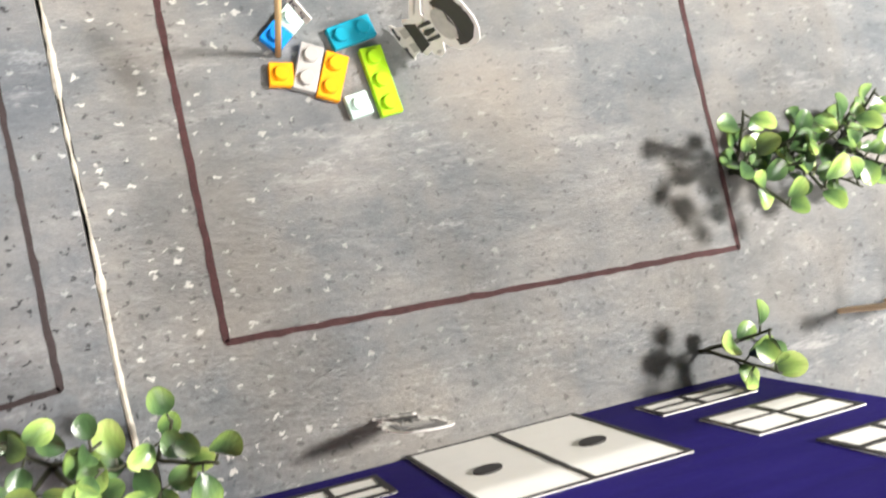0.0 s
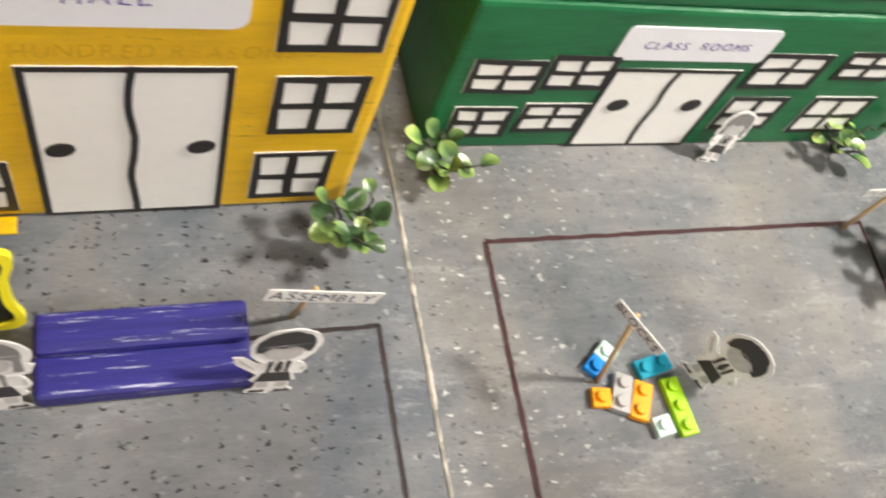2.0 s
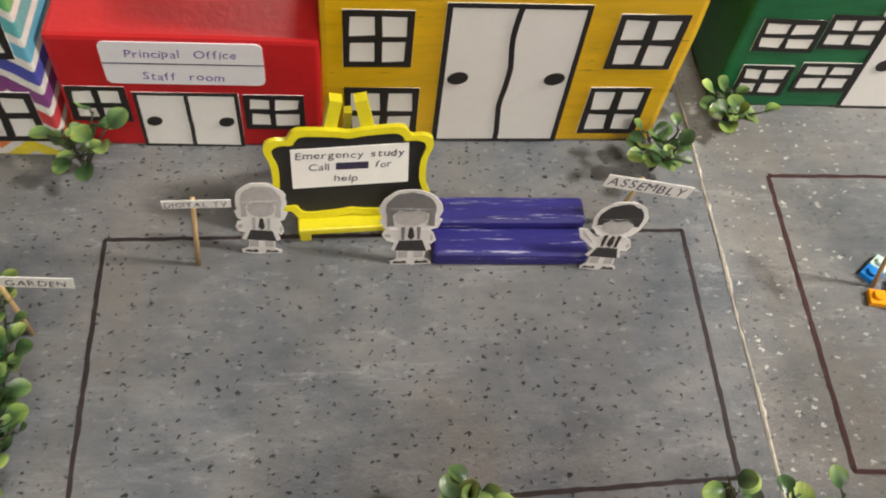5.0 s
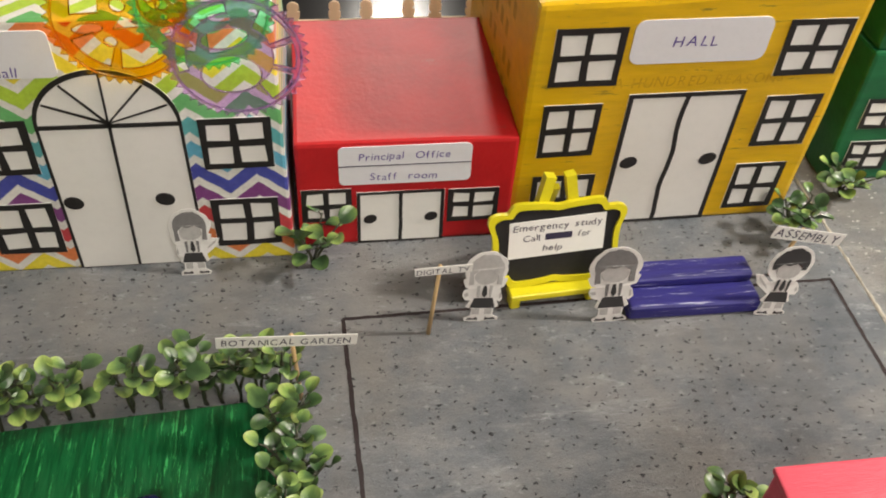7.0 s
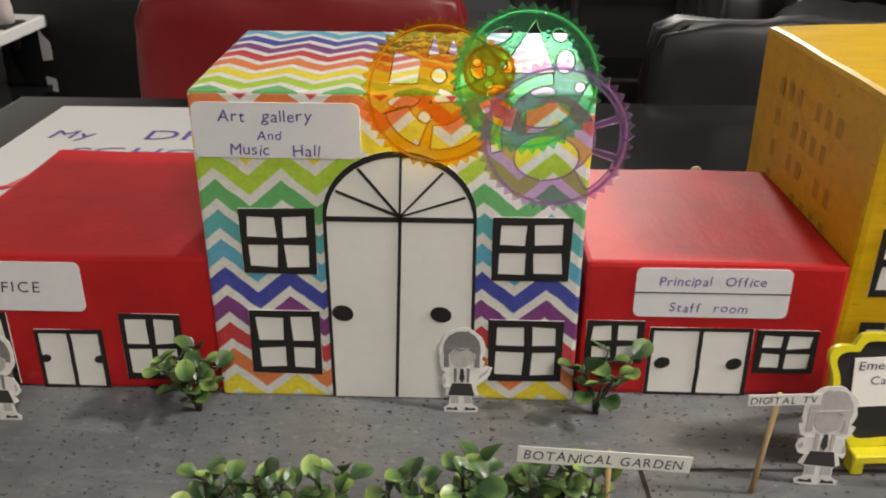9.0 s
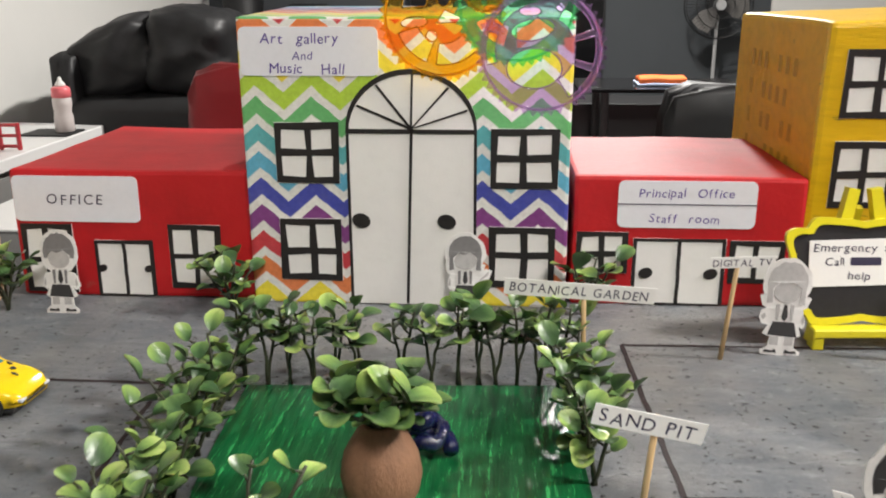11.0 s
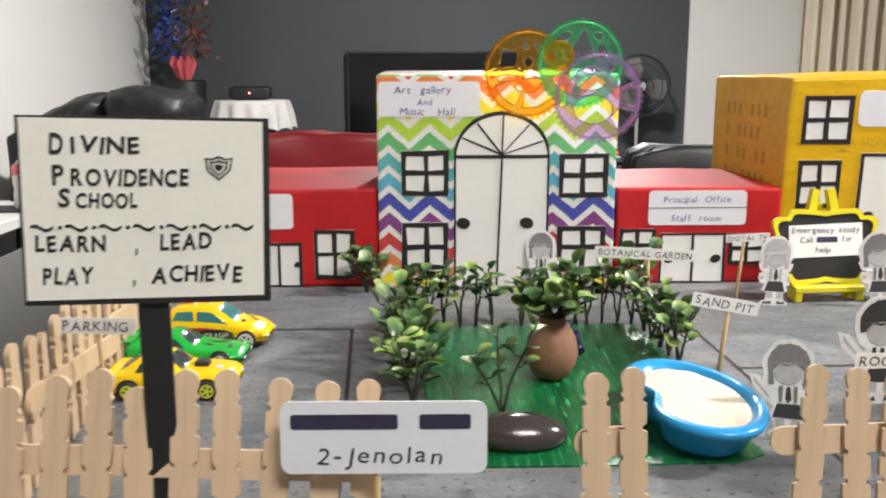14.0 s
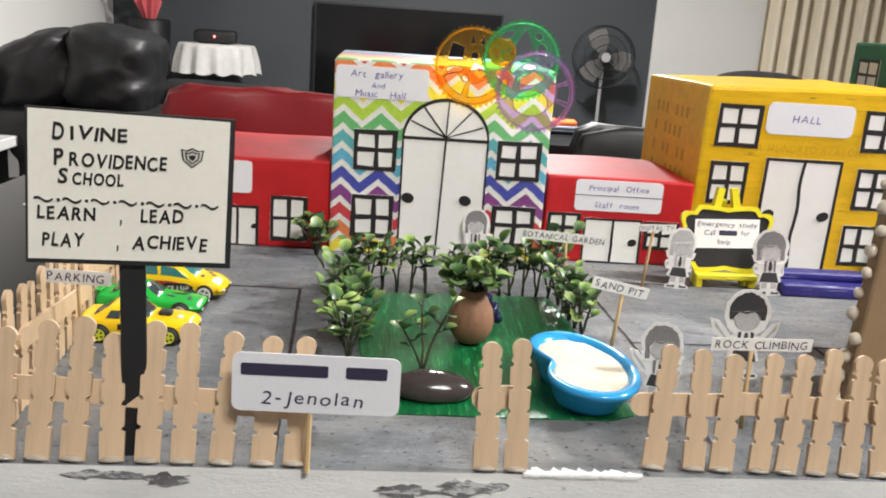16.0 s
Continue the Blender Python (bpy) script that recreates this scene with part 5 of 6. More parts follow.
# ---- flat printed paper cutouts, as plain shapes ----
def cutout(at, h, rz, lean, seed, label, girth=1.0, arms=(0.3, 0.3), hair="grey2", long_hair=True, paper="paper_grey", tip=0.0):
    """One flat paper standee: white margin, a large round top, plain grey blocks for the rest. arms: how far each side lobe is raised."""
    rng = random.Random(seed)
    w = girth

    def flank(a):
        return [(0.0, 0.0), (0.185, 0.0), (0.19, 0.045), (0.135, 0.085), (0.130, 0.185), (0.185, 0.215), (0.150, 0.31),
                (0.185 + 0.17 * a, 0.28 + 0.24 * a), (0.225 + 0.17 * a, 0.33 + 0.33 * a), (0.205 + 0.09 * a, 0.42 + 0.22 * a), (0.17, 0.48)]
    crown = [(0.275 * w * math.cos(radians(a)), 0.735 + 0.265 * math.sin(radians(a))) for a in range(-62, 91, 12)]
    if long_hair:
        crown = [(0.255 * w, 0.50), (0.285 * w, 0.60)] + crown[3:]
    right = flank(arms[1]) + crown
    left = flank(arms[0]) + crown
    out = right + [(-x, y) for x, y in reversed(left)][1:-1]
    out = [(x * h + rng.uniform(-1, 1) * 0.0005, y * h) for x, y in out]
    pieces = [(*slab([out], -0.0002, 0.0002), 0)]

    def patch(loop, mat, top=0.0004):
        q = [(x * h, y * h) for x, y in loop]
        area = sum(a[0] * b[1] - b[0] * a[1] for a, b in zip(q, q[1:] + q[:1]))
        pieces.append((*slab([q if area > 0 else q[::-1]], 0.0002, top), mat))
    low = 0.53 if long_hair else 0.66
    cap = [(0.225 * w * math.cos(radians(a)), 0.745 + 0.215 * math.sin(radians(a)) + rng.uniform(-0.012, 0.012)) for a in range(-18, 199, 9)]
    cap += [(-0.215 * w, low), (-0.150 * w, low + 0.01), (-0.165 * w, 0.68), (-0.10 * w, 0.745), (-0.02, 0.725), (0.07 * w, 0.755), (0.165 * w, 0.69), (0.150 * w, low + 0.01), (0.215 * w, low)]
    patch(cap, 2)
    patch(disc(0.0, 0.650, 0.150 * w, 0.110, 20), 1, 0.0003)
    patch([(-0.145, 0.205), (0.145, 0.195), (0.105, 0.345), (-0.105, 0.345)], 3)
    patch([(-0.012, 0.52), (0.018, 0.52), (0.034, 0.40), (0.004, 0.355), (-0.026, 0.40)], 3)
    for sx in (-1, 1):
        patch([(sx * x, y) for x, y in ((0.052, 0.53), (0.088, 0.52), (0.082, 0.36), (0.058, 0.36))], 2)
        patch([(sx * x, y) for x, y in ((0.03, 0.105), (0.115, 0.105), (0.115, 0.19), (0.03, 0.195))], 1, 0.0003)
        patch([(sx * x, y) for x, y in ((0.035, 0.025), (0.165, 0.025), (0.150, 0.055), (0.090, 0.045), (0.050, 0.065))], 3)
    for sx, a in ((1, arms[1]), (-1, arms[0])):
        patch([(sx * x, y) for x, y in ((0.175, 0.39), (0.180 + 0.16 * a, 0.32 + 0.25 * a), (0.205 + 0.15 * a, 0.35 + 0.29 * a), (0.190, 0.43))], 1, 0.0003)
    v, f, fm = join(*pieces)
    v = [tuple(Matrix.Rotation(radians(tip), 3, "Z") @ Vector(p)) for p in v]
    v = [(x, y, z - 0.0016 * (x / 0.02) ** 2) for x, y, z in v]
    return thing("paper_cutout", label, "cutout", at, rz=rz, rx=lean, group="paper standees", data=mesh_of("paper_cutout", front(v), f, [paper, "grey1", hair, "grey3"], fm))


CUT = "flat grey and white printed paper standee on the board"
cutout((0.1970, -0.0540, 0), 0.0435, 0, -6, 1, CUT, 0.86, (0.15, 0.0), hair="grey1", tip=-3)
cutout((0.2610, -0.0600, 0), 0.0470, 0, -6, 2, CUT, 0.98, (0.25, 0.0), tip=2)
cutout((0.3440, -0.0630, 0), 0.0440, 0, -6, 3, CUT, 0.98, (0.75, 0.1), hair="grey3", long_hair=False, tip=-6)
cutout((0.0578, -0.0100, 0), 0.0400, 0, -8, 4, CUT, 0.9, (0.0, 0.6), tip=0)
cutout((-0.1405, -0.0225, 0), 0.0420, 0, -5, 5, CUT, 0.84, (0.0, 0.0), hair="grey2", long_hair=False)
cutout((0.1250, -0.2560, 0), 0.0395, -20, -10, 6, CUT, 0.9, (0.9, 0.2), tip=2)
cutout((0.1800, -0.2195, 0), 0.0480, 0, -4, 7, CUT, 0.92, (1.0, 0.95), hair="grey3", long_hair=False)
cutout((0.5595, 0.0280, 0), 0.0330, 0, -10, 8, CUT, 1.0, (0.2, 0.0), hair="grey2", tip=-12)
cutout((0.5125, -0.0750, 0), 0.0390, -58, -9, 9, CUT, 1.0, (0.8, 0.1), hair="grey3", long_hair=False, tip=-14)
cutout((0.4780, -0.1940, 0), 0.0380, 172, -4, 10, CUT, 0.9, (0.2, 0.2))

# ---- stud bricks ----
def stud_brick(cx, cy, nx, ny, mat, rz, z=0.0, label="", parts=None):
    p = 0.008
    root = thing("toy_brick", label, "toy brick", (cx, cy, z), rz=rz, group="toy bricks on the playground")
    for i0, i1, mm in parts or [(0, nx, mat)]:
        part("plate", mesh_of("plate", *box(-nx * p / 2 + i0 * p + 0.0001, -nx * p / 2 + i1 * p - 0.0001, -ny * p / 2 + 0.0001, ny * p / 2 - 0.0001, 0, 0.0032, 0.0003, 1), mm), root)
        for i in range(i0, i1):
            for j in range(ny):
                x, y = -nx * p / 2 + (i + 0.5) * p, -ny * p / 2 + (j + 0.5) * p
                part("stud", mesh_of("stud", *lathe([(0.0024, 0.0031), (0.0024, 0.0047), (0.0022, 0.0049), (0.0002, 0.0049)], 16, (x, y, 0)), mm), root)
    return root


stud_brick(0.5016, -0.0868, 3, 1, "b_lime", -85, label="lime green three stud toy plate lying flat")
stud_brick(0.4920, -0.0936, 1, 1, "b_mint", 8, label="pale mint single stud toy plate lying flat")
stud_brick(0.4858, -0.0828, 2, 1, "b_orange", 64, label="orange two stud toy plate beside the grey one")
stud_brick(0.4785, -0.0788, 2, 1, "b_grey", 66, label="grey two stud toy plate between orange ones")
stud_brick(0.4693, -0.0797, 1, 1, "b_orange", -10, label="orange single stud toy plate lying flat")
stud_brick(0.4957, -0.0691, 2, 1, "b_teal", 12, label="teal two stud toy plate lying flat")
stud_brick(0.4738, -0.0645, 2, 1, "b_blue", 40, label="blue and white toy plate lying flat", parts=[(0, 1, "b_blue"), (1, 2, "b_mint")])

# ---- clear plastic gears on the gallery ----
def gear(at, R, teeth, mat, holes, label, rz=0.0, rx=0.0):
    """A thin clear toothed wheel with cut-outs, a raised rim inside the teeth and a raised lip round each cut-out."""
    loop = []
    for i in range(teeth * 4):
        r = R if i % 4 == 1 else R * 0.955 if i % 4 in (0, 2) else R * 0.915
        t = 2 * math.pi * i / (teeth * 4)
        loop.append((r * math.cos(t), r * math.sin(t)))
    root = thing("drawing_gear", label, "toy gear", at, rz=rz, rx=rx, group="drawing gears on the gallery")
    v, f = slab([loop] + [h[::-1] for h in holes], -0.0004, 0.0004)
    plate = part("toothed_plate", mesh_of("toothed_plate", front(v), f, mat), root)
    ring = tube([(R * 0.885 * math.cos(t), -0.0006, R * 0.885 * math.sin(t)) for t in (2 * math.pi * i / 64 for i in range(65))], 0.0006, 6)
    lips = [part("rim", mesh_of("rim", *ring, mat, smooth=True), root)]
    for h in holes:
        lip = tube([(u, -0.0006, w) for u, w in h + h[:1]], 0.00038, 5)
        lips.append(part("lip", mesh_of("lip", *lip, mat, smooth=True), root))
    for ob in [plate] + lips:
        ob.visible_shadow = False
    return root


def slot(r0, r1, a0, a1, n=9):
    """A curved slot between two radii, from angle a0 to a1."""
    out = [(r0 * math.cos(radians(a0 + (a1 - a0) * i / n)), r0 * math.sin(radians(a0 + (a1 - a0) * i / n))) for i in range(n + 1)]
    return (out + [(r1 * math.cos(radians(a1 + (a0 - a1) * i / n)), r1 * math.sin(radians(a1 + (a0 - a1) * i / n))) for i in range(n + 1)])[::-1]


def ccw(loop):
    area = sum(p[0] * q[1] - q[0] * p[1] for p, q in zip(loop, loop[1:] + loop[:1]))
    return loop if area > 0 else loop[::-1]


GEAR_Y = [[(-0.0185, 0.0040), (-0.0075, 0.0045), (-0.0060, 0.0135), (-0.0160, 0.0165)], [(-0.0040, 0.0150), (0.0010, 0.0155), (-0.0010, 0.0225)], [(0.0035, 0.0160), (0.0080, 0.0150), (0.0060, 0.0215)], disc(0.0005, 0.0075, 0.0030, n=14),
          [(0.0060, 0.0020), (0.0165, 0.0065), (0.0105, 0.0130)], disc(-0.0130, -0.0025, 0.0062, 0.0024, 14, 5), [(-0.0030, -0.0030), (0.0125, -0.0020), (0.0010, 0.0030)], slot(0.0120, 0.0215, 200, 250), slot(0.0120, 0.0215, 262, 318), disc(0.0180, -0.0040, 0.0030, n=12), disc(-0.0050, -0.0085, 0.0026, n=12)]
GEAR_G = [[(-0.0105, 0.0030), (0.0100, 0.0030), (0.0020, 0.0225)], disc(-0.0110, 0.0165, 0.0055, 0.0028, 14, 25), disc(0.0135, 0.0075, 0.0036, 0.0046, 14), disc(0.0110, 0.0170, 0.0030, 0.0024, 12, -20), disc(-0.0185, 0.0045, 0.0030, 0.0042, 12, 10), disc(0.0195, -0.0020, 0.0022, n=12),
          disc(-0.0110, -0.0035, 0.0046, 0.0026, 14), disc(0.0060, -0.0040, 0.0050, 0.0022, 14), slot(0.0110, 0.0205, 205, 255), slot(0.0110, 0.0205, 270, 325)]
GEAR_P = [slot(0.0150, 0.0245, 22, 62), slot(0.0150, 0.0245, -15, 15), slot(0.0150, 0.0245, -58, -22), slot(0.0205, 0.0250, 95, 150), slot(0.0205, 0.0250, 160, 195), disc(-0.0030, -0.0080, 0.0125, 0.0090, 26), disc(-0.0040, 0.0090, 0.0100, 0.0048, 22, 10)]
GEAR_S = [disc(0, 0, 0.0024, n=12), disc(0.0048, 0.002, 0.0018, n=10), disc(-0.0045, 0.003, 0.0018, n=10), disc(0, -0.0052, 0.0018, n=10)]
gear((0.0470, -0.0062, 0.1415), 0.0295, 42, "gear_y", [ccw(h) for h in GEAR_Y], "clear yellow plastic drawing gear leaning on the gallery front")
gear((0.0805, -0.0088, 0.1480), 0.0290, 42, "gear_g", [ccw(h) for h in GEAR_G], "clear green plastic drawing gear standing above the gallery roof", rx=1.3)
gear((0.0918, -0.0114, 0.1270), 0.0300, 44, "gear_p", [ccw(h) for h in GEAR_P], "clear lilac plastic drawing gear hung on the gallery corner")
gear((0.0660, -0.0140, 0.1530), 0.0100, 18, "gear_y", GEAR_S, "small clear yellow plastic drawing gear between larger ones")

# ---- toy cars ----
def toy_car(at, rz, table, screens, doors, paint_mat, glass, rim, label, wheels=(-0.0215, 0.0215), wr=0.0056, roof_mat=None):
    """A lofted die-cast car, nose at +x. table rows: x, half width, belt height, top height, half width at the top.
    screens: x ranges of windscreen and rear window; doors: x ranges of the side windows."""
    root = thing("toy_car", label, "toy car", at, rz=rz, group="toy cars in the parking area")
    root.scale = (0.81, 0.81, 0.81)

    def at_x(x):
        for i in range(len(table) - 1):
            a, c = table[i], table[i + 1]
            if a[0] <= x <= c[0]:
                k = (x - a[0]) / (c[0] - a[0])
                p, d = table[max(0, i - 1)], table[min(len(table) - 1, i + 2)]
                out = []
                for j in range(1, 5):
                    m0 = 0.35 * (c[j] - p[j]) if i > 0 else c[j] - a[j]
                    m1 = 0.35 * (d[j] - a[j]) if i + 2 < len(table) else c[j] - a[j]
                    out.append((2 * k ** 3 - 3 * k * k + 1) * a[j] + (k ** 3 - 2 * k * k + k) * m0 + (3 * k * k - 2 * k ** 3) * c[j] + (k ** 3 - k * k) * m1)
                return out
        return table[-1][1:]

    x0, x1 = table[0][0], table[-1][0]
    N, verts, faces = 44, [], []
    for i in range(N + 1):
        x = x0 + (x1 - x0) * (1 - math.cos(math.pi * i / N)) / 2 * 0.35 + (x1 - x0) * i / N * 0.65
        w, zb, zt, wt = at_x(x)
        e = abs((x - x0) / (x1 - x0) * 2 - 1)
        z0 = 0.0034 + 0.0014 * e ** 4
        half = [(w * 0.90, z0), (w * 0.985, z0 + 0.0012), (w, z0 + 0.0035), (w * 1.005, zb * 0.66), (w * 0.985, zb - 0.0011), (w * 0.94, zb), (wt + (w * 0.94 - wt) * 0.10, zb + (zt - zb) * 0.90), (wt * 0.90, zt), (wt * 0.45, zt + 0.0006)]
        ring = [(x, -a, c) for a, c in half] + [(x, a, c) for a, c in reversed(half)]
        verts += ring
    n = 18
    for i in range(N):
        faces += [(i * n + k, (i + 1) * n + k, (i + 1) * n + (k + 1) % n, i * n + (k + 1) % n) for k in range(n)]
    faces += [tuple(range(n)), tuple(range(N * n, (N + 1) * n))[::-1]]
    me = mesh_of("body", verts, faces, paint_mat, smooth=True)
    part("body", me, root)

    def sheet(x_from, x_to, spot, cols, steps=6):
        """A thin pane that follows the body: spot(x, k) gives the point for k from 0 to 1."""
        v, f = [], []
        for i in range(steps + 1):
            x = x_from + (x_to - x_from) * i / steps
            v += [spot(x, k / cols) for k in range(cols + 1)]
        for i in range(steps):
            f += [(i * (cols + 1) + k, i * (cols + 1) + k + 1, (i + 1) * (cols + 1) + k + 1, (i + 1) * (cols + 1) + k) for k in range(cols)]
        return v, f

    def top_spot(x, k):
        w, zb, zt, wt = at_x(x)
        y = (k * 2 - 1) * wt * 0.84
        return (x, y, zt + 0.0006 * (1 - abs(k * 2 - 1)) / 0.55 * 0.9 + 0.0004)

    for xa, xb in screens:
        part("windscreen", mesh_of("windscreen", *sheet(xa, xb, top_spot, 4), glass, smooth=True), root, "tinted car window")
    for sy in (-1, 1):
        for xa, xb, xc, xd in doors:
            def side_spot(x, k, sy=sy, xa=xa, xb=xb, xc=xc, xd=xd):
                g = 0.14 + 0.68 * k
                lo, hi = xa + (xb - xa) * k, xd + (xc - xd) * k
                xx = lo + (hi - lo) * (x - xa) / (xd - xa)
                w, zb, zt, wt = at_x(xx)
                top = wt + (w * 0.94 - wt) * 0.10
                return (xx, sy * (w * 0.94 + (top - w * 0.94) * g + 0.0003), zb + (zt - zb) * 0.9 * g)
            part("side_window", mesh_of("side_window", *sheet(xa, xd, side_spot, 3), glass, smooth=True), root, "tinted side window")
    if roof_mat:
        part("roof_panel", mesh_of("roof_panel", *sheet(screens[1][1] + 0.0010, screens[0][0] - 0.0010, top_spot, 4), roof_mat, smooth=True), root)
    hw = max(r[1] for r in table)
    part("chassis", mesh_of("chassis", *box(x0 + 0.003, x1 - 0.003, -hw * 0.88, hw * 0.88, 0.0018, 0.0042, 0.0004, 1), "tyre"), root)
    for wx in wheels:
        w = at_x(wx)[0]
        for sy in (-1, 1):
            # flat black disc round the wheel paints the shade inside the arch
            arch = lathe([(wr * 1.16, -0.0004), (wr * 1.16, 0.0004), (0.0006, 0.0004)], 24)
            a = part("wheel_arch", mesh_of("wheel_arch", arch[0], arch[1], "tyre"), root, "flat dark disc standing in for the shade in the wheel arch")
            a.matrix_basis = pose(wx, sy * (w + 0.0002), wr * 1.02, 90 * sy)
            wheel = part("wheel", mesh_of("wheel", *lathe([(wr * 0.50, -0.0019), (wr * 0.90, -0.0019), (wr, -0.0012), (wr, 0.0012), (wr * 0.90, 0.0019), (wr * 0.50, 0.0019)], 24), "tyre", smooth=True), root, "black rubber wheel")
            wheel.matrix_basis = pose(wx, sy * (w - 0.0004), wr, 90)
            ring_in, ring_out = (0.62, 0.88) if rim == "rim_w" else (0.52, 0.66)
            sp = [(*slab([disc(0, 0, wr * ring_out, n=24), disc(0, 0, wr * ring_in, n=24)[::-1]], -0.0022, 0.0022), 0), (*slab([disc(0, 0, wr * 0.2, n=12)], -0.0022, 0.0022), 0)]
            for k in range(5):
                t = 2 * math.pi * k / 5
                c, sn = math.cos(t), math.sin(t)
                sp.append((*slab([[(c * p - sn * r, sn * p + c * r) for p, r in ((wr * 0.15, -0.0005), (wr * 0.56, -0.0009), (wr * 0.56, 0.0009), (wr * 0.15, 0.0005))]], -0.0020, 0.0020), 0))
            v, f, fm = join(*sp)
            part("rim", mesh_of("rim", v, f, rim), wheel)
    for sy in (-0.62, 0.62):
        part("headlight", mesh_of("headlight", *box(x1 - 0.0020, x1 + 0.0003, sy * hw - 0.0022, sy * hw + 0.0022, table[-1][2] * 0.80, table[-1][2] * 0.80 + 0.0017, 0.0004, 1), "rim_c"), root)
    part("grille", mesh_of("grille", *box(x1 - 0.0015, x1 + 0.0002, -hw * 0.5, hw * 0.5, 0.0052, 0.0068, 0.0003, 1), "tyre"), root, "black grille slot")
    return root, at_x


def flank_print(root, at_x, mat, loops, name="side_print"):
    """Printed shapes on both flanks, following the body side."""
    pieces = []
    for lp in loops:
        q = slab([lp], 0.0, 0.0003)
        pieces.append(([(u, -(at_x(u)[0] * 1.006 + 0.0002 + w), v) for u, v, w in q[0]], q[1], 0))
    v, f, fm = join(*pieces)
    return part(name, mesh_of(name, v, f, mat), root)


def top_print(root, at_x, mat, loops, name="bonnet_print"):
    pieces = []
    for lp in loops:
        q = slab([lp], 0.0, 0.0003)
        pieces.append(([(u, v, at_x(u)[2] + 0.0006 * (1 - min(1, abs(v) / at_x(u)[3])) + 0.0004 + w) for u, v, w in q[0]], q[1], 0))
    v, f, fm = join(*pieces)
    return part(name, mesh_of(name, v, f, mat), root)


def splash(cu, cv, ru, rv, seed, n=14):
    rng = random.Random(seed)
    return [(cu + ru * rng.uniform(0.55, 1.15) * math.cos(2 * math.pi * i / n), cv + rv * rng.uniform(0.55, 1.15) * math.sin(2 * math.pi * i / n)) for i in range(n)]


hatch, ax = toy_car((-0.1305, -0.1197, 0), -3, [(-0.0350, 0.0125, 0.0120, 0.0128, 0.0105), (-0.0335, 0.0148, 0.0160, 0.0178, 0.0115), (-0.0290, 0.0156, 0.0170, 0.0238, 0.0118), (-0.0220, 0.0158, 0.0170, 0.0262, 0.0119), (-0.0080, 0.0158, 0.0165, 0.0266, 0.0118), (0.0010, 0.0158, 0.0160, 0.0250, 0.0116), (0.0150, 0.0157, 0.0150, 0.0166, 0.0124), (0.0240, 0.0154, 0.0134, 0.0146, 0.0122), (0.0310, 0.0138, 0.0112, 0.0120, 0.0105), (0.0350, 0.0100, 0.0085, 0.0090, 0.0078)],
                   [(0.0022, 0.0140), (-0.0325, -0.0300)], [(-0.0270, -0.0245, -0.0135, -0.0125), (-0.0105, -0.0108, -0.0005, 0.0105)], "car_y", "teal_glass", "rim_w", "yellow toy hatchback with printed graphics, parked by the fence")
flank_print(hatch, ax, "tyre", [[(-0.0130, 0.0060), (0.0125, 0.0055), (0.0135, 0.0105), (0.0080, 0.0128), (-0.0060, 0.0128), (-0.0130, 0.0120)]])
flank_print(hatch, ax, "crate_red", [[(-0.0250, 0.0120), (-0.0140, 0.0085), (-0.0060, 0.0126), (0.0060, 0.0128), (-0.0040, 0.0140), (-0.0200, 0.0138)]], "flame_print")
flank_print(hatch, ax, "tyre", [disc(-0.0315 + 0.0021 * (i % 4), 0.0098 + 0.0018 * (i // 4), 0.0005, n=6) for i in range(12)], "dot_print")
v, f = writing("CRASH!", 0.0064, 0.0025, 0.0064, 0.0007, seed=51, weight=0.02, wide=0.0165, slope=0.03)
part("lettering", mesh_of("lettering", [(x, -ax(x)[0] * 1.006 - 0.0003 - w, z) for x, z, w in v], f, "rim_w"), hatch)
top_print(hatch, ax, "crate_red", [splash(-0.019, 0.002, 0.0065, 0.0080, 3), splash(-0.008, 0.003, 0.0030, 0.0055, 4)], "roof_print")
top_print(hatch, ax, "rim_w", [splash(-0.0135, -0.002, 0.0016, 0.0065, 5), splash(-0.0045, 0.002, 0.0012, 0.0050, 6)], "roof_stripe")
top_print(hatch, ax, "tyre", [splash(0.018, -0.006, 0.0016, 0.0024, 7), splash(0.021, 0.006, 0.0022, 0.0016, 8), splash(0.025, 0.001, 0.0020, 0.0010, 9), splash(0.017, 0.010, 0.0016, 0.0010, 10)])
sport, ax = toy_car((-0.1375, -0.1548, 0), 0, [(-0.0360, 0.0130, 0.0115, 0.0122, 0.0110), (-0.0340, 0.0148, 0.0140, 0.0146, 0.0122), (-0.0260, 0.0152, 0.0142, 0.0150, 0.0122), (-0.0180, 0.0152, 0.0140, 0.0188, 0.0108), (-0.0110, 0.0152, 0.0136, 0.0204, 0.0104), (-0.0040, 0.0152, 0.0132, 0.0200, 0.0104), (0.0070, 0.0152, 0.0122, 0.0132, 0.0120), (0.0220, 0.0150, 0.0106, 0.0114, 0.0120), (0.0320, 0.0140, 0.0090, 0.0096, 0.0112), (0.0360, 0.0112, 0.0070, 0.0074, 0.0090)],
                   [(-0.0030, 0.0064), (-0.0260, -0.0185)], [(-0.0200, -0.0165, -0.0050, 0.0010)], "car_g", "glass", "rim_c", "low green toy sports car with black bonnet print, parked")
top_print(sport, ax, "tyre", [splash(0.0180, 0.003, 0.0050, 0.0014, 11), splash(0.0255, -0.003, 0.0016, 0.0042, 12), splash(0.0130, -0.004, 0.0030, 0.0014, 13), splash(0.0220, 0.008, 0.0030, 0.0012, 14)])
part("spoiler", mesh_of("spoiler", *box(-0.0362, -0.0318, -0.0135, 0.0135, 0.0168, 0.0180, 0.0003, 1), "car_g"), sport)
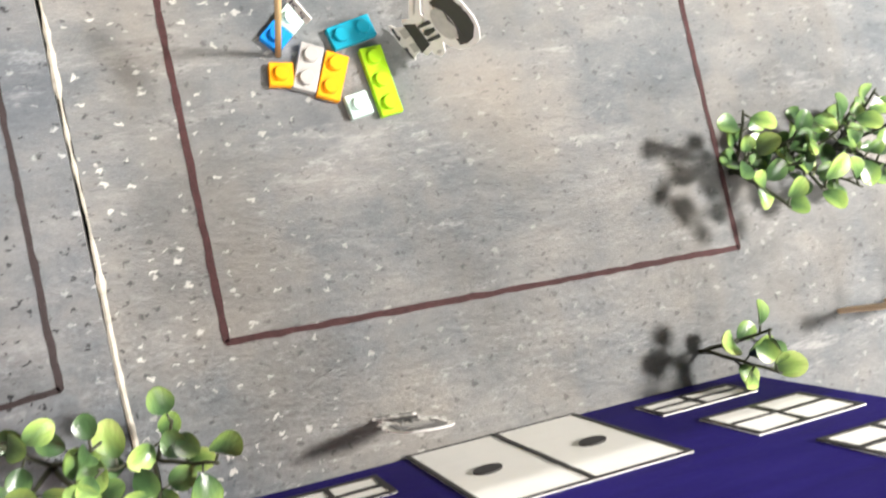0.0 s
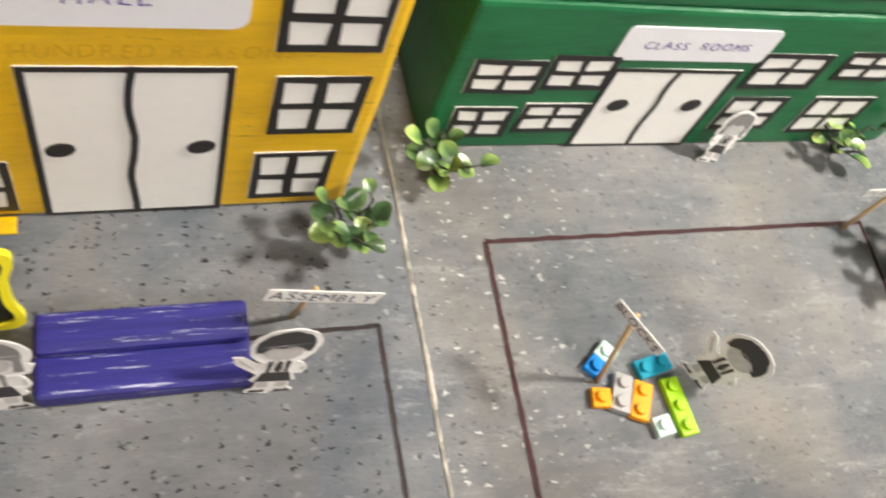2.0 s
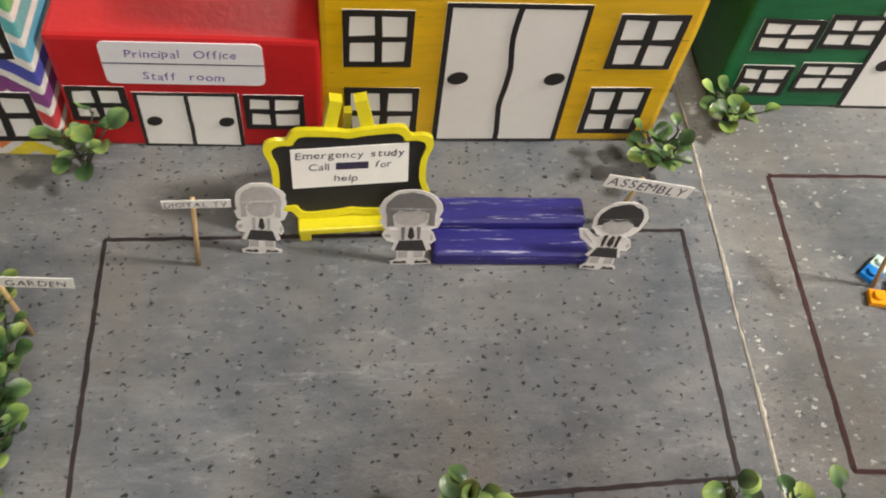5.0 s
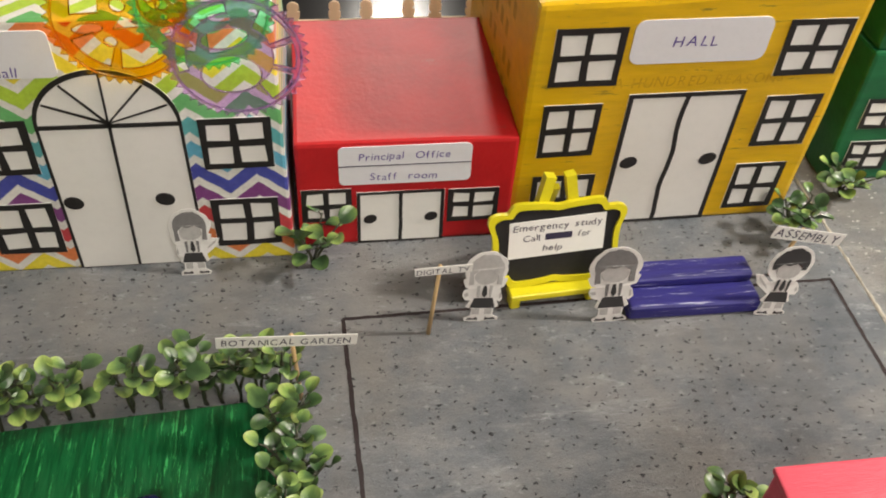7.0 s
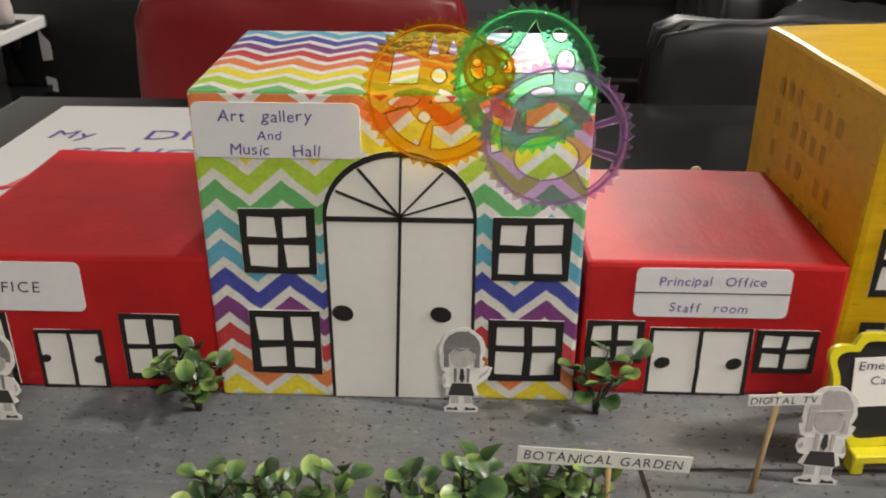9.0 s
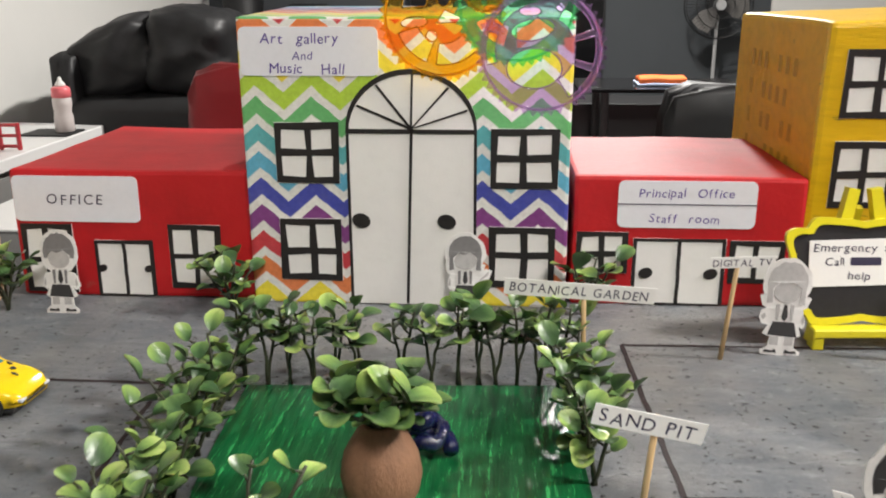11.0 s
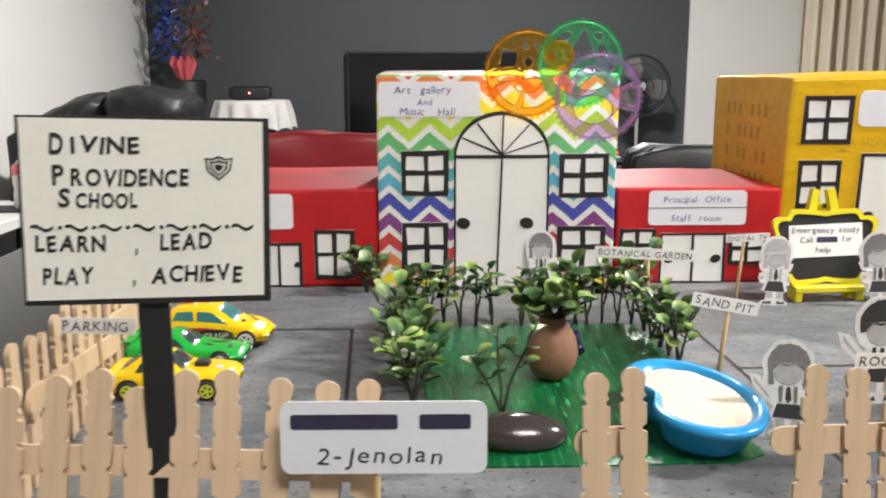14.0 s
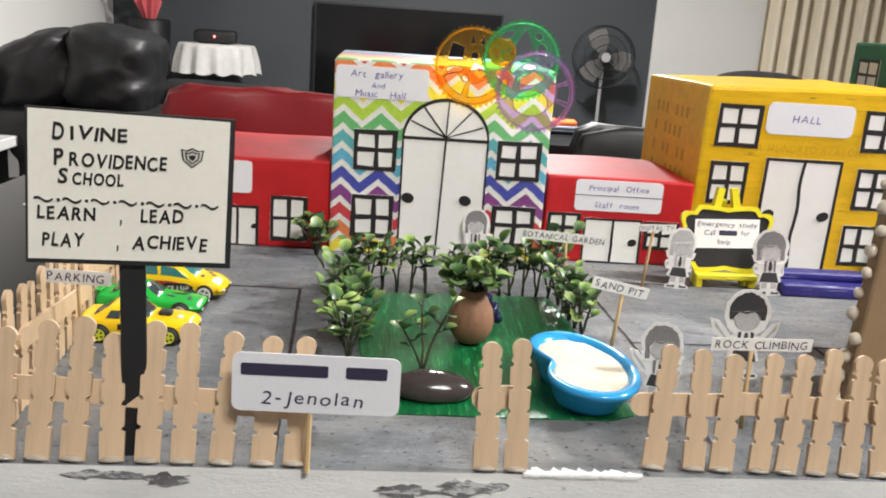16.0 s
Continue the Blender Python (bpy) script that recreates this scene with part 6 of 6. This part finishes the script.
for sy in (-0.010, 0.010):
    part("spoiler_strut", mesh_of("spoiler_strut", *box(-0.0348, -0.0335, sy - 0.0006, sy + 0.0006, 0.0130, 0.0169), "car_g"), sport)
muscle, ax = toy_car((-0.1335, -0.1958, 0), 0, [(-0.0360, 0.0140, 0.0125, 0.0130, 0.0118), (-0.0340, 0.0156, 0.0150, 0.0156, 0.0126), (-0.0270, 0.0162, 0.0154, 0.0162, 0.0128), (-0.0160, 0.0162, 0.0152, 0.0222, 0.0114), (-0.0080, 0.0162, 0.0150, 0.0228, 0.0114), (-0.0010, 0.0162, 0.0148, 0.0222, 0.0114), (0.0085, 0.0162, 0.0142, 0.0156, 0.0128), (0.0220, 0.0160, 0.0132, 0.0148, 0.0126), (0.0320, 0.0154, 0.0120, 0.0136, 0.0120), (0.0358, 0.0138, 0.0100, 0.0114, 0.0108)],
                    [(0.0000, 0.0080), (-0.0262, -0.0168)], [(-0.0175, -0.0150, -0.0090, -0.0090), (-0.0075, -0.0075, -0.0020, 0.0035)], "car_y", "glass", "rim_y", "yellow toy muscle car with bonnet scoop and side stripe, parked", wr=0.0058)
part("bonnet_scoop", mesh_of("bonnet_scoop", *box(0.0120, 0.0200, -0.0038, 0.0038, 0.0148, 0.0184, 0.0011, 2), "tyre"), muscle, "black bonnet scoop")
flank_print(muscle, ax, "tyre", [[(-0.0130, 0.0068), (0.0130, 0.0060), (0.0130, 0.0066), (-0.0130, 0.0074)], [(-0.0100, 0.0095), (-0.0050, 0.0095), (-0.0050, 0.0130), (-0.0100, 0.0130)], [(0.0092, 0.0098), (0.0106, 0.0098), (0.0106, 0.0118), (0.0092, 0.0118)], [(0.0114, 0.0098), (0.0128, 0.0098), (0.0128, 0.0118), (0.0114, 0.0118)]])
top_print(muscle, ax, "rim_c", [splash(0.0260, -0.003, 0.0022, 0.0030, 15)])

# ---- trays, picnic table and sticks at the far side ----
for (tx, ty), lab in (((0.748, 0.013), "dark tray of red glazed blocks on the board"), ((0.752, -0.020), "second dark tray of red glazed blocks on the board")):
    tray = thing("block_tray", lab, "tray", (tx, ty, 0), rz=-4, group="red block trays")
    part("base", mesh_of("base", *box(-0.030, 0.034, -0.0145, 0.0145, 0, 0.0050, 0.0006, 1), "crate"), tray)
    part("rim", mesh_of("rim", *box(-0.0315, 0.0355, -0.0160, -0.0146, 0, 0.0085, 0.0004, 1), "metal"), tray)
    for i in range(5):
        for j in range(2):
            x, y = -0.0235 + i * 0.0128, -0.0068 + j * 0.0136
            part("block", mesh_of("block", *box(x - 0.0052, x + 0.0052, y - 0.0056, y + 0.0056, 0.0050, 0.0092, 0.0011, 2, 1, 0.0005, i * 2 + j), "crate_red"), tray)
picnic = thing("picnic_table", "little black topped picnic table on craft stick legs", "table", (0.712, 0.058, 0), rz=-38)
part("tabletop", mesh_of("tabletop", *box(-0.034, 0.034, -0.0085, 0.0085, 0.028, 0.031, 0.0012, 1), "tyre"), picnic)
for sx in (-0.022, 0.020):
    for sy in (-1, 1):
        part("leg", mesh_of("leg", *tube([(sx, sy * 0.018, 0), (sx, sy * 0.002, 0.0285)], [0.0030, 0.0030], 4), "wood"), picnic)
for sy in (-0.019, 0.019):
    part("seat", mesh_of("seat", *box(-0.032, 0.032, sy - 0.0048, sy + 0.0048, 0.0130, 0.0148, 0.0005, 1), "wood"), picnic)
rack = thing("stick_rack", "small frame of craft sticks standing on the grey board", "rack", (0.690, -0.205, 0), rz=-4)
part("bar", mesh_of("bar", *box(-0.030, 0.040, -0.0012, 0.0012, 0.026, 0.032, 0.0005, 1), "wood"), rack)
for sx in (-0.026, -0.002, 0.024):
    part("upright", mesh_of("upright", *box(sx - 0.0032, sx + 0.0032, -0.0035, -0.0016, 0, 0.0320, 0.0004, 1), "wood"), rack)
thing("cardboard_wall", "upright brown cardboard wall closing the board", "wall", (0.790, 0.03, 0), rz=-8, data=mesh_of("side_panel", *box(0, 0.006, 0, 0.19, 0, 0.11, 0.0005, 1), "card"))

# ---- poster lying behind the office ----
poster = thing("poster", "white poster with violet handwriting lying on the black table", "poster", (-0.180, 0.385, -0.0280), rz=0)
part("sheet", mesh_of("sheet", *box(-0.180, 0.200, -0.165, 0.170, 0, 0.0020, 0.0004, 1), "white_gloss"), poster)
for txt, size, u, v0, wd, sd in (("My", 0.034, -0.150, 0.062, 0.045, 61), ("DREAM", 0.040, -0.060, 0.062, 0.160, 62), ("SCHOOL", 0.030, -0.115, 0.015, 0.180, 63)):
    part("lettering", mesh_of("lettering", *writing(txt, size, u, v0, 0.0024, seed=sd, align="L", wide=wd, weight=0.0), "ink_blue"), poster, "violet handwriting")
part("red_scribble", mesh_of("red_scribble", *tube([(-0.150 + 0.008 * i, -0.075 + 0.006 * i + 0.016 * math.sin(i * 1.9), 0.0026) for i in range(14)], 0.0022, 5), "crate_red"), poster, "red marker scribble")


# ---- the living room behind ----
def cushion(x0, x1, y0, y1, z0, z1, puff, seed, seg=10, hard=5.0):
    """A padded block: a rounded box with swollen faces and soft creases."""
    bm = bmesh.new()
    bmesh.ops.create_cube(bm, size=2)
    bmesh.ops.subdivide_edges(bm, edges=bm.edges[:], cuts=seg, use_grid_fill=True)
    c, h = Vector(((x0 + x1) / 2, (y0 + y1) / 2, (z0 + z1) / 2)), Vector(((x1 - x0) / 2, (y1 - y0) / 2, (z1 - z0) / 2))
    for v in bm.verts:
        p = v.co.copy()
        n = (abs(p.x) ** hard + abs(p.y) ** hard + abs(p.z) ** hard) ** (1 / hard)
        p = p / n
        w = 1 + puff * (1 - abs(p.x) ** 2) * (1 - abs(p.z) ** 2 * 0.6)
        crease = 0.012 * noise.noise(Vector((p.x * 3 + seed, p.y * 3, p.z * 5)))
        v.co = Vector((c.x + p.x * h.x, c.y + p.y * h.y * w, c.z + p.z * h.z)) + p * crease
    bm.verts.index_update()
    out = [tuple(v.co) for v in bm.verts], [tuple(v.index for v in f.verts) for f in bm.faces]
    bm.free()
    return out


def sofa(at, rz, seats, label, name="sofa", size=1.0):
    root = thing(name, label, name, at, rz=rz)
    w = 0.62 * seats
    root.scale = (size, size, size)
    part("base", mesh_of("base", *cushion(-w / 2, w / 2, -0.42, 0.30, 0.04, 0.34, 0.02, 1, 6), "leather", smooth=True), root)
    for k in range(seats):
        x0 = -w / 2 + k * 0.62
        part("seat_cushion", mesh_of("seat_cushion", *cushion(x0 + 0.01, x0 + 0.61, -0.46, 0.16, 0.34, 0.50, 0.06, k + 2), "leather", smooth=True), root)
        part("back_cushion", mesh_of("back_cushion", *cushion(x0 + 0.01, x0 + 0.61, 0.08, 0.34, 0.44, 0.76, 0.3, k + 5, hard=3.2), "leather", smooth=True), root)
        part("head_cushion", mesh_of("head_cushion", *cushion(x0 - 0.01, x0 + 0.63, 0.00, 0.40, 0.62, 1.0, 0.35, k + 9, hard=2.5), "leather", smooth=True), root)
    for sx in (-1, 1):
        part("armrest", mesh_of("armrest", *cushion(sx * (w / 2 + 0.11) - 0.11, sx * (w / 2 + 0.11) + 0.11, -0.44, 0.34, 0.03, 0.62, 0.03, 12 + sx), "leather", smooth=True), root)
    return root


couch = thing("sofa", "black leather sofa with two slumped back cushions by white wall", "sofa", (-1.17, 3.05, FLOOR))
part("base", mesh_of("base", *cushion(-0.40, 0.62, -0.30, 0.40, 0.04, 0.545, 0.01, 1, 8, hard=14.0), "leather", smooth=True), couch)
part("armrest", mesh_of("armrest", *cushion(-0.425, -0.33, -0.28, 0.40, 0.05, 0.700, 0.02, 3, 8, hard=12.0), "leather", smooth=True), couch)
part("armrest", mesh_of("armrest", *cushion(0.14, 0.64, 0.16, 0.42, 0.30, 0.640, 0.02, 7, 8, hard=9.0), "leather", smooth=True), couch)
for (cx, cz, wx, wz, turn, sd) in ((-0.215, 0.665, 0.185, 0.140, -22, 21), (0.055, 0.690, 0.165, 0.168, 9, 27)):
    pad = cushion(-wx, wx, -0.22, 0.24, -wz, wz, 0.10, sd, 14, hard=4.6)
    bent = []
    for x, y, z in pad[0]:
        fold = 0.014 * math.sin(34 * (x * 0.8 - z) + sd) * max(0.0, 1 - abs(z) / wz) + 0.018 * noise.noise(Vector((x * 7, y * 5, z * 9 + sd)))
        bent.append((x + fold * 0.4, y - fold, z + fold * 0.5))
    cush = part("back_cushion", mesh_of("back_cushion", bent, pad[1], "leather", smooth=True), couch)
    cush.matrix_basis = pose(cx, 0.0, cz, 0, turn, 0)
sofa((1.60, 3.3, FLOOR - 0.0), -30, 1, "black padded leather armchair beside the curtain", "armchair", 0.84)


def dining_chair(at, rz, mat, label, top):
    root = thing("dining_chair", label, "chair", at, rz=rz, group="chairs at the table")
    part("backrest", mesh_of("backrest", *cushion(-0.225, 0.225, 0.0, 0.055, 0.40, top, 0.15, 3, hard=11.0), mat, smooth=True), root)
    part("seat", mesh_of("seat", *cushion(-0.225, 0.225, -0.42, 0.03, 0.40, 0.48, 0.02, 4), mat, smooth=True), root)
    for sx in (-0.19, 0.19):
        for sy in (-0.38, 0.02):
            part("leg", mesh_of("leg", *box(sx - 0.018, sx + 0.018, sy - 0.018, sy + 0.018, 0, 0.405, 0.003, 1), "dark"), root)
    return root


dining_chair((-0.170, 0.870, FLOOR), 0, "redleather", "red leather dining chair pushed behind the black table", 0.822)
dining_chair((0.500, 0.720, FLOOR), 0, "leather", "black leather dining chair behind the black table", 0.812)

tv = thing("television", "large black flat television hanging on the grey wall", "television", (0.075, 5.44, -0.09))
part("casing", mesh_of("casing", *box(-0.62, 0.62, -0.055, -0.003, -0.36, 0.36, 0.006, 2), "dark"), tv)
part("screen", mesh_of("screen", *box(-0.605, 0.605, -0.058, -0.0555, -0.345, 0.345), "screen"), tv)
fan = thing("pedestal_fan", "black pedestal fan with grey blades and wire cage", "fan", (1.335, 5.18, FLOOR))
fz = 0.82
part("base", mesh_of("base", *lathe([(0.20, 0.0), (0.20, 0.015), (0.10, 0.035), (0.03, 0.05), (0.02, 0.05)], 28), "dark", smooth=True), fan)
part("pole", mesh_of("pole", *tube([(0, 0, 0.05), (0, 0, fz - 0.06)], 0.011, 10), "metal"), fan)
part("motor", mesh_of("motor", *tube([(0, 0.12, fz), (0, -0.02, fz)], [0.05, 0.06], 16), "dark"), fan)
for ry_, dy in ((0.195, -0.05), (0.200, -0.01), (0.195, 0.03), (0.14, -0.068), (0.08, -0.078)):
    part("cage_ring", mesh_of("cage_ring", *tube([(ry_ * math.cos(t), dy, fz + ry_ * math.sin(t)) for t in (2 * math.pi * i / 36 for i in range(37))], 0.0026, 5), "dark"), fan, "black wire ring")
wire = mesh_of("cage_wire", *tube([(0.03, -0.08, 0), (0.13, -0.07, 0), (0.185, -0.045, 0), (0.199, -0.01, 0), (0.185, 0.030, 0), (0.06, 0.045, 0)], 0.0013, 4), "dark")
for i in range(56):
    part("cage_wire", wire, fan).matrix_basis = pose(0, 0, fz, 0, 360 * i / 56)
for k in range(3):
    t0 = 2.0 + 2 * math.pi * k / 3
    loop = [(0.03, -0.02), (0.09, -0.065), (0.165, -0.07), (0.180, -0.01), (0.165, 0.05), (0.10, 0.055), (0.04, 0.025)]
    q = slab([[(c * math.cos(t0) - d * math.sin(t0), c * math.sin(t0) + d * math.cos(t0)) for c, d in loop]], -0.002, 0.002)
    part("blade", mesh_of("blade", [(u, -0.03 - w + 0.1 * (u * math.sin(t0) - v_ * math.cos(t0)) * 0.4, fz + v_) for u, v_, w in q[0]], q[1], "fan_blade"), fan)
part("hub", mesh_of("hub", *tube([(0, -0.02, fz), (0, -0.085, fz)], [0.035, 0.03], 16), "metal"), fan)

side = thing("side_table", "small dark round side table by the grey wall", "table", (-1.115, 5.10, FLOOR + 0.05))
part("tabletop", mesh_of("tabletop", *lathe([(0.22, 0.66), (0.225, 0.67), (0.225, 0.69), (0.01, 0.69)], 32), "dark"), side)
part("pedestal", mesh_of("pedestal", *lathe([(0.16, -0.05), (0.15, -0.03), (0.03, 0.05), (0.03, 0.66)], 20), "dark"), side)
verts, faces, n = [], [], 96
for r, z, amp in ((0.02, 0.6945, 0), (0.18, 0.6945, 0), (0.228, 0.6935, 0.001), (0.236, 0.67, 0.006), (0.246, 0.60, 0.018), (0.252, 0.53, 0.026)):
    for k in range(n):
        t = 2 * math.pi * k / n
        rr = r + amp * math.sin(t * 13)
        verts.append((rr * math.cos(t), rr * math.sin(t), z - (0.018 * abs(math.sin(t * 6.5)) if z < 0.55 else 0)))
for i in range(5):
    faces += [(i * n + k, i * n + (k + 1) % n, (i + 1) * n + (k + 1) % n, (i + 1) * n + k) for k in range(n)]
faces.append(tuple(range(n)))
thing("tablecloth", "white lace tablecloth hanging in folds over side table", "tablecloth", (-1.115, 5.10, FLOOR + 0.05), data=mesh_of("tablecloth", verts, faces, "cloth", smooth=True))
speaker = thing("speaker", "small black wireless speaker with a red light", "speaker", (-1.115, 5.06, FLOOR + 0.745))
part("case", mesh_of("case", *cushion(-0.13, 0.13, -0.04, 0.04, 0.0, 0.085, 0.02, 3, 5), "dark", smooth=True), speaker)
part("led", mesh_of("led", *tube([(0, -0.040, 0.045), (0, -0.047, 0.045)], 0.007, 12), "red_led"), speaker, "red indicator light")

vase = thing("floor_vase", "tall black floor vase holding tinsel branches", "vase", (-1.53, 5.12, FLOOR))
part("body", mesh_of("body", *lathe([(0.09, 0.0), (0.10, 0.02), (0.11, 0.5), (0.125, 0.86), (0.115, 0.87), (0.10, 0.80)], 24), "dark", smooth=True), vase)
wrap = [(0.06 * math.cos(t) * (1 + 0.4 * (k % 2)), 0.06 * math.sin(t) * (1 + 0.4 * (k % 2)), 1.02 - 0.05 * (k % 2)) for k, t in enumerate(2 * math.pi * i / 18 for i in range(18))]
base_ = [(0.035 * math.cos(2 * math.pi * i / 18), 0.035 * math.sin(2 * math.pi * i / 18), 0.86) for i in range(18)]
part("paper_wrap", mesh_of("paper_wrap", base_ + [(x, y - 0.04, z) for x, y, z in wrap], [(i, (i + 1) % 18, 18 + (i + 1) % 18, 18 + i) for i in range(18)], "pinkcap"), vase, "coral pink paper wrap")
rng = random.Random(9)
for mat, cx in (("tinsel_blue", -0.09), ("tinsel_brown", 0.08)):
    tv_, tf_ = [], []
    for i in range(420):
        a, r, z = rng.uniform(0, 6.28), rng.uniform(0, 0.13) , rng.uniform(1.0, 1.75)
        c = Vector((cx + math.cos(a) * r, math.sin(a) * r, z))
        d1 = Vector((rng.uniform(-1, 1), rng.uniform(-1, 1), rng.uniform(-1, 1))) * 0.024
        d2 = Vector((rng.uniform(-1, 1), rng.uniform(-1, 1), rng.uniform(-1, 1))) * 0.014
        k = len(tv_)
        tv_ += [tuple(c - d1), tuple(c + d2), tuple(c + d1), tuple(c - d2)]
        tf_.append((k, k + 1, k + 2, k + 3))
    part("tinsel", mesh_of("tinsel", tv_, tf_, mat), vase, "shiny tinsel foliage")["kind"] = "stuff"

verts, faces, n = [], [], 160
for z in (FLOOR + 0.02, 0.2, 0.9, CEILING - 0.08):
    verts += [(2.42 + 1.5 * i / n, 5.30 + 0.045 * math.sin(i * 0.62) + 0.02 * math.sin(i * 0.23 + 1), z) for i in range(n + 1)]
for r in range(3):
    faces += [(r * (n + 1) + i, r * (n + 1) + i + 1, (r + 1) * (n + 1) + i + 1, (r + 1) * (n + 1) + i) for i in range(n)]
cur = thing("curtain", "cream floor length curtain hanging in folds", "curtain", (0, 0, 0))
part("drape", mesh_of("drape", verts, faces, "curtain", smooth=True), cur)
part("rail", mesh_of("rail", *tube([(2.36, 5.30, CEILING - 0.07), (3.98, 5.30, CEILING - 0.07)], 0.012, 10), "metal"), cur)

console = thing("console_table", "low white console table with a dark glass shelf", "table", (-1.665, 2.25, FLOOR))
part("tabletop", mesh_of("tabletop", *box(-0.24, 0.27, -0.62, 0.55, 0.405, 0.445, 0.004, 1), "white_gloss"), console)
part("shelf", mesh_of("shelf", *box(-0.22, 0.25, -0.60, 0.53, 0.18, 0.20, 0.002, 1), "table"), console)
for sx in (-0.22, 0.25):
    for sy in (-0.59, 0.52):
        part("leg", mesh_of("leg", *box(sx - 0.02, sx + 0.02, sy - 0.02, sy + 0.02, 0, 0.4049, 0.002, 1), "white_gloss"), console)
bottle = thing("baby_bottle", "clear baby bottle with coral collar and pale teat", "bottle", (-1.44, 2.55, FLOOR + 0.452))
part("body", mesh_of("body", *lathe([(0.028, 0.0), (0.032, 0.004), (0.032, 0.05), (0.028, 0.07), (0.032, 0.09), (0.031, 0.115), (0.026, 0.122)], 24), "bottle", smooth=True), bottle)
part("collar", mesh_of("collar", *lathe([(0.029, 0.118), (0.032, 0.120), (0.031, 0.150), (0.022, 0.156), (0.01, 0.156)], 24), "pinkcap", smooth=True), bottle, "coral pink collar")
part("teat", mesh_of("teat", *lathe([(0.018, 0.156), (0.016, 0.165), (0.008, 0.175), (0.006, 0.185), (0.001, 0.188)], 18), "white", smooth=True), bottle)
thing("coaster", "thin black coaster under the baby bottle", "coaster", (-1.44, 2.55, FLOOR + 0.445), data=mesh_of("coaster", *box(-0.13, 0.036, -0.07, 0.07, 0.0002, 0.0065, 0.001, 1), "dark"))
toy = thing("red_toy", "small red plastic toy ladder on the white console table", "toy", (-1.46, 2.23, FLOOR + 0.4452))
for sx in (-0.03, 0.03):
    part("upright", mesh_of("upright", *box(sx - 0.006, sx + 0.006, -0.006, 0.006, 0.0002, 0.085, 0.002, 1), "crate_red"), toy)
for z in (0.012, 0.045, 0.078):
    part("crossbar", mesh_of("crossbar", *tube([(-0.030, 0, z), (0.030, 0, z)], 0.0055, 8), "crate_red", smooth=True), toy)
coffee = thing("coffee_table", "black glass coffee table with a low cabinet behind", "table", (0.66, 3.05, FLOOR))
part("tabletop", mesh_of("tabletop", *box(-0.32, 0.30, -0.20, 0.20, 0.56, 0.575, 0.003, 1), "table"), coffee)
part("cabinet_body", mesh_of("cabinet_body", *box(-0.42, 0.40, 0.21, 0.52, 0.0, 0.47, 0.004, 1), "dark"), coffee, "black low cabinet part")
part("lower_shelf", mesh_of("lower_shelf", *box(-0.23, 0.23, -0.17, 0.17, 0.20, 0.215, 0.002, 1), "dark"), coffee)
for sx in (-0.22, 0.22):
    for sy in (-0.16, 0.16):
        part("leg", mesh_of("leg", *tube([(sx, sy, 0), (sx, sy, 0.56)], 0.016, 8), "dark"), coffee)
thing("folded_cloth", "bright orange folded cloth lying on the coffee table", "cloth", (0.66, 3.0, FLOOR + 0.5865), data=mesh_of("folded_cloth", *box(-0.09, 0.085, -0.06, 0.06, 0.0, 0.020, 0.006, 2, 2, 0.006, 4), "orange", smooth=True))
thing("folded_cloth", "pale blue folded cloth under the orange one", "cloth", (0.66, 3.0, FLOOR + 0.5755), data=mesh_of("folded_cloth", *box(-0.095, 0.09, -0.066, 0.064, 0.0, 0.010, 0.003, 2, 2, 0.003, 5), "cloth_blue", smooth=True))
thing("rug", "red and white floral rug on the floor", "rug", (0.75, 1.9, FLOOR), data=mesh_of("rug", *box(-0.85, 0.85, -0.75, 0.75, 0.0003, 0.012, 0.003, 1), "rug"))
